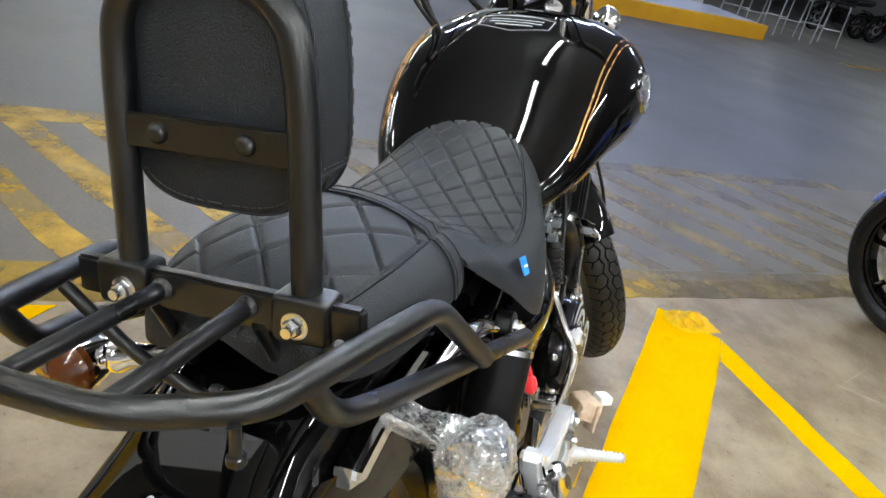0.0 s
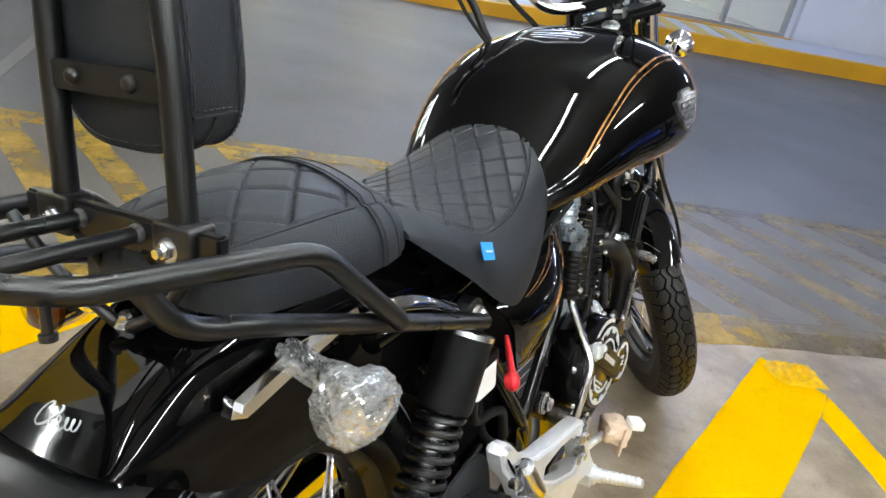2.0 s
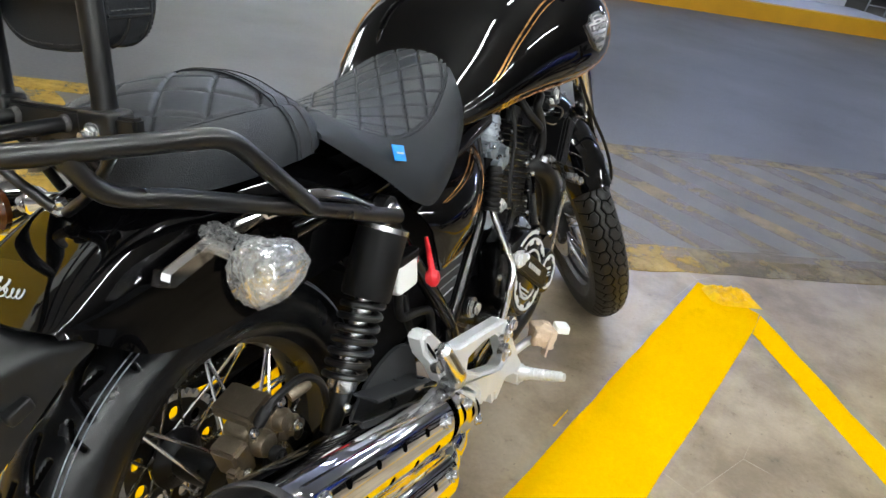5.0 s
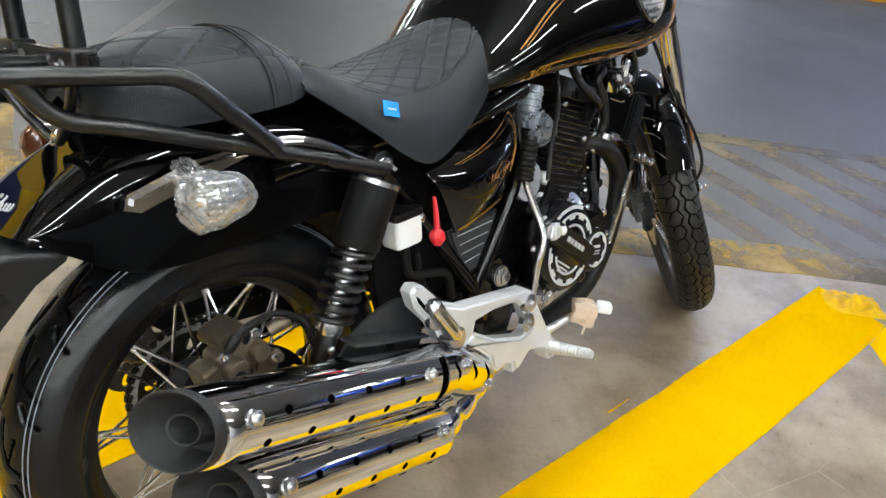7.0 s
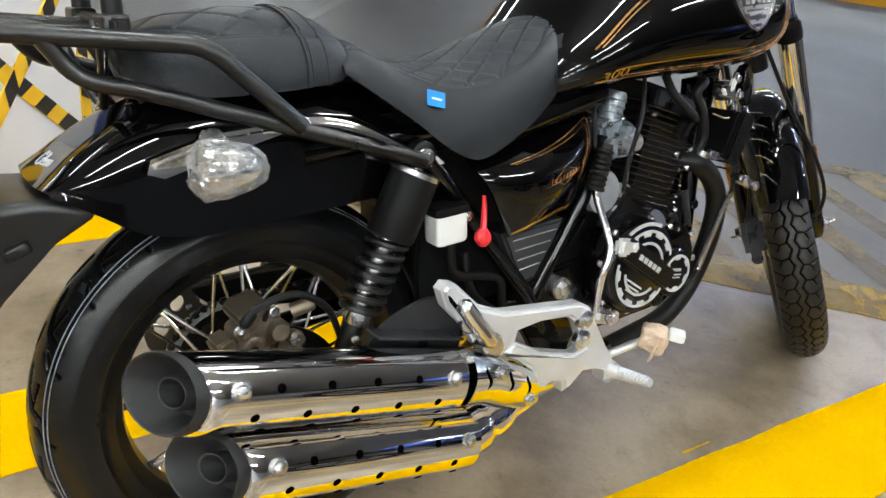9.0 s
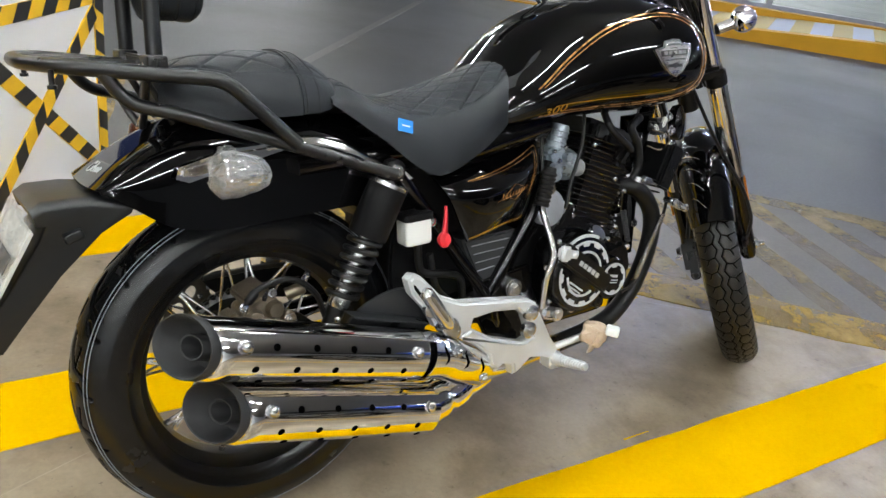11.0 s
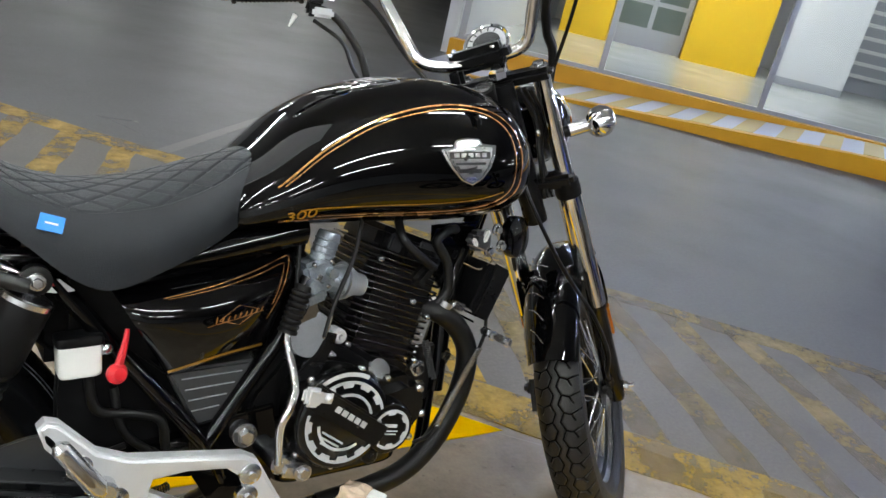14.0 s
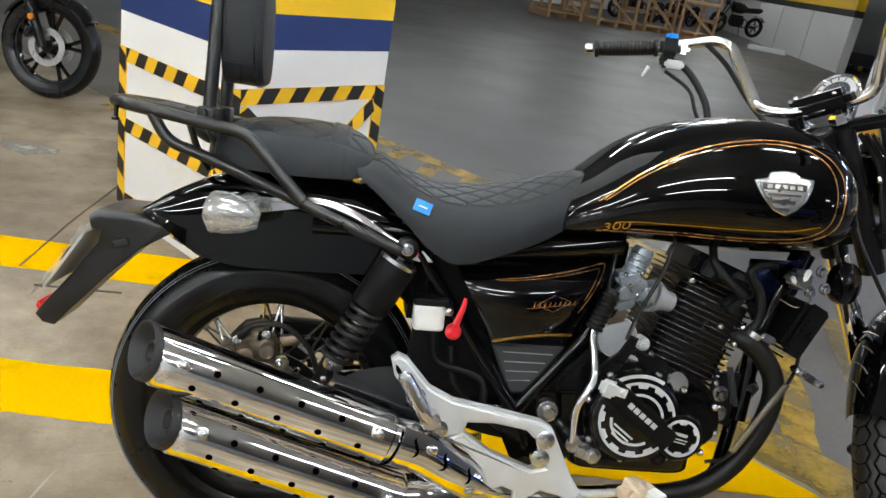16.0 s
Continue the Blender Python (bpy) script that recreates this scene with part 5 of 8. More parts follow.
# twin mufflers
def sheared(geo, a, d, side):
    """The rear end cut at a slant, fading out ahead."""
    return [Vector(p) + d * (0.5 * (Vector(p) - a).dot(side) * max(0.0, 1 - max(0.0, (Vector(p) - a).dot(d) - 0.06) / 0.2)) for p in geo[0]], geo[1]


def muffler(rear_end, front_end, label):
    a, b = Vector(rear_end), Vector(front_end)
    d = (b - a).normalized()
    L = (b - a).length
    side = d.cross(Vector((0, 0, 1))).normalized()
    up = side.cross(d)
    n, k = 40, 24
    v, f = [], []
    for i in range(k + 1):
        for j in range(n + 1):
            ang = radians(-82 + 134 * j / n)
            lip = math.sin(math.pi * j / n) ** 0.25
            w = 0.0505 + 0.003 * lip if i else 0.0497
            along = 0.012 + 0.988 * (i - 1) / (k - 1) if i else 0.0
            start = 0.016
            v.append(a + d * (start + (L - 0.006 - start) * along + 0.5 * w * math.cos(ang) * (1 - i / k) ** 2) + (side * math.cos(ang) + up * math.sin(ang)) * w)
    for i in range(k):
        for j in range(n):
            q = i * (n + 1) + j
            f.append((q, q + 1, q + n + 2, q + n + 1))
    ob = part("muffler", sheared(lathe([(0.0, 0.07), (0.046, 0.07), (0.046, 0.014), (0.0495, 0.012), (0.0495, 0.05), (0.0495, L - 0.012), (0.044, L), (0.03, L + 0.01), (0.0, L + 0.01)], a, d, 48), a, d, side), CHROME, bike, label)
    part("heat_shield", (v, f), CHROME, ob, "chrome heat shield with holes shown as dark discs")
    cap = lathe([(0.0485, 0.016), (0.0502, 0.012), (0.0504, 0.002), (0.049, -0.002), (0.0468, -0.001), (0.045, 0.008), (0.033, 0.046), (0.026, 0.05), (0.0205, 0.05), (0.0205, 0.016), (0.0195, 0.013), (0.017, 0.014), (0.0165, 0.03), (0.0165, 0.06), (0.0, 0.06)], a, d, 48, caps=False)
    part("end_cap", sheared(cap, a, d, side), CHARCOAL, ob, "matt black muffler end cap with small outlet")
    # holes are dark discs on the chrome, their inner shade painted
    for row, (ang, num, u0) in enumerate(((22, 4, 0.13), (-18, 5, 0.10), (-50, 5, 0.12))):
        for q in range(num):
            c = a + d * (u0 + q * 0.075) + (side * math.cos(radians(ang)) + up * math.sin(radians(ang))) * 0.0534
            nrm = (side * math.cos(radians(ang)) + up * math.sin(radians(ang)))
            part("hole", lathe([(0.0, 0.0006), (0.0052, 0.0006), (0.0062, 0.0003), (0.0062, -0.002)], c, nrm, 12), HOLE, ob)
    for u in (0.075, L - 0.035):
        c = a + d * u + (side * math.cos(radians(20)) + up * math.sin(radians(20))) * 0.053
        part("shield_bolt", join(lathe([(0.0125, -0.001), (0.0125, 0.003), (0.01, 0.004)], c, side + up * 0.35, 20), domed(c + (side + up * 0.35).normalized() * 0.004, side + up * 0.35, 0.0085, 0.006)), ZINC, ob, "bright bolt")
    return ob


muffler((-0.202, -0.262, 0.472), (0.238, -0.222, 0.345), "upper chrome muffler with black end cap")
muffler((-0.163, -0.263, 0.354), (0.272, -0.214, 0.222), "lower chrome muffler with black end cap")
coll = part("exhaust_collector", join(
    tube(curve_through([(0.235, -0.222, 0.346), (0.30, -0.214, 0.325), (0.36, -0.205, 0.29), (0.43, -0.185, 0.255)], 6), [0.046] * 4 + [0.044] * 6 + [0.04] * 5 + [0.034] * 4, 24),
    tube(curve_through([(0.27, -0.214, 0.223), (0.33, -0.2, 0.225), (0.43, -0.185, 0.245)], 6), [0.044] * 5 + [0.04] * 4 + [0.034] * 4, 24)), CHROME, bike, "chrome exhaust collector with slotted shield")
GUARD = curve_through([(0.246, -0.226, 0.345), (0.30, -0.217, 0.326), (0.355, -0.207, 0.294), (0.405, -0.194, 0.266)], 5)


def guard_at(k, ang, lift=0.0):
    """A place on the half-round shield over the collector."""
    k0 = min(int(k), len(GUARD) - 2)
    p = GUARD[k0].lerp(GUARD[k0 + 1], k - k0)
    d = (GUARD[k0 + 1] - GUARD[k0]).normalized()
    side = d.cross(Vector((0, 0, 1))).normalized()
    return p + (side * math.cos(radians(ang)) + side.cross(d) * math.sin(radians(ang))) * (0.0505 - 0.0006 * k + lift)


part("collector_guard", flip(shell(lambda i, j, h: guard_at(i * 15 / 20, -95 + 150 * j / 20, h), 21, 21, 0.002)), CHROME, coll, "chrome shield over the collector with slots shown as dark inlays")
# slots are dark inlays that paint the shade of an opening
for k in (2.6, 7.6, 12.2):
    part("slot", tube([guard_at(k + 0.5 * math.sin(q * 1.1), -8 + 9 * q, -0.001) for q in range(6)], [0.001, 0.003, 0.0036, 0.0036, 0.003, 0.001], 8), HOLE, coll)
for k, ang in ((5.0, 24), (14.0, -18)):
    c = guard_at(k, ang)
    part("guard_bolt", join(lathe([(0.011, -0.002), (0.011, 0.003), (0.009, 0.004)], c, c - guard_at(k, ang, -0.03), 18), domed(c + (c - guard_at(k, ang, -0.03)).normalized() * 0.003, c - guard_at(k, ang, -0.03), 0.008, 0.006)), ZINC, coll, "bright bolt")

# footrest bracket: an outline with a slit into its opening
OUT = [(0.222, 0.492), (0.232, 0.502), (0.25, 0.497), (0.30, 0.447), (0.345, 0.428), (0.44, 0.415), (0.518, 0.404), (0.54, 0.392), (0.558, 0.36), (0.592, 0.30), (0.612, 0.275), (0.606, 0.248),
       (0.57, 0.262), (0.535, 0.268), (0.505, 0.245), (0.488, 0.24), (0.485, 0.262), (0.462, 0.27), (0.445, 0.262), (0.425, 0.275), (0.42, 0.30), (0.385, 0.33), (0.345, 0.352)]
HOLE = [(0.372, 0.368), (0.43, 0.334), (0.51, 0.308), (0.535, 0.316), (0.512, 0.368), (0.49, 0.385), (0.43, 0.392), (0.378, 0.388)]
brk = part("footrest_bracket", plate(OUT + [(0.345, 0.3525), (0.372, 0.3685)] + HOLE[1:] + [HOLE[0]] + [(0.325, 0.348), (0.312, 0.37), (0.29, 0.385), (0.27, 0.42), (0.232, 0.462)], -0.228, -0.196, 0.006, seg=3), ALLOY, bike, "cast aluminium footrest bracket")
for x, z in ((0.325, 0.372), (0.275, 0.43), (0.527, 0.372), (0.523, 0.335)):
    part("bracket_bolt", join(lathe([(0.018, -0.01), (0.018, 0.001), (0.015, 0.003)], (x, -0.23, z), (0, -1, 0), 22), bolt((x, -0.233, z), (0, -1, 0), 0.008, 0.007)), ZINC, brk, "bright bolt")
part("pillion_peg", join(tube([(0.243, -0.247, 0.478), (0.248, -0.247, 0.471), (0.296, -0.247, 0.404), (0.304, -0.247, 0.393)], [0.006, 0.0135, 0.015, 0.009], 16), lathe([(0.0, -0.02), (0.019, -0.018), (0.019, 0.012), (0.015, 0.016), (0.0, 0.016)], (0.306, -0.236, 0.392), (0, -1, 0), 22)), ZINC, brk, "folded bright alloy passenger peg")
part("peg_insert", tube([(0.25, -0.2602, 0.468), (0.255, -0.262, 0.461), (0.285, -0.2625, 0.42), (0.29, -0.261, 0.413)], [0.002, 0.0058, 0.0058, 0.002], 10, flat=0.5), BRONZE, brk)
# dark inlay that paints the shade of a slot
part("lobe_slot", tube([(0.232, -0.2285, 0.484), (0.236, -0.2285, 0.478), (0.256, -0.2285, 0.452), (0.26, -0.2285, 0.446)], [0.002, 0.006, 0.006, 0.002], 10, flat=0.3), CUTSHADE, brk)
part("footpeg", join(tube([(0.605, -0.20, 0.245), (0.603, -0.245, 0.254), (0.603, -0.25, 0.255), (0.602, -0.322, 0.268)], [0.014, 0.014, 0.011, 0.008], 14), rbox((0.606, -0.215, 0.246), (0.04, 0.045, 0.036), 0.008)), ALLOY, brk, "ribbed alloy footpeg")
for k in range(9):
    part("peg_rib", lathe([(0.0125 - 0.0003 * k, 0), (0.0125 - 0.0003 * k, 0.003)], (0.6028, -0.252 - 0.0075 * k, 0.2555 + 0.0014 * k), (0, -1, 0.17), 14), ALLOY, brk)
pedal = part("brake_pedal", tube(curve_through([(0.56, -0.17, 0.262), (0.63, -0.175, 0.248), (0.70, -0.205, 0.272), (0.735, -0.245, 0.292)], 6), 0.0085, 12), ALLOY, bike, "bright brake pedal rod")
part("pedal_tip", soft_box((0.748, -0.257, 0.295), (0.032, 0.03, 0.018), (10, 0, 40)), WHITE, pedal)
part("paper_tape", crumple(soft_box((0.722, -0.225, 0.284), (0.066, 0.05, 0.044), (10, 5, 35), 0.35), 0.007, 55, 3.0), TAPE, pedal, "beige paper tape wrapped round the pedal", False)
part("tape_flap", crumple(rbox((0.705, -0.244, 0.272), (0.05, 0.003, 0.05), 0.001, (20, 20, 30), 4), 0.006, 40, 5.0), TAPE, pedal, "loose flap of beige tape", False)
part("return_spring", tube([(0.33 + 0.09 * k / 120, -0.16 + 0.007 * math.cos(k * 1.2), 0.318 + 0.02 * k / 120 + 0.007 * math.sin(k * 1.2)) for k in range(121)], 0.0016, 5), TUBE, pedal)

# frame, swing arm, guards
fr = part("frame", tube(curve_through([(1.10, -0.0, 0.80), (0.95, 0, 0.80), (0.6, 0, 0.77), (0.4, 0, 0.74)], 5), 0.024, 14), PAINT, bike, "black tubular steel frame")
part("down_tube", tube(fillet([(1.09, 0, 0.76), (1.02, -0.0, 0.52), (0.985, 0, 0.40)], 0.05), 0.02, 14), PAINT, fr)
part("side_down_tube", tube(fillet([(1.06, -0.03, 0.77), (0.985, -0.062, 0.60), (0.975, -0.07, 0.40)], 0.06), 0.019, 14), PAINT, fr)
part("frame_plate", plate([(0.94, 0.74), (1.05, 0.75), (1.01, 0.66), (0.97, 0.61), (0.945, 0.66)], -0.06, -0.045, 0.004), PAINT, fr)
for s in (-1, 1):
    part("seat_tube", tube(fillet([(0.40, s * 0.10, 0.755), (0.30, s * 0.125, 0.715), (0.205, s * 0.135, 0.712), (0.05, s * 0.13, 0.70)], 0.05), 0.015, 12), PAINT, fr)
    part("rear_stay", tube(fillet([(0.245, s * 0.135, 0.685), (0.40, s * 0.135, 0.49), (0.492, s * 0.132, 0.375), (0.52, s * 0.12, 0.30)], 0.06), 0.0145, 12), PAINT, fr)
    part("centre_stay", tube([(0.655, s * 0.115, 0.66), (0.60, s * 0.128, 0.555), (0.475, s * 0.132, 0.375)], 0.014, 12), PAINT, fr)
    part("cradle", tube(fillet([(0.99, s * 0.03, 0.41), (0.94, s * 0.09, 0.24), (0.62, s * 0.115, 0.215), (0.50, s * 0.12, 0.32)], 0.07), 0.014, 12), PAINT, fr)
    part("swing_arm", join(tube([(0.50, s * 0.105, 0.385), (0.10, s * 0.112, 0.335), (-0.03, s * 0.112, 0.316)], [0.024, 0.021, 0.019], 14)), PAINT, fr)
    part("pivot_bolt", join(lathe([(0.021, -0.004), (0.021, 0.004), (0.017, 0.006)], (0.546, s * 0.142, 0.398), (0, s, 0), 24), bolt((0.546, s * 0.148, 0.398), (0, s, 0), 0.014, 0.012)), ZINC, fr, "large bright pivot bolt")
part("pivot_plate", plate([(0.455, 0.42), (0.52, 0.43), (0.60, 0.44), (0.62, 0.33), (0.58, 0.26), (0.50, 0.27), (0.46, 0.34)], -0.136, -0.118, 0.004), PAINT, fr)
heel = part("heel_guard", plate(smooth_outline([(0.112, 0.398), (0.15, 0.435), (0.205, 0.457), (0.252, 0.458), (0.288, 0.43), (0.29, 0.35), (0.14, 0.35)], 3), -0.172, -0.166, 0.002), GREYPLATE, bike, "dark grey guard plate behind the footrest")
part("flange", rbox((0.2, -0.19, 0.414), (0.16, 0.044, 0.004), 0.0015, (0, 15, 0)), GREYPLATE, heel)
part("inner_mudguard", shell(lambda i, j, h: Vector(((0.352 + h) * math.cos(radians(12 + 95 * i / 24)), (j / 12 - 0.5) * 0.17, 0.316 + (0.352 + h) * math.sin(radians(12 + 95 * i / 24)))), 25, 13, 0.004), PLASTIC, bike, "matt black inner mudguard")
part("under_seat_cover", rbox((0.27, 0, 0.715), (0.25, 0.22, 0.09), 0.02), PLASTIC, bike)
part("air_box", join(rbox((0.42, 0, 0.60), (0.34, 0.19, 0.2), 0.03), rbox((0.45, 0.02, 0.46), (0.2, 0.15, 0.12), 0.02)), PLASTIC, bike, "matt black air box behind the covers")
part("intake_boot", join(rbox((0.625, 0.0, 0.62), (0.15, 0.11, 0.19), 0.03, (0, 8, 0), 3), rbox((0.66, 0.01, 0.53), (0.13, 0.12, 0.1), 0.02)), PLASTIC, bike, "black rubber intake behind the carburettor")
part("inner_side_cover", plate(smooth_outline([(0.285, 0.36), (0.40, 0.325), (0.50, 0.32), (0.52, 0.44), (0.42, 0.51), (0.31, 0.60), (0.27, 0.56), (0.262, 0.45)], 3), -0.096, -0.08, 0.004), PLASTIC, bike, "matt black inner cover behind the frame")
part("air_duct", soft_box((0.605, 0.05, 0.695), (0.19, 0.13, 0.11), (0, 6, 0), 0.3), PLASTIC, bike, "matt black air duct under the tank")
gua = part("chain_guard", plate(smooth_outline([(-0.052, 0.45), (-0.02, 0.46), (0.064, 0.455), (0.151, 0.45), (0.245, 0.436), (0.42, 0.425), (0.45, 0.4), (0.42, 0.372), (0.2, 0.372), (0.06, 0.39), (0.0, 0.4), (-0.035, 0.425)], 2), 0.097, 0.104, 0.003), PLASTIC, bike, "black chain guard")
part("top_rib", tube([(-0.05, 0.094, 0.452), (0.064, 0.094, 0.457), (0.151, 0.094, 0.452), (0.245, 0.094, 0.438), (0.4, 0.094, 0.428)], 0.006, 8), SATINBLACK, gua)
chain = part("drive_chain", join(tube([(0.0, 0.082, 0.316 + 0.104), (0.52, 0.082, 0.42)], 0.0035, 6), tube([(0.0, 0.082, 0.316 - 0.104), (0.52, 0.082, 0.36)], 0.0035, 6)), STEEL, bike, "oily steel drive chain")
LOOP = [(0.52 - 0.0159 * k, 0.42) for k in range(33)] + [(0.104 * math.cos(radians(90 + 8.57 * k)), 0.316 + 0.104 * math.sin(radians(90 + 8.57 * k))) for k in range(1, 21)] + \
       [(0.0159 * k, 0.212 + 0.148 * k / 32) for k in range(33)]
link = None
for k, ((x0, z0), (x1, z1)) in enumerate(zip(LOOP, LOOP[1:])):
    m_ = pose((x0 + x1) / 2, 0.082, (z0 + z1) / 2, 0, -math.degrees(math.atan2(z1 - z0, x1 - x0)), 0) @ Matrix.Diagonal((1, 1.0 if k % 2 else 0.7, 1, 1))
    if link is None:
        link = part("link", rbox((0, 0, 0), (0.0185, 0.016, 0.0115), 0.004), ENGINE, chain)
        link.matrix_local = m_
    else:
        same("link", link, chain, m_)


def toothed(R, depth, teeth, y0, y1, inner):
    n = teeth * 4
    v, f = [], []
    for y in (y0, y1):
        for k in range(n):
            r = R - (depth if k % 4 in (0, 3) else 0)
            a = 2 * math.pi * k / n
            v.append((r * math.cos(a), y, r * math.sin(a)))
        for k in range(n):
            a = 2 * math.pi * k / n
            v.append((inner * math.cos(a), y, inner * math.sin(a)))
    for k in range(n):
        k2 = (k + 1) % n
        f += [(k, k2, n + k2, n + k), (2 * n + k2, 2 * n + k, 3 * n + k, 3 * n + k2), (k2, k, 2 * n + k, 2 * n + k2), (n + k, n + k2, 3 * n + k2, 3 * n + k)]
    return v, f


def circle(cx, cz, rx, rz, n, turn=0.0):
    return [(cx + rx * math.cos(a) * math.cos(turn) - rz * math.sin(a) * math.sin(turn), cz + rx * math.cos(a) * math.sin(turn) + rz * math.sin(a) * math.cos(turn)) for a in (2 * math.pi * k / n for k in range(n))]


def pierced(outline, holes, y0, y1):
    """A flat plate of one outline with openings cut through it."""
    loops = [outline] + holes
    pts = [p for loop in loops for p in loop]
    n = len(pts)
    v = [(x, y0, z) for x, z in pts] + [(x, y1, z) for x, z in pts]
    f = []
    for a, b, c in tessellate_polygon([[Vector((x, z, 0)) for x, z in loop] for loop in loops]):
        (ax, az), (bx, bz), (cx, cz) = pts[a], pts[b], pts[c]
        if (bx - ax) * (cz - az) - (bz - az) * (cx - ax) < 0:
            b, c = c, b
        f += [(a, b, c), (a + n, c + n, b + n)]
    k = 0
    for loop in loops:
        m = len(loop)
        f += [(k + q, k + q + n, k + (q + 1) % m + n, k + (q + 1) % m) for q in range(m)]
        k += m
    return v, f


def ring_plate(R, inner, count, hole, y0, y1):
    mid = (R + inner) / 2
    return pierced(circle(0, 0, R, R, 72), [circle(0, 0, inner, inner, 48)] + [circle(mid * math.cos(2 * math.pi * q / count), mid * math.sin(2 * math.pi * q / count), hole, hole, 16) for q in range(count)], y0, y1)


spr = part("sprocket", toothed(0.104, 0.008, 42, 0.078, 0.085, 0.091), STEEL, rear, "dull steel rear sprocket with round holes", False)
part("sprocket_web", ring_plate(0.0912, 0.047, 9, 0.011, 0.0785, 0.0845), ENGINE, spr, "", False)
dsc = part("brake_disc", ring_plate(0.122, 0.078, 12, 0.0115, -0.094, -0.089), ENGINE, rear, "dark rear brake disc with round holes", False)
part("disc_carrier", join(*[rbox((0.06 * math.cos(radians(60 * k)), -0.09, 0.06 * math.sin(radians(60 * k))), (0.05, 0.006, 0.02), 0.002, (0, -60 * k, 0)) for k in range(6)]), ENGINE, dsc)
axp = part("axle_plate", pierced(smooth_outline([(-0.082, 0.436), (-0.108, 0.404), (-0.126, 0.372), (-0.112, 0.336), (-0.085, 0.324), (-0.045, 0.318), (0.0, 0.33), (0.03, 0.37), (0.035, 0.42), (0.005, 0.44), (-0.04, 0.446)], 2),
                                     [circle(-0.096, 0.382, 0.0125, 0.019, 20, radians(-12)), circle(-0.068, 0.418, 0.011, 0.014, 20, radians(-20)), circle(-0.014, 0.414, 0.017, 0.011, 20), circle(-0.083, 0.345, 0.009, 0.014, 18, radians(-35))], 0.117, 0.122), OLIVE, bike, "brown grey plate with oval holes behind the sprocket", False)
for x, z in ((-0.073, 0.373), (-0.05, 0.408), (-0.032, 0.424)):
    part("plate_bolt", domed((x, 0.117, z), (0, -1, 0), 0.0065, 0.006), ZINC, axp, "bright round bolt head")
cal = part("brake_caliper", join(soft_box((0.012, -0.118, 0.446), (0.075, 0.046, 0.05), (0, -14, 0), 0.35), lathe([(0.0, 0), (0.018, 0.0), (0.019, 0.012), (0.016, 0.022), (0.012, 0.024), (0.0, 0.022)], (-0.004, -0.135, 0.438), (0, -1, 0), 22),
                                 lathe([(0.0, 0), (0.016, 0.0), (0.0165, 0.012), (0.013, 0.02), (0.0, 0.019)], (0.036, -0.135, 0.45), (0, -1, 0), 22), rbox((0.055, -0.12, 0.415), (0.05, 0.03, 0.03), 0.008, (0, 20, 0))), BRONZE, bike, "bronze grey brake caliper")
cal.location = (-0.04, 0, 0.006)
part("caliper_lug", lathe([(0.0, 0), (0.012, 0.0), (0.012, 0.014), (0.007, 0.016), (0.007, 0.024), (0.0, 0.024)], (0.062, -0.13, 0.428), (0.2, -1, 0.1), 16), BRONZE, cal)
part("caliper_rib", join(rbox((0.0, -0.142, 0.468), (0.03, 0.016, 0.014), 0.004, (0, -25, 10)), rbox((-0.012, -0.14, 0.458), (0.016, 0.02, 0.03), 0.004, (0, 15, 0))), BRONZE, cal)
part("bleed_nipple", lathe([(0.0045, 0), (0.0045, 0.008), (0.003, 0.009), (0.003, 0.018), (0.0, 0.018)], (0.018, -0.142, 0.47), (0.1, -0.6, 1), 10), HOSE, cal, "black rubber cap")
part("hose_sleeve", lathe([(0.008, 0), (0.0085, 0.004), (0.0085, 0.02), (0.007, 0.024)], (-0.016, -0.152, 0.474), (0.6, -0.2, 0.8), 12), HOSE, cal)
part("caliper_bridge", join(rbox((0.005, -0.108, 0.478), (0.05, 0.07, 0.02), 0.005, (0, -20, 0)), rbox((-0.035, -0.124, 0.428), (0.03, 0.045, 0.05), 0.005, (0, -20, 0)), rbox((-0.045, -0.14, 0.4), (0.02, 0.02, 0.05), 0.004, (0, -14, 0))), BRONZE, cal)
part("slide_pin", lathe([(0.0, 0), (0.011, 0.0), (0.011, 0.03), (0.009, 0.034), (0.0, 0.034)], (0.062, -0.135, 0.47), (0.9, -0.35, 0.35), 18), BRONZE, cal)
for x, z in ((-0.022, 0.465), (0.03, 0.482), (0.06, 0.43), (-0.04, 0.415)):
    part("caliper_bolt", bolt((x, -0.15, z), (0, -1, 0.2), 0.0055, 0.006), ZINC, cal)
part("hose_banjo", join(lathe([(0.0105, -0.005), (0.0105, 0.005), (0.0, 0.006)], (-0.012, -0.176, 0.437), (0, -1, 0), 16), bolt((-0.012, -0.182, 0.437), (0, -1, 0), 0.007, 0.007)), PLASTIC, cal)
part("brake_hose", tube(curve_through([(-0.058, -0.152, 0.478), (-0.035, -0.16, 0.505), (0.02, -0.162, 0.512), (0.07, -0.155, 0.475), (0.11, -0.14, 0.40), (0.2, -0.13, 0.37), (0.36, -0.12, 0.4)], 7), 0.0055, 8), HOSE, bike, "black brake hose")
part("axle_nut", join(bolt((0, -0.13, 0.316), (0, -1, 0), 0.015, 0.014), lathe([(0.012, -0.04), (0.012, 0.0)], (0, -0.13, 0.316), (0, -1, 0), 16)), ZINC, bike, "bright axle nut")
side_stand = part("side_stand", tube([(0.60, 0.12, 0.24), (0.60, 0.22, 0.10), (0.585, 0.265, 0.062)], 0.011, 10), TUBE, bike, "black side stand")
part("stand_foot", rbox((0.585, 0.268, 0.060), (0.06, 0.05, 0.008), 0.003, (-11.5, 0, 0)), TUBE, side_stand)

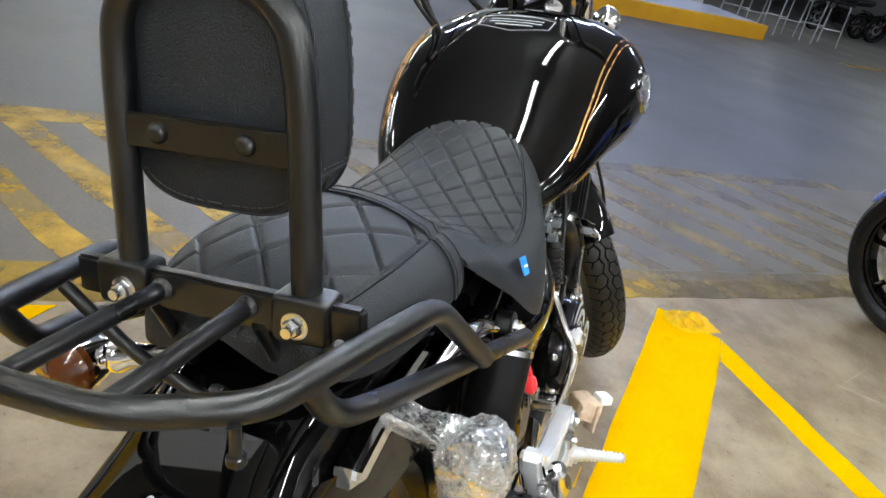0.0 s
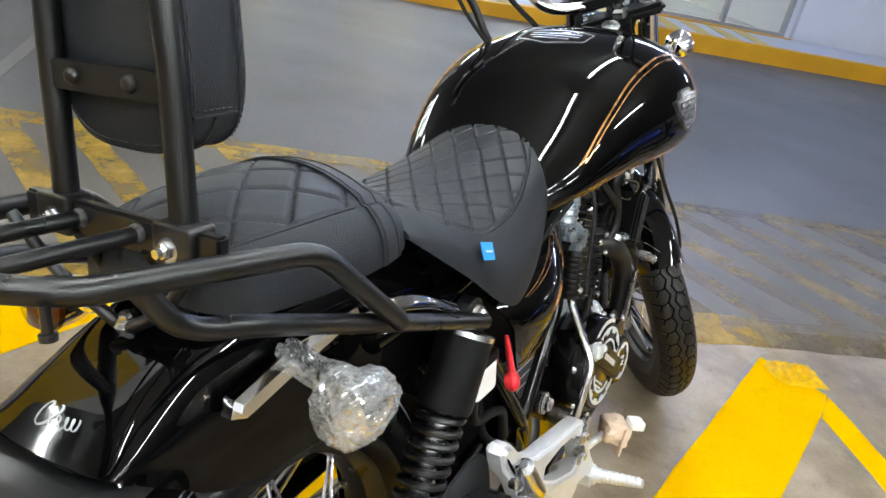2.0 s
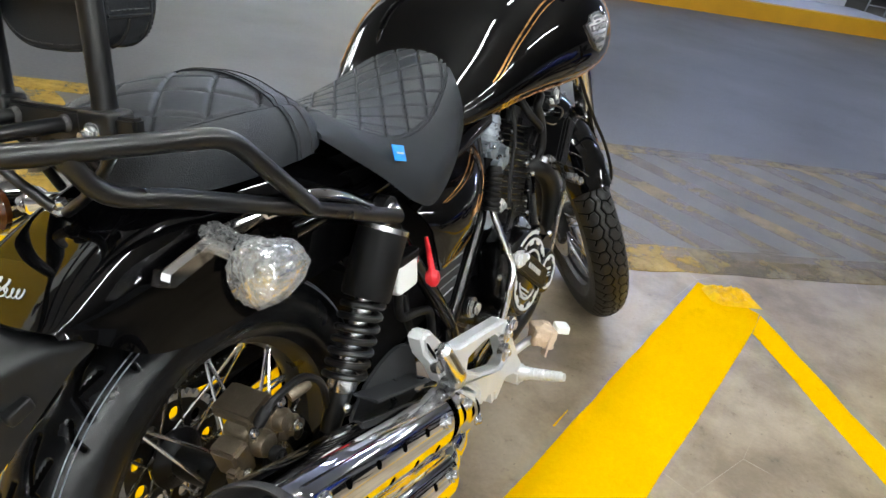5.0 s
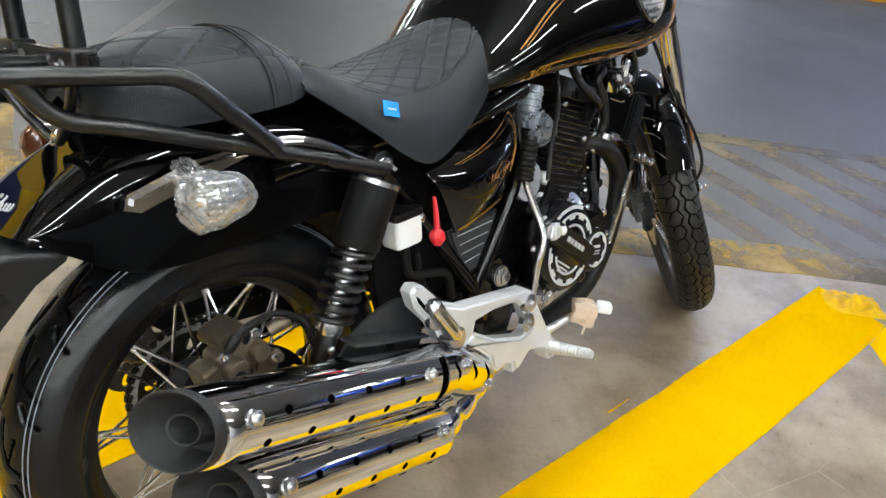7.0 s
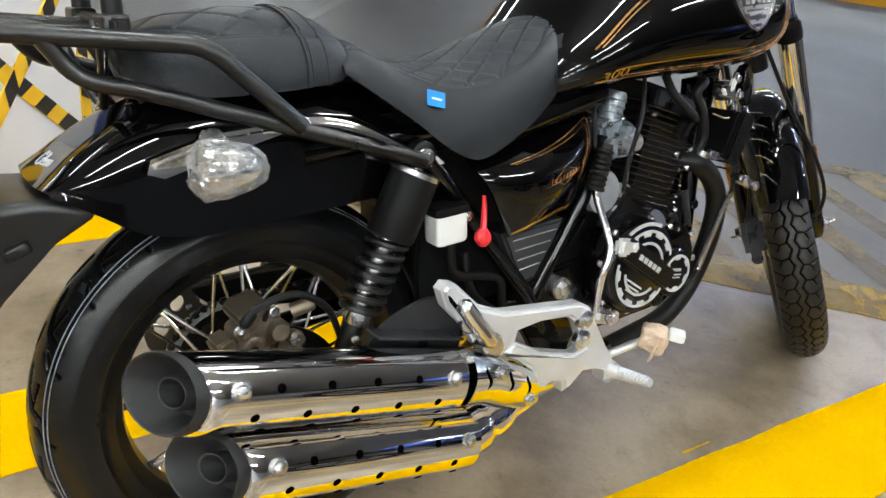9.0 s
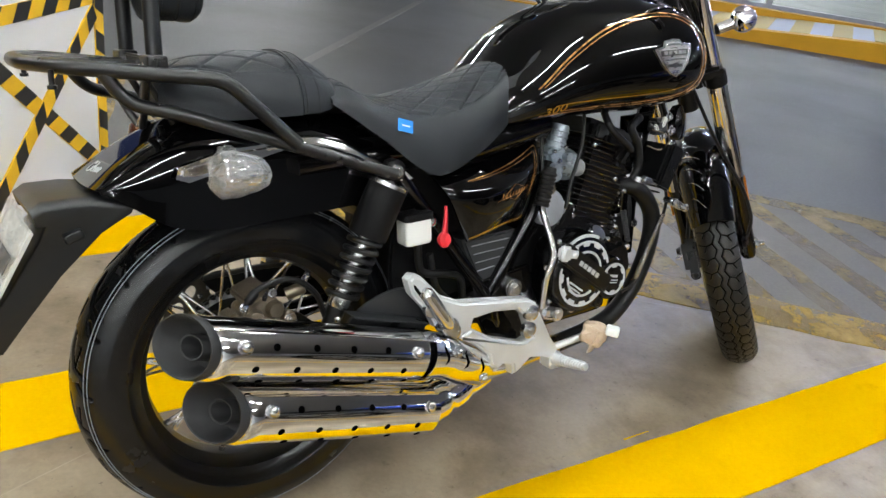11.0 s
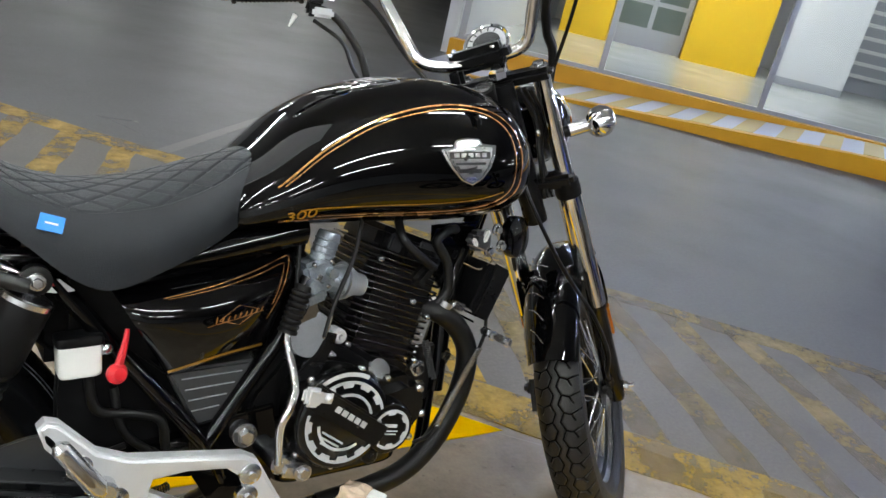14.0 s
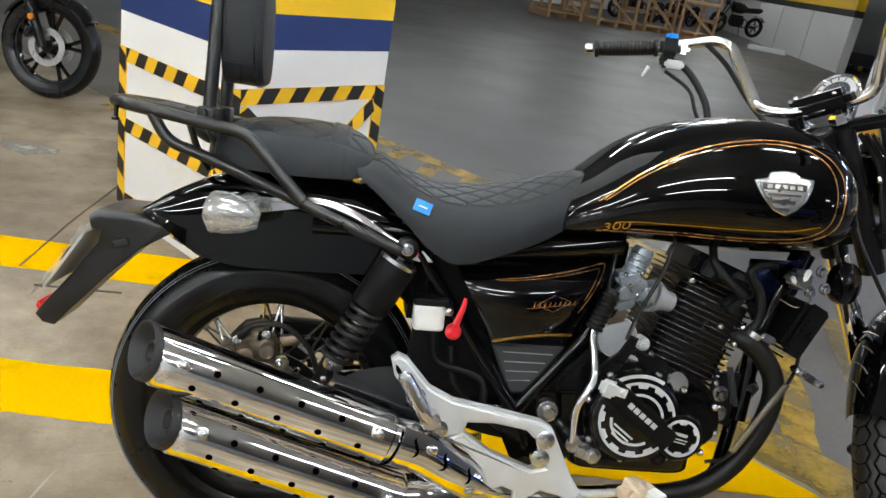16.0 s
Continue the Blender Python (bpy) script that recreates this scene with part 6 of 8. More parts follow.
# side covers
def cover_at(u, v, lift=0.0):
    """u from the rear to the front, v from the lower edge to the upper."""
    low = Vector((0.412, -0.150, 0.521)).lerp(Vector((0.578, -0.118, 0.541)), u)
    top = Vector((0.328, -0.176, 0.662)).lerp(Vector((0.640, -0.122, 0.708)), u)
    p = low.lerp(top, v)
    p.z += 0.018 * math.sin(math.pi * u) * (v - 0.8) * -1
    bulge = 0.034 * math.sin(math.pi * min(1, max(0, u))) ** 0.7 * (0.35 + 0.65 * math.sin(math.pi * min(1, v * 0.8 + 0.15)))
    lip = -0.042 * max(0.0, (v - 0.58) / 0.42) ** 2
    return p + Vector((0, -(bulge + lip + lift), 0))


def cover_shell(i, j, h):
    return cover_at(i / 30, j / 26, h)


def both(name, geo, mat, parent, label=""):
    a = part(name, geo, mat, parent, label)
    b = part(name, mirrored(geo), mat, parent, label)
    return a, b


sc, _ = both("side_cover", flip(shell(cover_shell, 31, 27, 0.004)), PAINT, bike, "glossy black side cover with gold lines")
part("upper_side_panel", flip(shell(lambda i, j, h: Vector((0.345 + 0.30 * i / 16, -(0.15 - 0.03 * i / 16) - h - 0.008 * math.sin(math.pi * j / 8), 0.672 + 0.05 * i / 16 + (0.028 + 0.012 * i / 16) * j / 8)), 17, 9, 0.004)), PAINT, bike, "glossy black panel under the seat")


def strip(points, width, mat, parent, name, up=None, thick=0.0008, label=""):
    """A thin raised line along points (place, outward normal)."""
    v, f = [], []
    n = len(points)
    for i, (p, nr) in enumerate(points):
        a, b = points[max(i - 1, 0)][0], points[min(i + 1, n - 1)][0]
        side = (b - a).normalized().cross(nr).normalized() * width / 2
        v += [p - side, p - side + nr * thick, p + side + nr * thick, p + side]
    for i in range(n - 1):
        for j in range(3):
            q = i * 4 + j
            f.append((q, q + 4, q + 5, q + 1))
    return part(name, (v, f), mat, parent, label)


def normal_of(fn, a, b, e=1e-3):
    p, q, r = fn(a, b), fn(a + e, b), fn(a, b + e)
    return (q - p).cross(r - p).normalized()


def on_cover(uv):
    out = []
    for u, v in uv:
        n_ = normal_of(cover_at, u, v)
        if n_.y > 0:
            n_ = -n_
        out.append((cover_at(u, v) + n_ * 0.0006, n_))
    return out


def dense(pts, k=8):
    return [(p.x, p.y) for p in curve_through([(a, b, 0) for a, b in pts], k)]


strip(on_cover(dense([(0.2, 0.85), (0.45, 0.865), (0.7, 0.9), (0.9, 0.945), (0.945, 0.94), (0.95, 0.88), (0.93, 0.7), (0.9, 0.5), (0.86, 0.36)])), 0.0015, GOLD, sc, "gold_line")
strip(on_cover(dense([(0.22, 0.835), (0.5, 0.84), (0.75, 0.868), (0.89, 0.895), (0.915, 0.87), (0.895, 0.7), (0.87, 0.52)])), 0.0009, GOLD, sc, "gold_line")
# reflection of the yellow floor in the lower rim, painted as a strip
strip(on_cover(dense([(0.02, 0.05), (0.3, 0.045), (0.7, 0.05), (0.94, 0.06)])), 0.005, DULLGOLD, sc, "floor_reflection_edge")
dm = [(0.46, 0.51), (0.60, 0.63), (0.76, 0.52), (0.61, 0.40), (0.46, 0.51)]
for a, b in zip(dm, dm[1:]):
    strip(on_cover([(a[0] + (b[0] - a[0]) * k / 6, a[1] + (b[1] - a[1]) * k / 6) for k in range(7)]), 0.0006, GOLD, sc, "emblem_line")
strip(on_cover([(0.38 + 0.42 * k / 10, 0.47 + 0.02 * k / 10) for k in range(11)]), 0.0009, GOLD, sc, "emblem_bar", label="thin gold emblem underline")
for k in range(9):
    u0 = 0.44 + 0.042 * k
    strip(on_cover([(u0 + 0.012 * q / 3, 0.485 + (0.05 if k else 0.075) * q / 3) for q in range(4)]), 0.0022, GOLD, sc, "emblem_stroke")

# ribbed box under the cover
boxp = part("battery_box", plate([(0.418, 0.517), (0.562, 0.524), (0.53, 0.465), (0.503, 0.418), (0.47, 0.414), (0.448, 0.455)], -0.125, -0.06, 0.005), BOX, bike, "dark grey ribbed plastic box")
for k in range(4):
    x0, x1 = 0.442 + 0.006 * k, 0.542 - 0.012 * k
    part("rib", tube([(x0, -0.1255, 0.502 - 0.019 * k), (x1, -0.1255, 0.507 - 0.019 * k)], 0.0012, 6), STEEL, boxp)

# reservoir, red tag and hoses
res = part("fluid_reservoir", soft_box((0.285, -0.145, 0.562), (0.06, 0.04, 0.054), (0, -3, 0), 0.26), WHITE, bike, "white brake fluid reservoir with black lid")
part("lid", soft_box((0.285, -0.145, 0.591), (0.066, 0.044, 0.016), (0, -3, 0), 0.3), PLASTIC, res)
part("reservoir_bolt", join(domed((0.322, -0.152, 0.575), (0.3, -1, 0), 0.01, 0.008), tube([(0.31, -0.145, 0.575), (0.325, -0.15, 0.575)], 0.006, 10)), ZINC, res)
part("red_tag", join(tube(curve_through([(0.349, -0.158, 0.605), (0.345, -0.165, 0.585), (0.334, -0.178, 0.556)], 5), [0.0045 + 0.0004 * k for k in range(11)], 10, flat=0.7), lathe([(0.0, -0.011), (0.01, -0.009), (0.0155, -0.002), (0.0155, 0.004), (0.009, 0.011), (0.0, 0.012)], (0.331, -0.18, 0.545), (0.3, -1, 0.2), 18)), RED, bike, "red plastic tag on a strap")
part("hose", tube(curve_through([(0.30, -0.135, 0.53), (0.315, -0.13, 0.47), (0.37, -0.128, 0.455), (0.41, -0.13, 0.44), (0.42, -0.13, 0.39)], 7), 0.008, 10), HOSE, bike, "black rubber hose")
part("hose", tube(curve_through([(0.34, -0.12, 0.50), (0.36, -0.125, 0.42), (0.44, -0.128, 0.36), (0.52, -0.13, 0.32)], 7), 0.007, 10), HOSE, bike, "black rubber hose")

# engine
eng = part("engine_case", join(
    plate(smooth_outline([(0.60, 0.50), (0.63, 0.53), (0.72, 0.545), (0.80, 0.50), (0.86, 0.485), (0.905, 0.44), (0.90, 0.36), (0.84, 0.315), (0.72, 0.30), (0.62, 0.305), (0.56, 0.34), (0.555, 0.44)], 3), -0.115, 0.125, 0.012)), ENGINE, bike, "black engine case")
part("sump", soft_box((0.742, -0.035, 0.318), (0.26, 0.19, 0.082), (0, -2, 0), 0.3), CASE, eng, "glossy black sump under the engine")
cover = part("clutch_cover", plate(smooth_outline([(0.612, 0.43), (0.62, 0.485), (0.67, 0.518), (0.73, 0.51), (0.79, 0.47), (0.85, 0.475), (0.885, 0.44), (0.89, 0.395), (0.85, 0.352), (0.79, 0.335), (0.72, 0.325), (0.65, 0.34), (0.617, 0.38)], 4), -0.175, -0.11, 0.018, seg=4), CASE, eng, "black clutch cover with round gear emblem")
CC, SCC = Vector((0.708, -0.175, 0.418)), Vector((0.80, -0.175, 0.392))
part("round_cap", lathe([(0.094, -0.02), (0.092, 0.006), (0.086, 0.016), (0.082, 0.018), (0.0, 0.019)], CC, (0, -1, 0), 56), CASE, cover)
part("small_cap", lathe([(0.052, -0.02), (0.05, 0.016), (0.045, 0.022), (0.0, 0.023)], SCC, (0, -1, 0), 40), CASE, cover)


def gear_ring(c, y, R, inner, teeth, start, end, depth, name, inward=True):
    n = 96
    v, f = [], []
    for k in range(n + 1):
        a = radians(start + (end - start) * k / n)
        tooth = (math.degrees(a) % (360 / teeth)) / (360 / teeth)
        r1 = inner + (depth if 0.28 < tooth < 0.72 else 0)
        for r in (R, r1):
            for h in (0.0, 0.0016):
                v.append((c.x + r * math.cos(a), y - h, c.z + r * math.sin(a)))
    for k in range(n):
        q = k * 4
        f += [(q + 1, q + 3, q + 7, q + 5), (q, q + 1, q + 5, q + 4), (q + 3, q + 2, q + 6, q + 7)]
    return part(name, (v, f), EMBLEM, cover, "pale gear ring emblem", False)


gear_ring(CC, CC.y - 0.0195, 0.076, 0.064, 12, 0, 128, 0.007, "gear_emblem")
gear_ring(CC, CC.y - 0.0195, 0.076, 0.064, 12, 162, 322, 0.007, "gear_emblem")
gear_ring(CC, CC.y - 0.0195, 0.053, 0.048, 12, 10, 105, 0.0, "gear_emblem")
gear_ring(CC, CC.y - 0.0195, 0.053, 0.048, 12, 180, 300, 0.0, "gear_emblem")
gear_ring(Vector((CC.x, 0, CC.z)), CC.y - 0.0165, 0.0905, 0.0835, 12, 62, 128, 0.0, "gear_emblem")
part("name_bar", rbox((CC.x + 0.004, CC.y - 0.021, CC.z + 0.012), (0.178, 0.012, 0.046), 0.004, (0, 34, 0)), ENGINE, cover, "raised black bar across the emblem")
bd = Vector((math.cos(radians(34)), 0, -math.sin(radians(34))))
for k in range(5):
    c = Vector((CC.x + 0.006, CC.y - 0.0275, CC.z + 0.012)) + bd * (-0.03 + 0.0155 * k)
    part("emblem_bar", rbox(tuple(c), (0.0115, 0.0015, 0.0105), 0, (0, 34, 0)), EMBLEM, cover, "", False)
for k in range(3):
    c = Vector((CC.x - 0.022, CC.y - 0.0197, CC.z - 0.026)) + Vector((-0.5, 0, -0.8)) * 0.009 * k
    part("emblem_bar", rbox(tuple(c), (0.05 - 0.008 * k, 0.0012, 0.0035), 0, (0, 34, 0)), EMBLEM, cover, "", False)
gear_ring(SCC, SCC.y - 0.0235, 0.038, 0.033, 6, 0, 360, -0.005, "small_emblem")
for dz, w in ((0.007, 0.026), (-0.003, 0.03), (-0.009, 0.024)):
    part("emblem_bar", rbox((SCC.x, SCC.y - 0.024, SCC.z + dz), (w, 0.0012, 0.006 if dz > 0 else 0.0022), 0, (0, 10, 0)), EMBLEM, cover, "", False)
for x, z in ((0.648, 0.494), (0.745, 0.503), (0.80, 0.48), (0.87, 0.452), (0.882, 0.40), (0.86, 0.356), (0.79, 0.338), (0.70, 0.326), (0.63, 0.36), (0.615, 0.44)):
    part("cover_bolt", domed((x, -0.168, z), (0, -1, 0), 0.0075, 0.008), ZINC, cover)
part("sticker", moved(rbox((0, 0, 0), (0.032, 0.0012, 0.012), 0.0004), pose(0.722, -0.158, 0.503, -35, 24, 0)), ORANGE, cover, "small orange sticker")
part("drain_plug", join(lathe([(0.016, 0), (0.016, 0.012), (0.012, 0.016)], (0.772, -0.17, 0.338), (0, -1, 0), 20), bolt((0.772, -0.186, 0.338), (0, -1, 0), 0.007, 0.004, False)), ENGINE, cover)
part("oil_filler", lathe([(0.024, -0.01), (0.024, 0.012), (0.02, 0.016), (0.0, 0.017)], (0.80, -0.128, 0.478), (0.1, -0.75, 0.6), 20), ZINC, cover, "bright oil filler cap")
part("starter_motor", lathe([(0.0, 0), (0.04, 0.0), (0.043, 0.004), (0.043, 0.05), (0.04, 0.056), (0.0, 0.056)], (0.668, -0.06, 0.552), (0, -1, 0.05), 32), SATIN, eng, "satin alloy round motor cover")
part("motor_lug", join(lathe([(0.014, 0), (0.014, 0.03), (0.01, 0.034)], (0.722, -0.09, 0.548), (0, -1, 0.05), 16), bolt((0.722, -0.125, 0.55), (0, -1, 0), 0.006, 0.006, False), lathe([(0.014, 0), (0.014, 0.03), (0.01, 0.034)], (0.705, -0.09, 0.508), (0, -1, 0.05), 16)), ALLOY, eng)

CT = radians(17)
CU, CF = Vector((math.sin(CT), 0, math.cos(CT))), Vector((math.cos(CT), 0, -math.sin(CT)))
CB = Vector((0.815, -0.0, 0.485))


def fin_geo(hx, hy, t, nx=6):
    """A cooling fin with rounded corners and a thinner edge."""
    pts = []
    for sx, sy, a0 in ((1, 1, 0), (-1, 1, 90), (-1, -1, 180), (1, -1, 270)):
        for k in range(4):
            a = radians(a0 + 30 * k)
            pts.append((sx * (hx - 0.02) + 0.02 * math.cos(a), sy * (hy - 0.02) + 0.02 * math.sin(a)))
    n = len(pts)
    v = [(x * s, y * s, z) for z, s in ((-t / 2, 1), (0, 1.008), (t / 2, 1)) for x, y in pts]
    f = [tuple(range(n - 1, -1, -1)), tuple(range(2 * n, 3 * n))]
    for r in range(2):
        f += [(r * n + k, r * n + (k + 1) % n, (r + 1) * n + (k + 1) % n, (r + 1) * n + k) for k in range(n)]
    return v, f


def cyl_pose(up):
    m = Matrix((CF, Vector((0, 1, 0)), CU)).transposed().to_4x4()
    m.translation = CB + CU * up
    return m


cyl = part("cylinder", moved(rbox((0, 0, 0.10), (0.163, 0.188, 0.21), 0.02), cyl_pose(0)), ENGINE, eng, "black finned cylinder")
f0 = None
for k in range(17):
    hx = 0.082 + 0.006 * math.sin(math.pi * k / 16)
    m_ = cyl_pose(0.01 + 0.0122 * k)
    if f0 is None:
        f0 = part("fin", fin_geo(0.085, 0.098, 0.0036), FIN, cyl)
        f0.matrix_local = m_
    else:
        same("fin", f0, cyl, m_ @ Matrix.Diagonal((hx / 0.082, 1.0, 1, 1)))
for k in (2, 3, 5):
    part("chipped_edge", moved(rbox((0.081, -0.0935, 0), (0.007, 0.011, 0.0024), 0.0008, (0, 0, -40)), cyl_pose(0.01 + 0.0122 * k)), ALLOY, cyl, "bare metal on a chipped fin edge")
head = part("cylinder_head", join(moved(rbox((0, 0, 0.225), (0.15, 0.15, 0.05), 0.012), cyl_pose(0)), moved(rbox((0.02, -0.08, 0.212), (0.09, 0.03, 0.04), 0.01), cyl_pose(0))), ENGINE, eng, "black cylinder head cover")
part("valve_cap", moved(rbox((-0.03, -0.078, 0.225), (0.045, 0.012, 0.034), 0.004), cyl_pose(0)), BOX, head, "flat grey valve cover")
part("valve_cap", moved(rbox((0.045, -0.078, 0.225), (0.06, 0.012, 0.038), 0.004), cyl_pose(0)), BOX, head, "flat grey valve cover")
part("plug_cap", join(moved(rbox((0.03, -0.10, 0.185), (0.03, 0.03, 0.055), 0.01, (0, 25, 0)), cyl_pose(0)), tube(curve_through([CB + CU * 0.27 + CF * -0.06 + Vector((0, -0.09, 0)), CB + CU * 0.235 + CF * -0.045 + Vector((0, -0.115, 0)), CB + CU * 0.212 + CF * 0.01 + Vector((0, -0.125, 0)), CB + CU * 0.205 + CF * 0.04 + Vector((0, -0.115, 0))], 6), 0.0085, 10)), HOSE, head, "black spark plug cap and lead")
for a_, b_ in ((-0.07, 0.19), (0.075, 0.11), (0.03, 0.13), (-0.075, 0.02), (0.08, 0.02)):
    part("head_bolt", moved(domed((a_, -0.1, b_), (0, -1, 0), 0.0075, 0.008), cyl_pose(0)), ZINC, head)

# carburettor, boots and cables
carb = part("carburettor", join(rbox((0.675, -0.10, 0.662), (0.055, 0.05, 0.062), 0.008, (0, -20, 0)), lathe([(0.021, 0), (0.021, 0.06), (0.018, 0.066), (0.0, 0.066)], (0.678, -0.10, 0.675), (0.28, 0, 1), 24),
                                  lathe([(0.0, 0), (0.023, 0.0), (0.026, 0.012), (0.03, 0.02), (0.03, 0.026), (0.02, 0.03)], (0.70, -0.10, 0.652), (1, 0, -0.2), 24), rbox((0.664, -0.105, 0.625), (0.05, 0.045, 0.024), 0.006, (0, -20, 0)),
                                  lathe([(0.012, 0), (0.012, 0.018), (0.0, 0.02)], (0.655, -0.125, 0.65), (0, -1, 0), 14), lathe([(0.009, 0), (0.009, 0.016), (0.0, 0.018)], (0.69, -0.125, 0.672), (0, -1, 0), 14)), CASTGREY, bike, "grey cast carburettor")
for x, y, z in ((0.658, -0.127, 0.685), (0.69, -0.127, 0.692), (0.664, -0.127, 0.64), (0.686, -0.128, 0.648)):
    part("carburettor_screw", domed((x, y, z), (0, -1, 0), 0.0045, 0.004), ZINC, carb)
for k in range(4):
    part("cap_ring", lathe([(0.0222, 0), (0.0232, 0.001), (0.0232, 0.003), (0.0222, 0.004)], (0.681 + 0.0034 * k, -0.10, 0.687 + 0.0118 * k), (0.28, 0, 1), 24), CASTGREY, carb)
part("choke_arm", join(plate([(0.648, 0.632), (0.662, 0.636), (0.672, 0.668), (0.664, 0.672)], -0.134, -0.131, 0.0008), bolt((0.667, -0.135, 0.666), (0, -1, 0), 0.004, 0.004, False)), ZINC, carb)
part("fuel_pipe", tube(curve_through([(0.655, -0.12, 0.615), (0.64, -0.13, 0.60), (0.632, -0.12, 0.64), (0.64, -0.1, 0.72)], 6), 0.004, 8), HOSE, carb)
part("float_bowl", rbox((0.655, -0.10, 0.598), (0.046, 0.042, 0.032), 0.006, (0, -20, 0)), BRONZE, carb)
part("intake", lathe([(0.036, 0), (0.032, 0.012), (0.022, 0.03), (0.02, 0.05)], (0.728, -0.09, 0.645), (1, 0.15, -0.25), 24), SATIN, carb, "satin alloy intake flange")
boot = [(0.016, 0)]
for k in range(8):
    boot += [(0.0175, 0.003 + 0.0095 * k), (0.0175, 0.006 + 0.0095 * k), (0.0145, 0.0085 + 0.0095 * k)]
part("rubber_boot", lathe(boot + [(0.013, 0.085), (0.0, 0.086)], (0.606, -0.15, 0.575), (0.36, 0.1, 1), 22), HOSE, bike, "ribbed black rubber boot")
lev = part("clutch_lever_rod", tube(curve_through([(0.61, -0.152, 0.585), (0.603, -0.16, 0.565), (0.612, -0.185, 0.50), (0.598, -0.205, 0.468), (0.583, -0.205, 0.43), (0.590, -0.19, 0.36)], 7), 0.0072, 12), CHROME, bike, "chrome kick lever")
part("kick_hinge", join(lathe([(0.018, -0.02), (0.018, 0.02), (0.014, 0.024)], (0.60, -0.16, 0.35), (0, -1, 0), 20), rbox((0.622, -0.176, 0.338), (0.05, 0.03, 0.03), 0.008, (0, 15, 0)), bolt((0.635, -0.194, 0.336), (0, -1, 0), 0.011, 0.008)), ZINC, lev)
part("cable_arm", join(rbox((0.652, -0.196, 0.474), (0.06, 0.014, 0.03), 0.006, (0, 12, 0)), rbox((0.64, -0.202, 0.476), (0.03, 0.016, 0.034), 0.006, (0, 12, 0)), domed((0.668, -0.203, 0.471), (0, -1, 0), 0.007, 0.006)), ALLOY, lev, "bright alloy cable arm")
part("clutch_arm", plate([(0.63, 0.49), (0.665, 0.50), (0.688, 0.545), (0.694, 0.57), (0.678, 0.575), (0.66, 0.54), (0.625, 0.505)], -0.165, -0.157, 0.002), ENGINE, bike, "dark clutch arm")
part("clutch_cable", tube(curve_through([(0.672, -0.158, 0.565), (0.69, -0.15, 0.62), (0.725, -0.14, 0.70), (0.745, -0.12, 0.76)], 6), 0.0042, 8), HOSE, bike, "black clutch cable")
part("cable_end", tube([(0.672, -0.158, 0.562), (0.684, -0.153, 0.6)], 0.0042, 8), BRONZE, bike)

# exhaust pipe
ex = part("exhaust_pipe", tube(curve_through([(0.905, -0.045, 0.575), (0.94, -0.10, 0.578), (0.985, -0.112, 0.545), (1.015, -0.115, 0.49), (1.008, -0.115, 0.41), (0.965, -0.115, 0.32), (0.90, -0.118, 0.262), (0.82, -0.12, 0.237), (0.70, -0.125, 0.225)], 7), 0.0215, 20), HOSE, bike, "black wrapped exhaust pipe")
part("rear_pipe", tube(curve_through([(0.70, -0.125, 0.225), (0.60, -0.14, 0.222), (0.50, -0.165, 0.23), (0.43, -0.185, 0.247)], 6), 0.021, 20), CHROME, ex, "chrome exhaust pipe")
part("exhaust_flange", join(rbox((0.915, -0.06, 0.577), (0.02, 0.07, 0.06), 0.006, (0, 30, 0)), bolt((0.93, -0.09, 0.60), (0.5, -0.5, 0.3), 0.007, 0.012)), ZINC, ex)
fx0, fx1 = Vector((0.938, -0.145, 0.352)), Vector((1.025, -0.14, 0.505))
part("sensor_cable", tube(curve_through([(0.885, -0.15, 0.33), fx0, fx1, (1.05, -0.12, 0.56), (1.07, -0.08, 0.60)], 5), 0.004, 8), HOSE, bike)
part("cable_spring", tube([fx0.lerp(fx1, k / 300) + Vector((0.008 * math.cos(k * 0.75), -0.006 * math.sin(k * 0.75), 0.005 * math.sin(k * 0.75))) for k in range(301)], 0.0016, 5), ZINC, bike, "bright coiled cable sleeve")
cs0, cs1 = Vector((0.918, -0.105, 0.52)), Vector((0.945, -0.105, 0.44))
part("sleeve", tube([cs0.lerp(cs1, k / 160) + Vector((0.006 * math.cos(k * 0.8), -0.006 * math.sin(k * 0.8), 0)) for k in range(161)], 0.002, 5), BOX, bike)
part("engine_mount", plate([(0.91, 0.50), (0.99, 0.50), (1.01, 0.47), (0.955, 0.38), (0.90, 0.40)], -0.075, -0.06, 0.003), TUBE, fr)
for x, z in ((0.985, 0.475), (0.925, 0.452), (0.93, 0.41)):
    part("mount_bolt", bolt((x, -0.076, z), (0, -1, 0), 0.012, 0.012), ZINC, fr, "bright bolt")

# oil cooler, horn, hoses
cool = part("oil_cooler", join(rbox((1.04, -0.07, 0.622), (0.044, 0.12, 0.1), 0.006, (0, 24, 0)), rbox((1.046, -0.128, 0.618), (0.046, 0.014, 0.112), 0.005, (0, 24, 0))), ENGINE, bike, "black oil cooler with honeycomb face")
for i in range(8):
    part("cooler_fin", rbox((1.028 + 0.0065 * math.sin(radians(24)) * (i - 4) * 2, -0.075, 0.618 - 0.0128 * (i - 4) * -1 * math.cos(radians(24)) - 0.01), (0.004, 0.122, 0.004), 0.001, (0, 24, 0)), FIN, cool)
part("cooler_bracket", join(rbox((1.06, -0.145, 0.53), (0.07, 0.03, 0.016), 0.004, (0, 24, 0)), bolt((1.04, -0.162, 0.538), (0, -1, 0), 0.007, 0.006), bolt((1.08, -0.162, 0.52), (0, -1, 0), 0.007, 0.006)), ZINC, cool)
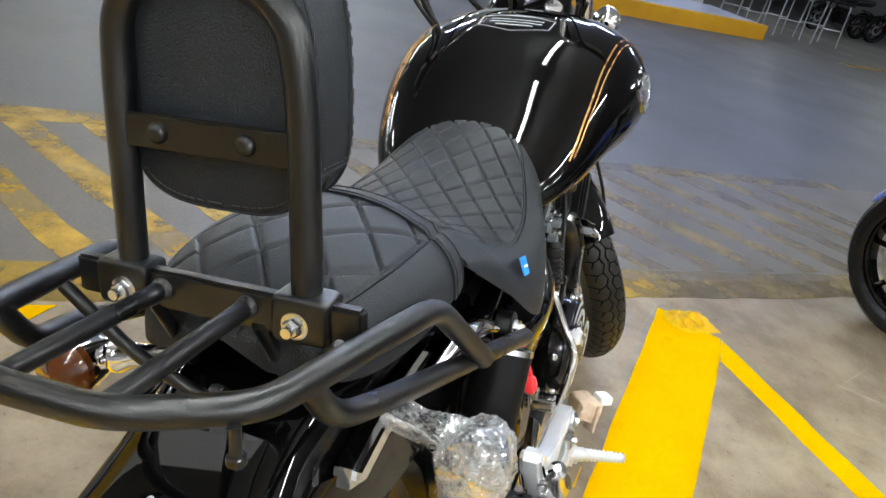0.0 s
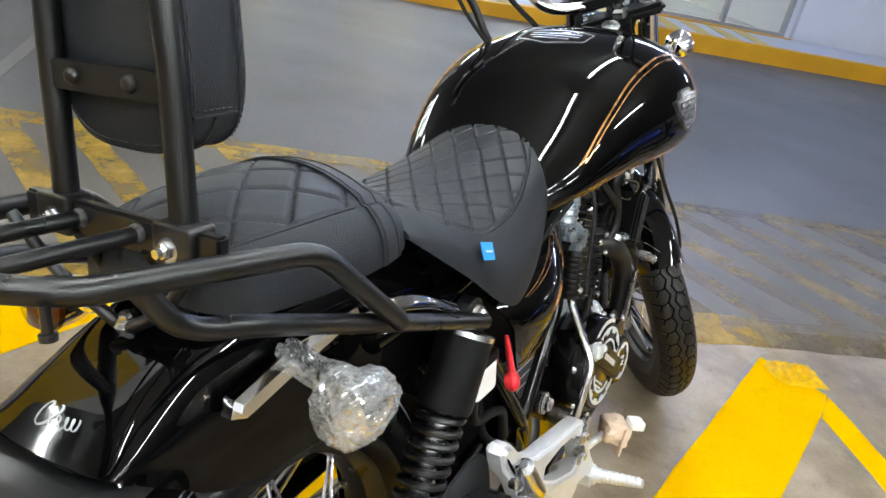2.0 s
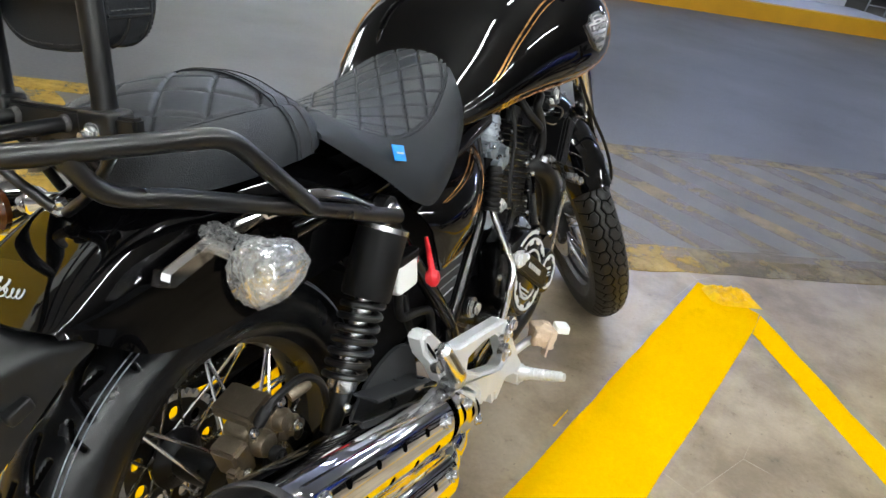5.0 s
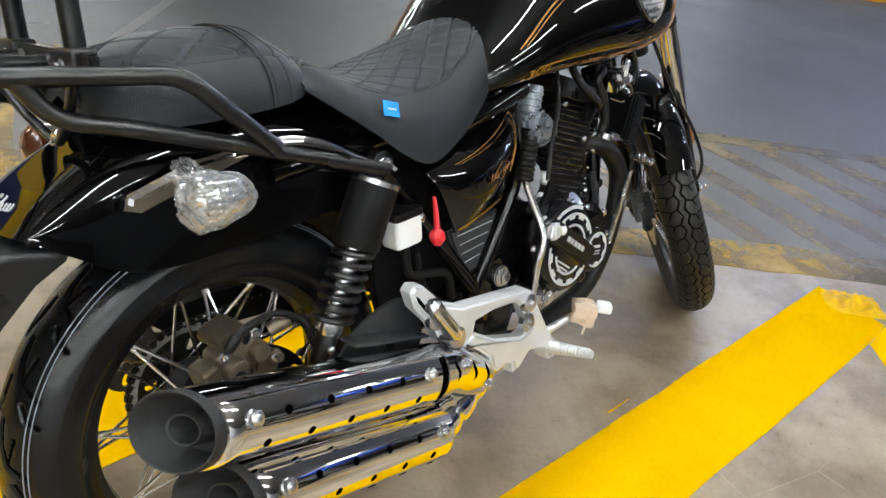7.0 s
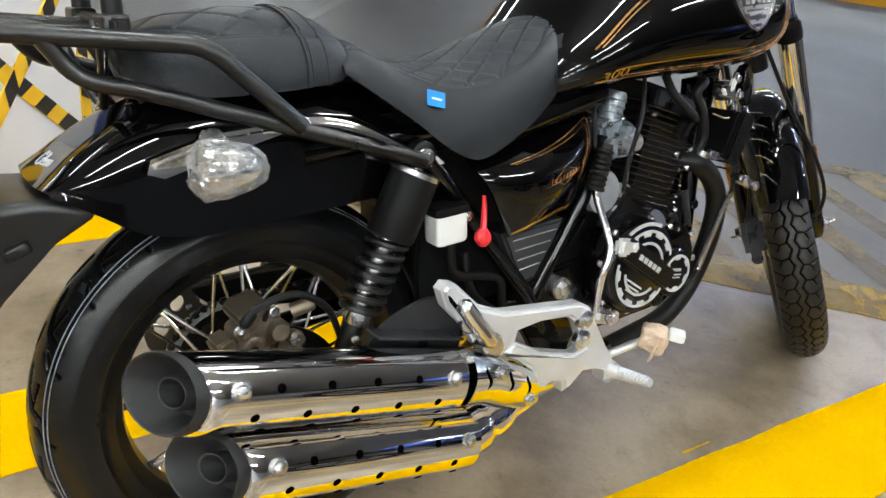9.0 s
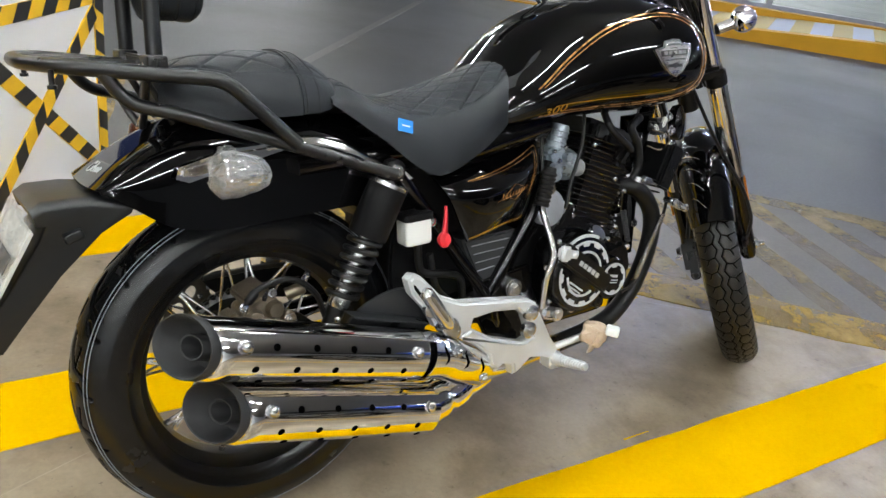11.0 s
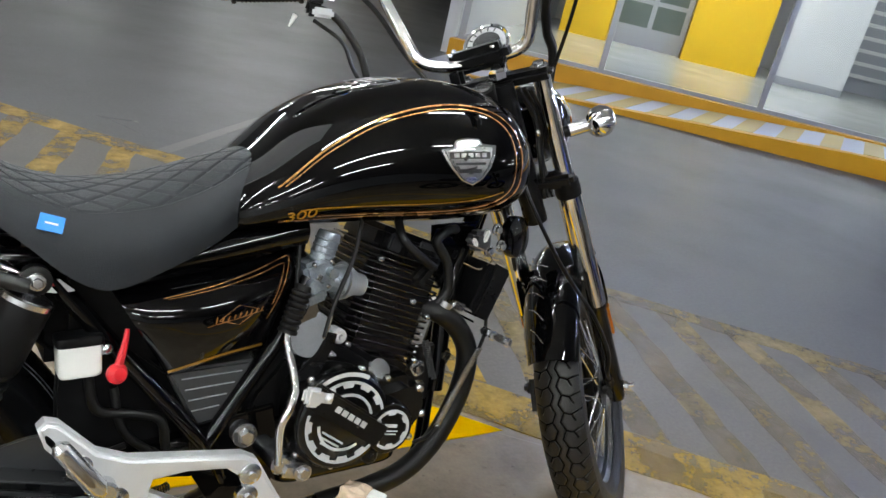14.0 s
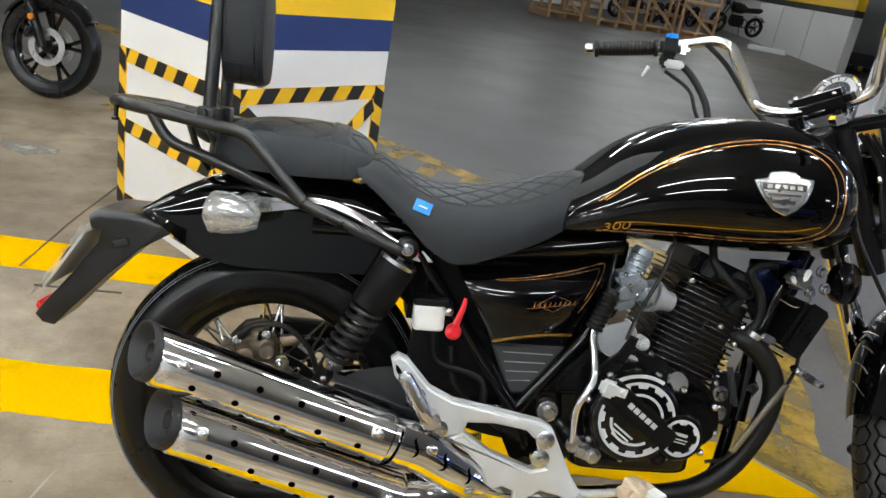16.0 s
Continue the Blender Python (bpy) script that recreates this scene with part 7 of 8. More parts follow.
part("horn", join(lathe([(0.0, 0), (0.03, 0.0), (0.044, 0.01), (0.046, 0.02), (0.044, 0.03), (0.02, 0.036), (0.0, 0.036)], (1.15, -0.03, 0.712), (0.35, -0.93, 0.1), 32)), PAINT, bike, "round black horn")
part("oil_hose", tube(curve_through([(0.985, -0.07, 0.735), (0.945, -0.10, 0.738), (0.92, -0.105, 0.718), (0.948, -0.105, 0.677), (0.957, -0.105, 0.622), (0.935, -0.10, 0.59)], 7), 0.0098, 14), HOSE, bike, "thick black oil hose")
part("hose_clamp", join(lathe([(0.0155, -0.006), (0.0155, 0.006)], (0.952, -0.112, 0.595), (0.4, -0.2, 1), 18), rbox((0.975, -0.12, 0.592), (0.034, 0.018, 0.016), 0.004, (0, 20, 0))), ZINC, bike)
part("ignition_coil", join(rbox((1.035, -0.085, 0.715), (0.045, 0.035, 0.04), 0.008), tube([(1.0, -0.09, 0.72), (1.03, -0.1, 0.705)], 0.005, 8)), BOX, bike)
part("connector", join(rbox((1.04, -0.10, 0.727), (0.011, 0.012, 0.026), 0.003, (0, 20, 0)), rbox((1.015, -0.10, 0.714), (0.009, 0.011, 0.018), 0.003, (0, -30, 0))), WHITE, bike)
part("wiring", tube(curve_through([(1.0, -0.10, 0.71), (1.03, -0.118, 0.70), (1.05, -0.115, 0.68), (1.03, -0.105, 0.66), (1.0, -0.09, 0.67)], 6), 0.0018, 6), BRONZE, bike)
for x, z in ((1.085, 0.735), (1.07, 0.69), (1.10, 0.70)):
    part("fixing_bolt", bolt((x, -0.075, z), (0.2, -1, 0), 0.009, 0.01), ZINC, bike)

# lines and badges on the tank
tank = next(o for o in bike.children if o.name == "fuel_tank")


def on_tank(pts, side=1, lift=0.0006):
    out = []
    for x, a in pts:
        p, q, r = tank_at(x, a * side), tank_at(x + 1e-3, a * side), tank_at(x, a * side + 0.3)
        n_ = (q - p).cross(r - p).normalized()
        if n_.dot(p - Vector((x, 0, 0.87))) < 0:
            n_ = -n_
        out.append((p + n_ * lift, n_))
    return out


LINE = [(0.568, 70), (0.612, 61.7), (0.657, 56.5), (0.715, 51), (0.786, 47), (0.849, 45.3), (0.903, 46.5), (0.948, 50.5), (0.985, 61), (1.003, 76), (1.006, 92), (0.996, 108), (0.962, 121), (0.90, 127), (0.80, 130), (0.70, 129), (0.62, 121), (0.572, 112)]
INNER = [(0.578, 72), (0.62, 64.5), (0.665, 59.5), (0.72, 54.5), (0.786, 50.8), (0.849, 49), (0.90, 50.2), (0.938, 54.5), (0.968, 64), (0.983, 78), (0.986, 92), (0.976, 106), (0.945, 117), (0.89, 122.5), (0.80, 125.5), (0.70, 124), (0.63, 117)]
for s in (1, -1):
    strip(on_tank(dense(LINE, 7), s), 0.0034, GOLD, tank, "gold_line", label="copper gold pinstripe")
    strip(on_tank(dense(INNER, 7), s), 0.002, GOLD, tank, "gold_line")
    strip(on_tank(dense([(0.60, 101), (0.70, 112), (0.80, 114), (0.90, 111), (0.965, 104)], 7), s), 0.0022, DULLGOLD, tank, "faded_gold_line")
    shield = [(0.82, 76.5), (0.842, 75.5), (0.848, 71.5), (0.870, 70.2), (0.893, 70.8), (0.90, 73.8), (0.929, 74.5), (0.927, 80), (0.918, 87), (0.903, 92), (0.884, 96.5), (0.86, 92.5), (0.84, 87), (0.826, 81)]
    cx_, ca_ = 0.874, 82.0
    v, f = [], []
    n_ = len(shield)
    for ring, (k, lift) in enumerate(((1.0, 0.0005), (1.0, 0.0035), (0.92, 0.0045), (0.90, 0.003), (0.45, 0.003))):
        v += [p for p, q in on_tank([(cx_ + (x - cx_) * k, ca_ + (a - ca_) * k) for x, a in shield], s, lift)]
    v.append(on_tank([(cx_, ca_)], s, 0.003)[0][0])
    for ring in range(4):
        f += [(ring * n_ + i, ring * n_ + (i + 1) % n_, (ring + 1) * n_ + (i + 1) % n_, (ring + 1) * n_ + i) for i in range(n_)]
    f += [(4 * n_ + i, 4 * n_ + (i + 1) % n_, 5 * n_) for i in range(n_)]
    bad = part("shield_badge", (v, f) if s < 0 else flip((v, f)), ZINC, tank, "silver shield badge")
    fv = [p for p, q in on_tank([(cx_ + (x - cx_) * 0.84, ca_ + (a - ca_) * 0.84) for x, a in shield], s, 0.0038)] + [on_tank([(cx_, ca_)], s, 0.0038)[0][0]]
    ff_ = [(i, (i + 1) % n_, n_) for i in range(n_)]
    part("badge_field", (fv, ff_) if s < 0 else flip((fv, ff_)), BADGE, bad, "dark field of the badge")
    strip(on_tank([(0.834 + 0.08 * k / 10, 80.2) for k in range(11)], s, 0.0044), 0.012, CHROME, bad, "badge_bar")
    for k in range(5):
        strip(on_tank([(0.842 + 0.0135 * k + 0.0095 * q / 3, 80.2) for q in range(4)], s, 0.0054), 0.0075, BADGE, bad, "badge_block")
    for a, x0, x1, w in ((84.6, 0.845, 0.905, 0.004), (88.0, 0.852, 0.897, 0.007), (74.5, 0.852, 0.893, 0.005), (91.5, 0.865, 0.888, 0.006)):
        strip(on_tank([(x0 + (x1 - x0) * k / 8, a) for k in range(9)], s, 0.0044), w, ZINC, bad, "badge_bar")


def lettering(text, size, origin, along, upward, mat, parent, name):
    """Flat letters set on a surface."""
    cu = bpy.data.curves.new(name, "FONT")
    cu.body, cu.size, cu.extrude, cu.align_x, cu.align_y, cu.shear = text, size, 0.0006, "CENTER", "CENTER", 0.2
    tmp = new(name + "_text", cu)
    me = bpy.data.meshes.new_from_object(tmp.evaluated_get(bpy.context.evaluated_depsgraph_get()))
    bpy.data.objects.remove(tmp)
    me.materials.clear()
    me.materials.append(mat)
    ob = new(name, me)
    ob.parent = parent
    x = Vector(along).normalized()
    z = x.cross(Vector(upward)).normalized()
    y = z.cross(x)
    m = Matrix((x * 1.35, y, z)).transposed().to_4x4()
    m.translation = Vector(origin)
    ob.matrix_local = m
    return ob


pc = on_tank([(0.602, 108)])[0]
lettering("300", 0.026, pc[0] + pc[1] * 0.001, tank_at(0.635, 110) - tank_at(0.57, 107), tank_at(0.602, 100) - tank_at(0.602, 112), DULLGOLD, tank, "lettering")
# small emblem on top, plain shapes
em = [(0.80 + dx, da) for dx, da in ((-0.042, 0), (-0.02, -13), (0.025, -13), (0.04, 0), (0.025, 13), (-0.02, 13), (-0.042, 0))]
for a, b in zip(em, em[1:]):
    strip(on_tank([(a[0] + (b[0] - a[0]) * k / 5, a[1] + (b[1] - a[1]) * k / 5) for k in range(6)], 1), 0.0018, STEEL, tank, "emblem_line")
for dx, w in ((-0.016, 6), (-0.002, 9), (0.012, 9), (0.034, 7)):
    strip(on_tank([(0.80 + dx, -w + 2 * w * k / 8) for k in range(9)], 1), 0.004 if dx < 0.03 else 0.003, STEEL, tank, "emblem_bar")

# ---------------------------------------------------------------- fork, front mudguard and handlebar, turned to the left
def ff(L, f, y):
    """A place on the fork: along the legs from the axle, ahead of them, to the left."""
    return AXLE + AX * L + FX * f + Vector((0, y, 0))


def fpart(name, geo, mat, parent=None, label="", smooth=True):
    return part(name, steered(geo), mat, parent or bike, label, smooth)


for s in (-1, 1):
    leg = fpart("fork_leg", lathe([(0.0, -0.035), (0.019, -0.035), (0.023, -0.02), (0.0235, 0.03), (0.0235, 0.235), (0.0255, 0.24), (0.0255, 0.25)], ff(0, 0, s * 0.079), AX, 24), PAINT, None, "black fork leg with chrome slider")
    fpart("slider", lathe([(0.0265, 0.25), (0.0265, 0.54), (0.0, 0.54)], ff(0, 0, s * 0.079), AX, 28), CHROME, leg, "chrome fork slider")
    fpart("dust_seal", lathe([(0.028, 0.535), (0.029, 0.547), (0.028, 0.57), (0.021, 0.575)], ff(0, 0, s * 0.079), AX, 28), PLASTIC, leg)
    fpart("stanchion", lathe([(0.0195, 0.56), (0.0195, 0.826), (0.017, 0.829), (0.0, 0.829)], ff(0, 0, s * 0.079), AX, 24), CHROME, leg, "chrome fork tube")
    fpart("axle_screw", join(bolt(ff(0.0, 0, s * 0.104), (0, s, 0), 0.01, 0.01), tube([ff(0, 0, s * 0.10), ff(0, 0, s * 0.128)], 0.006, 10)), ZINC, leg, "bright axle end")
    fpart("reflector", rbox(tuple(ff(0.19, 0.016, s * 0.105)), (0.022, 0.006, 0.08), 0.003, (0, -27, 0)), AMBER, leg, "amber side reflector")
    ind = fpart("front_indicator", join(tube([ff(0.67, 0.03, s * 0.105), ff(0.67, 0.045, s * 0.152)], 0.0145, 16),
                lathe([(0.0, -0.035), (0.018, -0.03), (0.03, -0.016), (0.033, 0.0), (0.031, 0.016), (0.0, 0.024)], ff(0.67, 0.05, s * 0.172), FX, 28)), CHROME, None, "chrome ball front indicator")
    fpart("indicator_stem", tube([ff(0.67, 0.02, s * 0.075), ff(0.67, 0.031, s * 0.107)], 0.0125, 14), PLASTIC, ind)
    fpart("lens", lathe([(0.028, 0.016), (0.024, 0.024), (0.0, 0.03)], ff(0.67, 0.05, s * 0.172), FX, 24), AMBER, ind)
yoke = fpart("top_yoke", join(rbox(tuple(ff(0.818, -0.008, 0)), (0.05, 0.215, 0.026), 0.01, (0, -27, 0)), rbox(tuple(ff(0.58, -0.01, 0)), (0.052, 0.20, 0.03), 0.009, (0, -27, 0)), tube([ff(0.5, -0.03, 0), ff(0.82, -0.03, 0)], 0.026, 18)), ENGINE, None, "black fork yokes")
for s in (-1, 1):
    fpart("yoke_bolt", bolt(ff(0.831, 0, s * 0.079), AX, 0.013, 0.01), ZINC, yoke, "bright bolt")
    fpart("pinch_bolt", domed(ff(0.58, 0.02, s * 0.06), FX, 0.008, 0.008), ZINC, yoke)
fpart("yoke_nut", join(lathe([(0.02, 0.0), (0.02, 0.014), (0.014, 0.02), (0, 0.02)], ff(0.832, -0.03, 0), AX, 6)), CHROME, yoke)
fpart("ignition_lock", lathe([(0.0, -0.05), (0.021, -0.05), (0.023, -0.02), (0.023, 0.004), (0.016, 0.008), (0.0, 0.008)], ff(0.82, -0.055, 0.03), AX - FX * 0.3, 24), PLASTIC, yoke, "black ignition lock")
fpart("lock_ring", lathe([(0.017, 0.004), (0.019, 0.009), (0.011, 0.01)], ff(0.82, -0.055, 0.03), AX - FX * 0.3, 24), ZINC, yoke)
# cable bundle beside the right leg
for q in range(3):
    fpart("wiring", tube(curve_through([ff(0.80, -0.02 - 0.012 * q, -0.03 - 0.015 * q), ff(0.72, 0.0, -0.045 - 0.01 * q), ff(0.64, -0.02 + 0.014 * q, -0.04), ff(0.55, -0.03, -0.03 - 0.01 * q)], 6), 0.0055 - 0.0008 * q, 8), HOSE, yoke)
fpart("hose_guide", domed(ff(0.70, -0.03, -0.05), (0, -1, 0), 0.009, 0.006), ZINC, yoke)


def mud(i, j, h):
    a = radians(28 + 131 * i / 36)
    t = j / 16 * 2 - 1
    w = 0.068 - 0.012 * abs(i / 36 * 2 - 1) ** 3
    r = 0.378 - 0.05 * abs(t) ** 3 + h
    return Vector((AXLE.x + r * math.cos(a), AXLE.y + t * w, AXLE.z + r * math.sin(a)))


fm = part("front_mudguard", flip(shell(lambda i, j, h: TURNED @ mud(i, j, h), 37, 17, 0.003)), PAINT, bike, "glossy black front mudguard")
for s in (-1, 1):
    for i_ in (14, 18, 26):
        fpart("mudguard_bolt", domed(mud(i_, 16 if s > 0 else 0, 0) + Vector((0, s * 0.002, 0.01)), (0, s, 0.2), 0.006, 0.005), ZINC, fm)
    fpart("mudguard_stay", rbox(tuple(ff(0.30, -0.03, s * 0.078)), (0.03, 0.012, 0.12), 0.004, (0, -10, 0)), PAINT, fm)
for i_ in range(5):
    fpart("film_edge", tube([mud(24 + 2.2 * i_ + k * 0.4, 13 - 1.1 * k + 0.4 * math.sin(k + i_), 0.001) for k in range(5)], 0.0012, 5), CLING, fm)
part("brake_disc", toothed(0.13, 0.003, 24, 0.055, 0.06, 0.08), DISC, front, "steel front brake disc")
fpart("front_caliper", join(rbox(tuple(AXLE + Vector((-0.125, 0.075, 0.02))), (0.06, 0.05, 0.10), 0.012, (0, 10, 0)), bolt(AXLE + Vector((-0.13, 0.105, 0.04)), (0, 1, 0), 0.01, 0.01), bolt(AXLE + Vector((-0.135, 0.075, -0.035)), (-1, 0, 0), 0.01, 0.012)), ENGINE, None, "black front brake caliper")
fpart("speed_sensor", join(rbox(tuple(AXLE + Vector((0.0, -0.07, 0.0))), (0.05, 0.03, 0.05), 0.01), tube([AXLE + Vector((-0.01, -0.075, 0)), AXLE + Vector((-0.05, -0.075, 0.03))], 0.01, 10)), ENGINE, None, "black speedometer drive")
head_lamp = fpart("headlight", lathe([(0.0, -0.10), (0.05, -0.095), (0.075, -0.06), (0.088, 0.0), (0.092, 0.02), (0.088, 0.03), (0.06, 0.04), (0.0, 0.045)], ff(0.66, 0.15, 0), FX - AX * 0.35, 40), PAINT, None, "black round headlight shell")
fpart("headlight_rim", lathe([(0.088, 0.028), (0.094, 0.03), (0.094, 0.038), (0.088, 0.042)], ff(0.66, 0.15, 0), FX - AX * 0.35, 40, closed=True), CHROME, head_lamp, "chrome headlight rim")
fpart("head_cover", rbox(tuple(ff(0.70, 0.02, 0.0)), (0.045, 0.06, 0.11), 0.015, (0, -27, 0), 3), PAINT, yoke, "black cover behind the headlight")
# gauge
GC, GN = ff(0.872, 0.108, 0.04), (AX * 0.82 - FX * 0.57).normalized()
gg = fpart("speedometer", lathe([(0.0, -0.05), (0.03, -0.048), (0.046, -0.03), (0.051, -0.008), (0.053, 0.0), (0.053, 0.006), (0.05, 0.009), (0.046, 0.006), (0.046, 0.002), (0.0, 0.002)], GC, GN, 44), CHROME, None, "chrome round speedometer")
fpart("dial", lathe([(0.0, 0.0035), (0.045, 0.0035), (0.045, 0.001)], GC, GN, 40), BOX, gg, "dark dial with pale ring")
fpart("dial_ring", lathe([(0.032, 0.0042), (0.044, 0.0042), (0.044, 0.0036)], GC, GN, 40, caps=False), EMBLEM, gg)
gm = basis(GC, GN)
for k in range(11):
    a = radians(-30 + 24 * k)
    fpart("dial_mark", moved(rbox((0.038 * math.cos(a), 0.038 * math.sin(a), 0.0048), (0.009, 0.003, 0.0006), 0, (0, 0, math.degrees(a))), gm), TAPEBLACK, gg, "", False)
fpart("gauge_lens", lathe([(0.0, 0.008), (0.046, 0.0065)], GC, GN, 40), GLASS, gg, "clear gauge lens")

# handlebar: the left half and the right half, in their own places
LEFT = [(1.02, 0.06, 1.048), (0.965, 0.10, 1.048), (0.945, 0.255, 1.195), (0.912, 0.275, 1.205), (0.792, 0.318, 1.172), (0.643, 0.358, 1.149)]
RIGHT = [TURNED @ ff(*q) for q in ((0.866, 0.004, -0.01), (0.872, 0.016, -0.064), (0.99, 0.03, -0.108), (1.08, 0.04, -0.165), (1.06, -0.04, -0.235), (1.01, -0.165, -0.31))]
hb = part("handlebar", tube(fillet([Vector(p) for p in reversed(LEFT[:5])] + RIGHT[:5], 0.05, 7), 0.0125, 18), CHROME, bike, "chrome pulled-back handlebar")
fpart("bar_clamp", join(rbox(tuple(ff(0.874, -0.004, 0.04)), (0.05, 0.148, 0.048), 0.016, (0, -27, -11), 4)), ENGINE, hb, "long black handlebar clamp")
for dy in (0.09, 0.0):
    fpart("riser", rbox(tuple(ff(0.842, -0.006, dy)), (0.04, 0.03, 0.05), 0.009, (0, -27, 0)), ENGINE, hb)
    for f_ in (-0.012, 0.022):
        fpart("clamp_bolt", domed(ff(0.894, f_ - 0.008, dy), AX, 0.006, 0.005), ZINC, hb, "bright bolt")
for half, lab in ((LEFT, "left"), (RIGHT, "right")):
    a, b = Vector(half[4]), Vector(half[5])
    d = (b - a).normalized()
    Lg = (b - a).length
    gp = part("grip", lathe([(0.0155, 0.0), (0.021, 0.001), (0.021, 0.008), (0.0165, 0.011), (0.0172, Lg * 0.5), (0.016, Lg - 0.016), (0.02, Lg - 0.014), (0.02, Lg - 0.006), (0.012, Lg - 0.004)], a, d, 24), HOSE, hb, "black rubber grip")
    for k in range(14):
        part("grip_ring", lathe([(0.0172, 0), (0.0181, 0.001), (0.0181, 0.003), (0.0172, 0.004)], a + d * (0.016 + 0.0085 * k), d, 20), HOSE, gp)
    part("bar_end", lathe([(0.012, -0.002), (0.0135, 0.002), (0.0135, 0.014), (0.01, 0.018), (0.0, 0.018)], b, d, 20), CHROME, gp, "chrome bar end")
    c = a - d * 0.028
    sw = part("switch_box", join(rbox(tuple(c), (0.05, 0.05, 0.042), 0.01, (0, 0, math.degrees(math.atan2(d.y, d.x)))), rbox(tuple(c + Vector((0, 0, -0.034))), (0.036, 0.03, 0.03), 0.006, (0, 0, math.degrees(math.atan2(d.y, d.x))))), PLASTIC, hb, "black handlebar switch box")
    part("switch_button", rbox(tuple(c + Vector((0.01, -0.022, -0.04))), (0.046, 0.018, 0.02), 0.005, (0, 0, math.degrees(math.atan2(d.y, d.x)))), EMBLEM, sw, "pale grey switch buttons")
    part("sticker", rbox(tuple(c + Vector((-0.002, -0.006, 0.026))), (0.026, 0.022, 0.012), 0.003, (0, 0, 20)), BLUE, sw, "pale blue label")
    out = Vector((math.cos(radians(42)), math.sin(radians(42)), 0))
    part("hand_lever", tube(curve_through([c + out * 0.03, c + out * 0.055 + d * 0.02, c + out * 0.06 + d * 0.10, c + out * 0.05 + d * 0.17], 6), [0.007] * 19, 10, flat=0.6), ALLOY, hb, "alloy hand lever")
    part("lever_clamp", rbox(tuple(a - d * 0.06), (0.03, 0.034, 0.034), 0.008, (0, 0, math.degrees(math.atan2(d.y, d.x)))), ZINC, hb)
c = Vector((0.80, 0.315, 1.15))
part("cable", tube(curve_through([c, (0.86, 0.29, 1.13), (0.90, 0.24, 1.06), (0.915, 0.20, 0.98), (0.95, 0.14, 0.90)], 8), 0.0085, 10), HOSE, bike, "black handlebar cable")
part("cable", tube(curve_through([c + Vector((0.02, 0, -0.03)), (0.87, 0.27, 1.08), (0.885, 0.23, 1.02), (0.93, 0.17, 0.93)], 8), 0.0045, 8), HOSE, bike, "thin black handlebar cable")
part("cable", tube(curve_through([(0.885, 0.28, 1.20), (0.94, 0.25, 1.15), (0.99, 0.20, 1.07), (1.05, 0.12, 0.98), (1.10, 0.05, 0.90)], 8), 0.006, 8), HOSE, bike, "black handlebar cable")
part("switch_tip", tube([(0.778, 0.318, 1.125), (0.765, 0.318, 1.10)], [0.006, 0.002], 8), WHITE, bike)
for dx, r in ((0.0, 0.0095), (0.024, 0.008)):
    fpart("cable", tube(curve_through([ff(1.05, 0.01 + dx, -0.165), ff(0.95, 0.04 + dx, -0.118), ff(0.88, 0.062 + dx, -0.10), ff(0.83, 0.075 + dx, -0.10), ff(0.76, 0.08 + dx, -0.075), ff(0.68, 0.08 + dx, -0.04)], 8), r, 10), HOSE, None, "black handlebar cable")
fpart("cable", tube(curve_through([ff(1.06, -0.04, -0.24), ff(0.99, 0.03, -0.205), ff(0.88, 0.06, -0.145), ff(0.78, 0.07, -0.085), ff(0.70, 0.06, -0.05)], 8), 0.0042, 8), HOSE, None, "thin black handlebar cable")
part("speed_cable", tube(curve_through([(1.13, -0.07, 0.86), (1.15, -0.10, 0.79), (1.24, -0.12, 0.66), (1.34, -0.135, 0.55), (1.40, -0.14, 0.46), (1.43, -0.12, 0.40), TURNED @ (AXLE + Vector((-0.02, -0.075, 0.02)))], 8), 0.0045, 8), HOSE, bike, "thin black speedometer cable")
part("brake_line", tube(curve_through([(1.15, 0.03, 0.83), (1.20, 0.02, 0.70), (1.27, 0.05, 0.58), (1.33, 0.02, 0.46), TURNED @ (AXLE + Vector((-0.13, 0.08, 0.06)))], 8), 0.0055, 8), HOSE, bike, "black front brake hose")

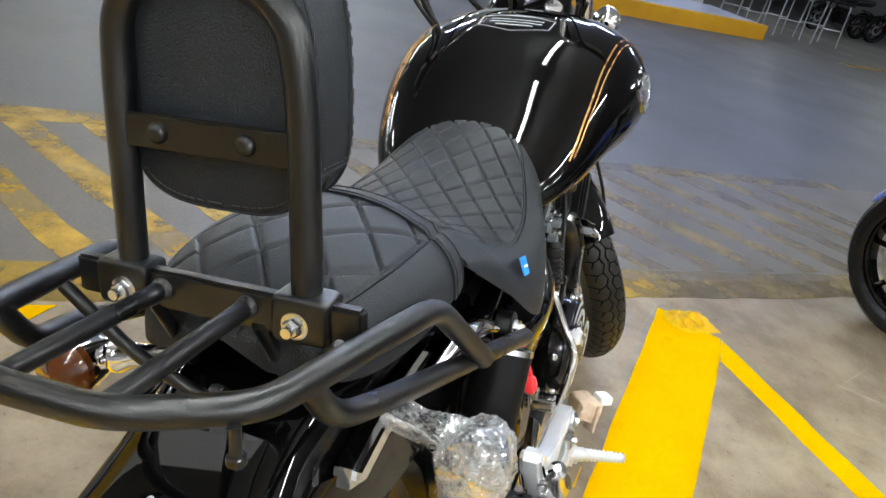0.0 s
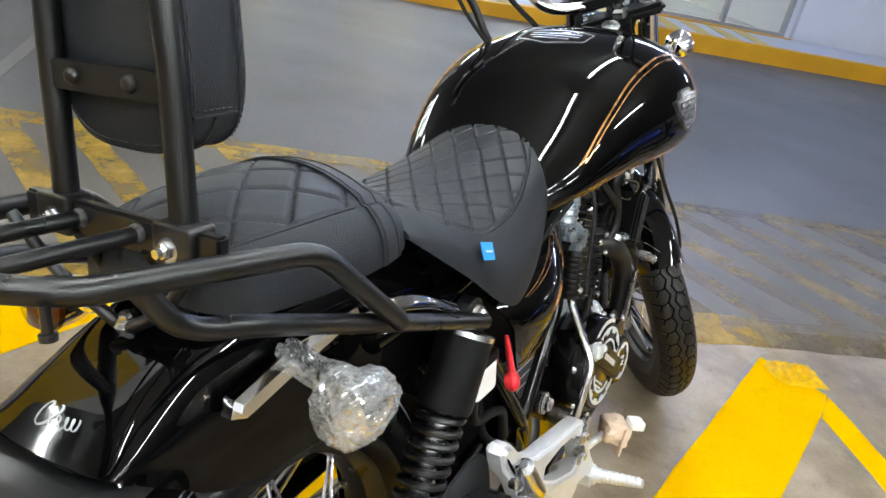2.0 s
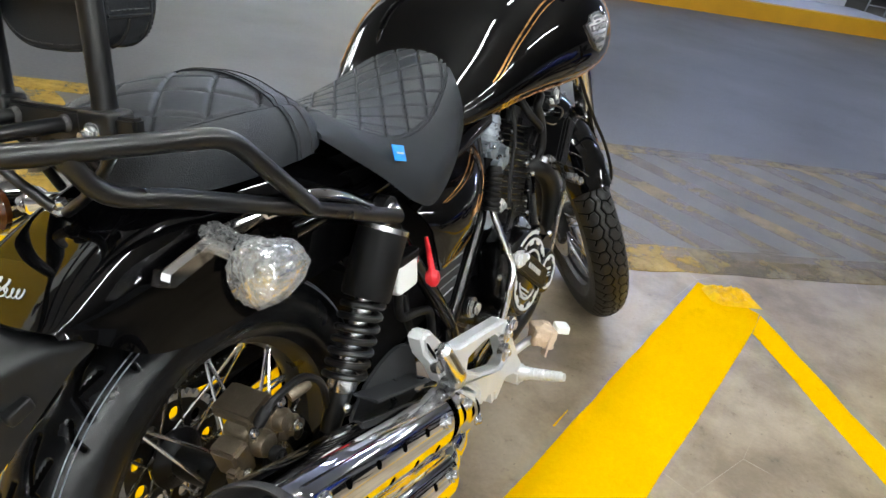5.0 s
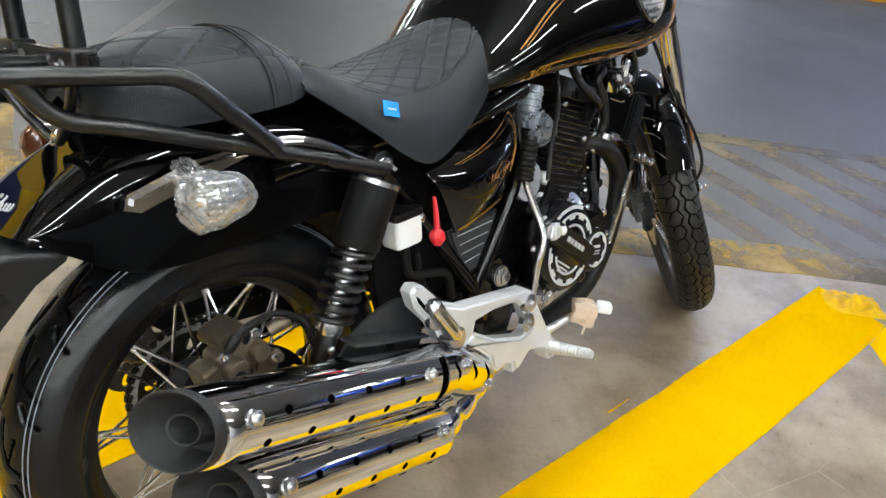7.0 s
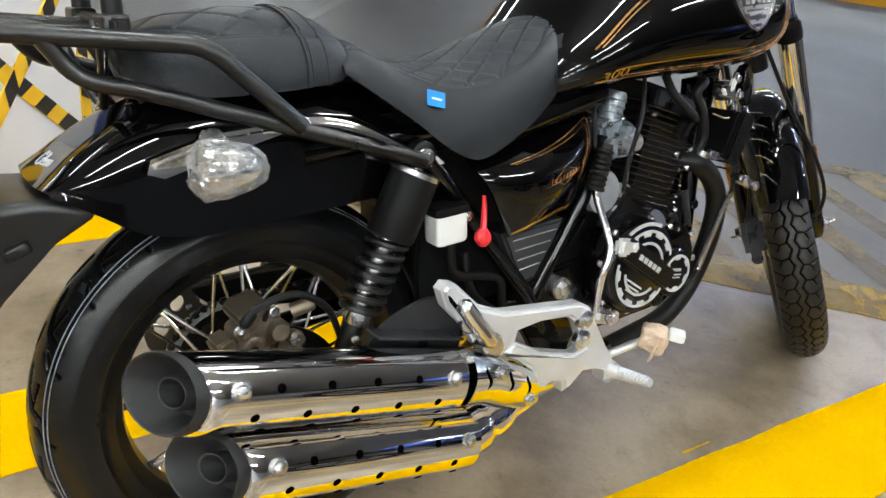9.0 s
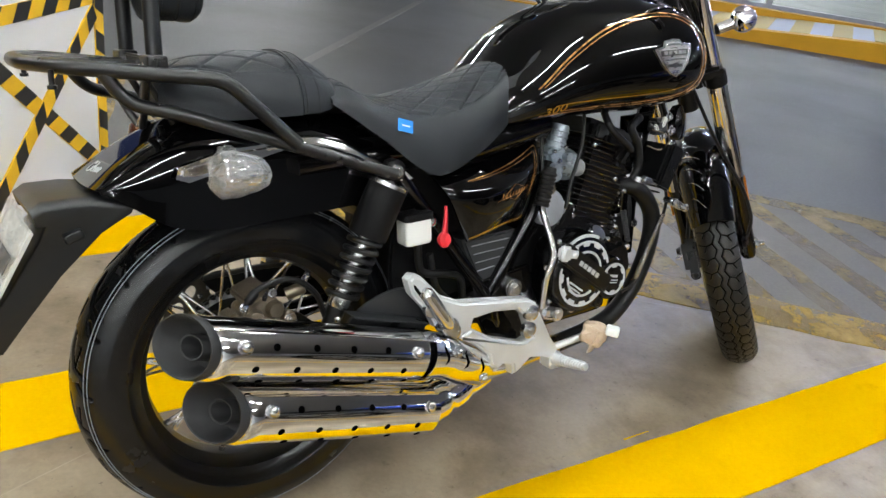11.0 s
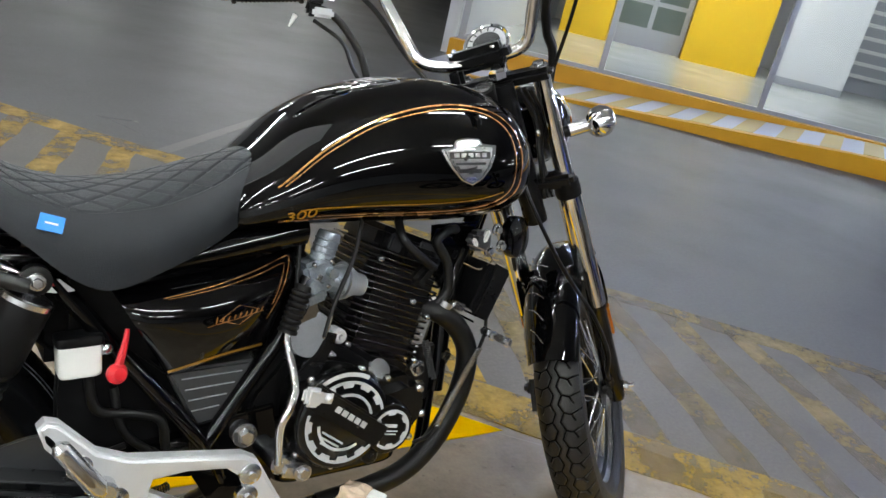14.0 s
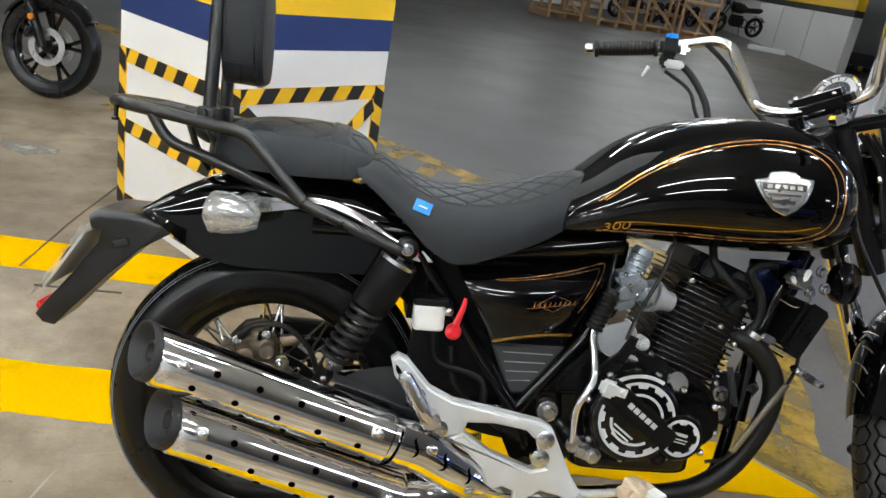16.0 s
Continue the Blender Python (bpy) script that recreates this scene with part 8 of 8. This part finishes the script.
# ---------------------------------------------------------------- other motorcycles and clutter
def alloy_bike(m, label, accent, fender_mat, group):
    """A parked motorcycle with alloy wheels; its front axle stands over the origin, x ahead."""
    b = thing("motorcycle", label, "motorcycle", group, m)
    R = 0.30
    for x, nm in ((0.0, "front_wheel"), (-1.30, "rear_wheel")):
        w = part(nm, lathe([(0.215, -0.03), (0.222, -0.028), (0.222, 0.028), (0.215, 0.03), (0.2, 0.026), (0.195, 0.0), (0.2, -0.026)], (x, 0, R), (0, 1, 0), 56, closed=True), PAINT, b, "black alloy wheel")
        prof = [(0.215, -0.036), (0.235, -0.05), (0.27, -0.052), (0.292, -0.034), (R, 0.0), (0.292, 0.034), (0.27, 0.052), (0.235, 0.05), (0.215, 0.036)]
        part("tyre", lathe(prof, (x, 0, R), (0, 1, 0), 64, caps=False), RUBBER, w)
        part("pinstripe", lathe([(0.223, -0.031), (0.227, -0.034), (0.229, -0.031)], (x, 0, R), (0, 1, 0), 56, caps=False), accent, w, "thin coloured rim line")
        part("pinstripe", lathe([(0.223, 0.031), (0.227, 0.034), (0.229, 0.031)], (x, 0, R), (0, 1, 0), 56, caps=False), accent, w)
        part("hub", lathe([(0.0, -0.05), (0.035, -0.05), (0.04, -0.03), (0.04, 0.03), (0.035, 0.05), (0.0, 0.05)], (x, 0, R), (0, 1, 0), 24), ENGINE, w)
        for k in range(5):
            a = radians(72 * k + 10)
            for s in (-0.16, 0.16):
                part("spoke", tube([(x + 0.035 * math.cos(a), 0, R + 0.035 * math.sin(a)), (x + 0.12 * math.cos(a + s * 0.6), 0, R + 0.12 * math.sin(a + s * 0.6)), (x + 0.2 * math.cos(a + s), 0, R + 0.2 * math.sin(a + s))], [0.014, 0.011, 0.012], 8), PAINT, w)
        for s in ((-1, 1) if x == 0 else (-1,)):
            d_ = part("brake_disc", lathe([(0.075, s * 0.05), (0.112, s * 0.05), (0.112, s * 0.053), (0.075, s * 0.053)], (x, 0, R), (0, 1, 0), 40, closed=True), BADGE, w, "dark steel brake disc")
            part("caliper", rbox((x - 0.10, s * 0.075, R + 0.07), (0.04, 0.03, 0.07), 0.01, (0, 30, 0)), ENGINE, w)
    for s in (-1, 1):
        part("fork_leg", tube([(0.0, s * 0.09, R), (-0.10, s * 0.09, R + 0.26), (-0.30, s * 0.09, R + 0.72)], [0.027, 0.027, 0.02], 14), ENGINE, b, "black fork leg")
        part("side_reflector", lathe([(0.0, 0.0), (0.02, 0.0), (0.02, 0.008), (0.016, 0.012), (0.0, 0.012)], (-0.06, s * 0.118, R + 0.16), (0, s, 0), 20), AMBER, b, "round amber reflector")
    part("front_mudguard", shell(lambda i, j, h: Vector(((0.325 + h - 0.04 * abs(j / 8 - 1) ** 2) * math.cos(radians(35 + 115 * i / 24)), (j / 8 - 1) * 0.075, R + (0.325 + h - 0.04 * abs(j / 8 - 1) ** 2) * math.sin(radians(35 + 115 * i / 24)))), 25, 17, 0.004), fender_mat, b, "painted front mudguard")
    part("engine", rbox((-0.62, 0, 0.42), (0.42, 0.3, 0.34), 0.06), ENGINE, b)
    part("fuel_tank", lathe([(0.0, -0.30), (0.09, -0.27), (0.15, -0.12), (0.165, 0.05), (0.14, 0.2), (0.0, 0.27)], (-0.58, 0, 0.80), (1, 0, 0.1), 28), fender_mat, b)
    part("seat", rbox((-1.08, 0, 0.80), (0.62, 0.26, 0.10), 0.045, (0, 4, 0), 3), VINYL, b)
    part("handlebar", tube(fillet([(-0.52, -0.36, 1.08), (-0.36, -0.22, 1.10), (-0.33, 0, 1.04), (-0.36, 0.22, 1.10), (-0.52, 0.36, 1.08)], 0.08), 0.011, 10), TUBE, b)
    part("headlight", lathe([(0.0, -0.1), (0.07, -0.07), (0.085, 0.0), (0.08, 0.02), (0.0, 0.035)], (-0.14, 0, 0.9), (1, 0, -0.1), 24), ENGINE, b)
    part("frame", join(tube([(-0.36, 0, 0.95), (-0.45, 0, 0.3), (-0.85, 0, 0.26), (-1.30, 0.1, 0.3)], 0.022, 10), tube([(-0.36, 0, 0.9), (-0.9, 0, 0.7), (-1.35, 0, 0.75)], 0.02, 10), tube([(-0.9, 0, 0.5), (-1.30, -0.1, 0.3)], 0.02, 10)), ENGINE, b)
    part("tail_mudguard", shell(lambda i, j, h: Vector((-1.30 + (0.34 + h) * math.cos(radians(70 + 75 * i / 12)), (j / 6 - 1) * 0.07, R + (0.34 + h) * math.sin(radians(70 + 75 * i / 12)))), 13, 13, 0.004), ENGINE, b)
    part("side_stand", tube([(-0.70, 0.12, 0.25), (-0.68, 0.24, 0.02)], 0.012, 8), ENGINE, b)
    return b


alloy_bike(pose(2.60, -1.20, 0.0, -6, 0, 38.7), "parked black and blue motorcycle with red-lined alloy wheels", RED, BLUEPAINT, "parked motorcycles")
dark_bike = alloy_bike(pose(-1.79, 3.53, 0.0, -6, 0, -10), "parked black motorcycle with alloy wheels", RED, ENGINE, "parked motorcycles")
for x, y, a in ((6.6, 21.5, 200), (8.4, 22.5, 215), (10.2, 23.0, 190), (1.0, 26.0, 185)):
    copy_thing(dark_bike, pose(x, y, 0.16 if x > 2 else 0.0, -4, 0, a))
for x, y, a in ((20.0, -3.6, 120), (20.8, -4.9, 125), (21.6, -6.2, 118), (19.0, -2.2, 128)):
    copy_thing(dark_bike, pose(x, y, 0, -4, 0, a))


def pallet():
    p = thing("pallet", "rough wooden crate base with posts on the floor", "pallet", "wooden pallets")
    board = part("board", rbox((0, 0, 0.138), (1.1, 0.1, 0.02), 0.003), WOOD, p)
    board.location.y = -0.45
    for k in range(1, 6):
        same("board", board, p, pose(0, -0.45 + 0.18 * k, 0))
    bk = part("runner", rbox((0, 0, 0.075), (0.09, 1.0, 0.105), 0.003), WOOD, p)
    bk.location.x = -0.5
    for x in (0, 0.5):
        same("runner", bk, p, pose(x, 0, 0))
    bb = part("base_board", rbox((0, 0, 0.011), (0.1, 1.0, 0.02), 0.003), WOOD, p)
    bb.location.x = -0.5
    for x in (0, 0.5):
        same("base_board", bb, p, pose(x, 0, 0))
    for x in (-0.5, 0.5):
        for y in (-0.45, 0.45):
            part("crate_post", rbox((x, y, 0.62), (0.07, 0.07, 0.95), 0.004), WOOD, p)
        part("crate_rail", rbox((x, 0, 0.5), (0.025, 0.9, 0.09), 0.003), WOOD, p)
    part("crate_rail", rbox((0, -0.5, 0.95), (1.1, 0.025, 0.09), 0.003), WOOD, p)
    part("crate_brace", rbox((0, -0.5, 0.5), (1.2, 0.02, 0.07), 0.003, (0, 35, 0)), WOOD, p)
    return p


pal = pallet()
pal.matrix_world = pose(4.6, 20.0, 0, 0, 0, 20)
for x, y, a in ((6.0, 19.8, 10), (7.3, 20.6, 24), (8.6, 20.9, 5), (5.2, 21.8, 30)):
    copy_thing(pal, pose(x, y, 0, 0, 0, a))

rack_stand = thing("display_stand", "grey metal display stand on thin legs", "display stand", "metal stands")
for x, y in ((-0.3, -0.2), (0.3, -0.2), (-0.3, 0.2), (0.3, 0.2)):
    part("leg", tube([(x * 1.1, y * 1.1, 0), (x, y, 0.75)], 0.014, 8), STEEL, rack_stand)
part("top", rbox((0, 0, 0.77), (0.7, 0.5, 0.04), 0.008), ENGINE, rack_stand)
part("shelf_rail", join(tube([(-0.31, -0.2, 0.3), (0.31, -0.2, 0.3)], 0.01, 8), tube([(-0.31, 0.2, 0.3), (0.31, 0.2, 0.3)], 0.01, 8)), STEEL, rack_stand)
rack_stand.matrix_world = pose(14.6, -0.6, 0, 0, 0, -47)
for x, y in ((15.1, -1.3), (15.6, -2.0)):
    copy_thing(rack_stand, pose(x, y, 0, 0, 0, -47))
painted("far_line", [(13.2, -2.2), (15.6, -4.2)], [(13.1, -2.35), (15.5, -4.35)], WORN, "worn yellow line on the far floor", 0.0085)

# packing material and a wheel stop on the far floor
tagged(part("foam_bar", rbox((10.6, 20.1, 0.06), (1.0, 0.3, 0.12), 0.02, (0, 0, -35)), FOAM), "white foam packing bar on the floor", "packing foam")
tagged(part("cardboard", rbox((8.8, 20.3, 0.03), (1.5, 0.9, 0.06), 0.01, (0, 0, -30)), CARD), "flat brown cardboard sheets on the floor", "cardboard")
stop = thing("wheel_stop", "black rubber wheel stop with yellow blocks", "wheel stop", "", pose(12.1, 18.8, 0, 0, 0, -30))
part("body", rbox((0, 0, 0.06), (1.3, 0.15, 0.12), 0.03), RUBBER, stop)
for k in range(3):
    part("yellow_block", rbox((-0.4 + 0.4 * k, 0, 0.062), (0.16, 0.154, 0.122), 0.03), TAPEYELLOW, stop, "yellow reflective block")
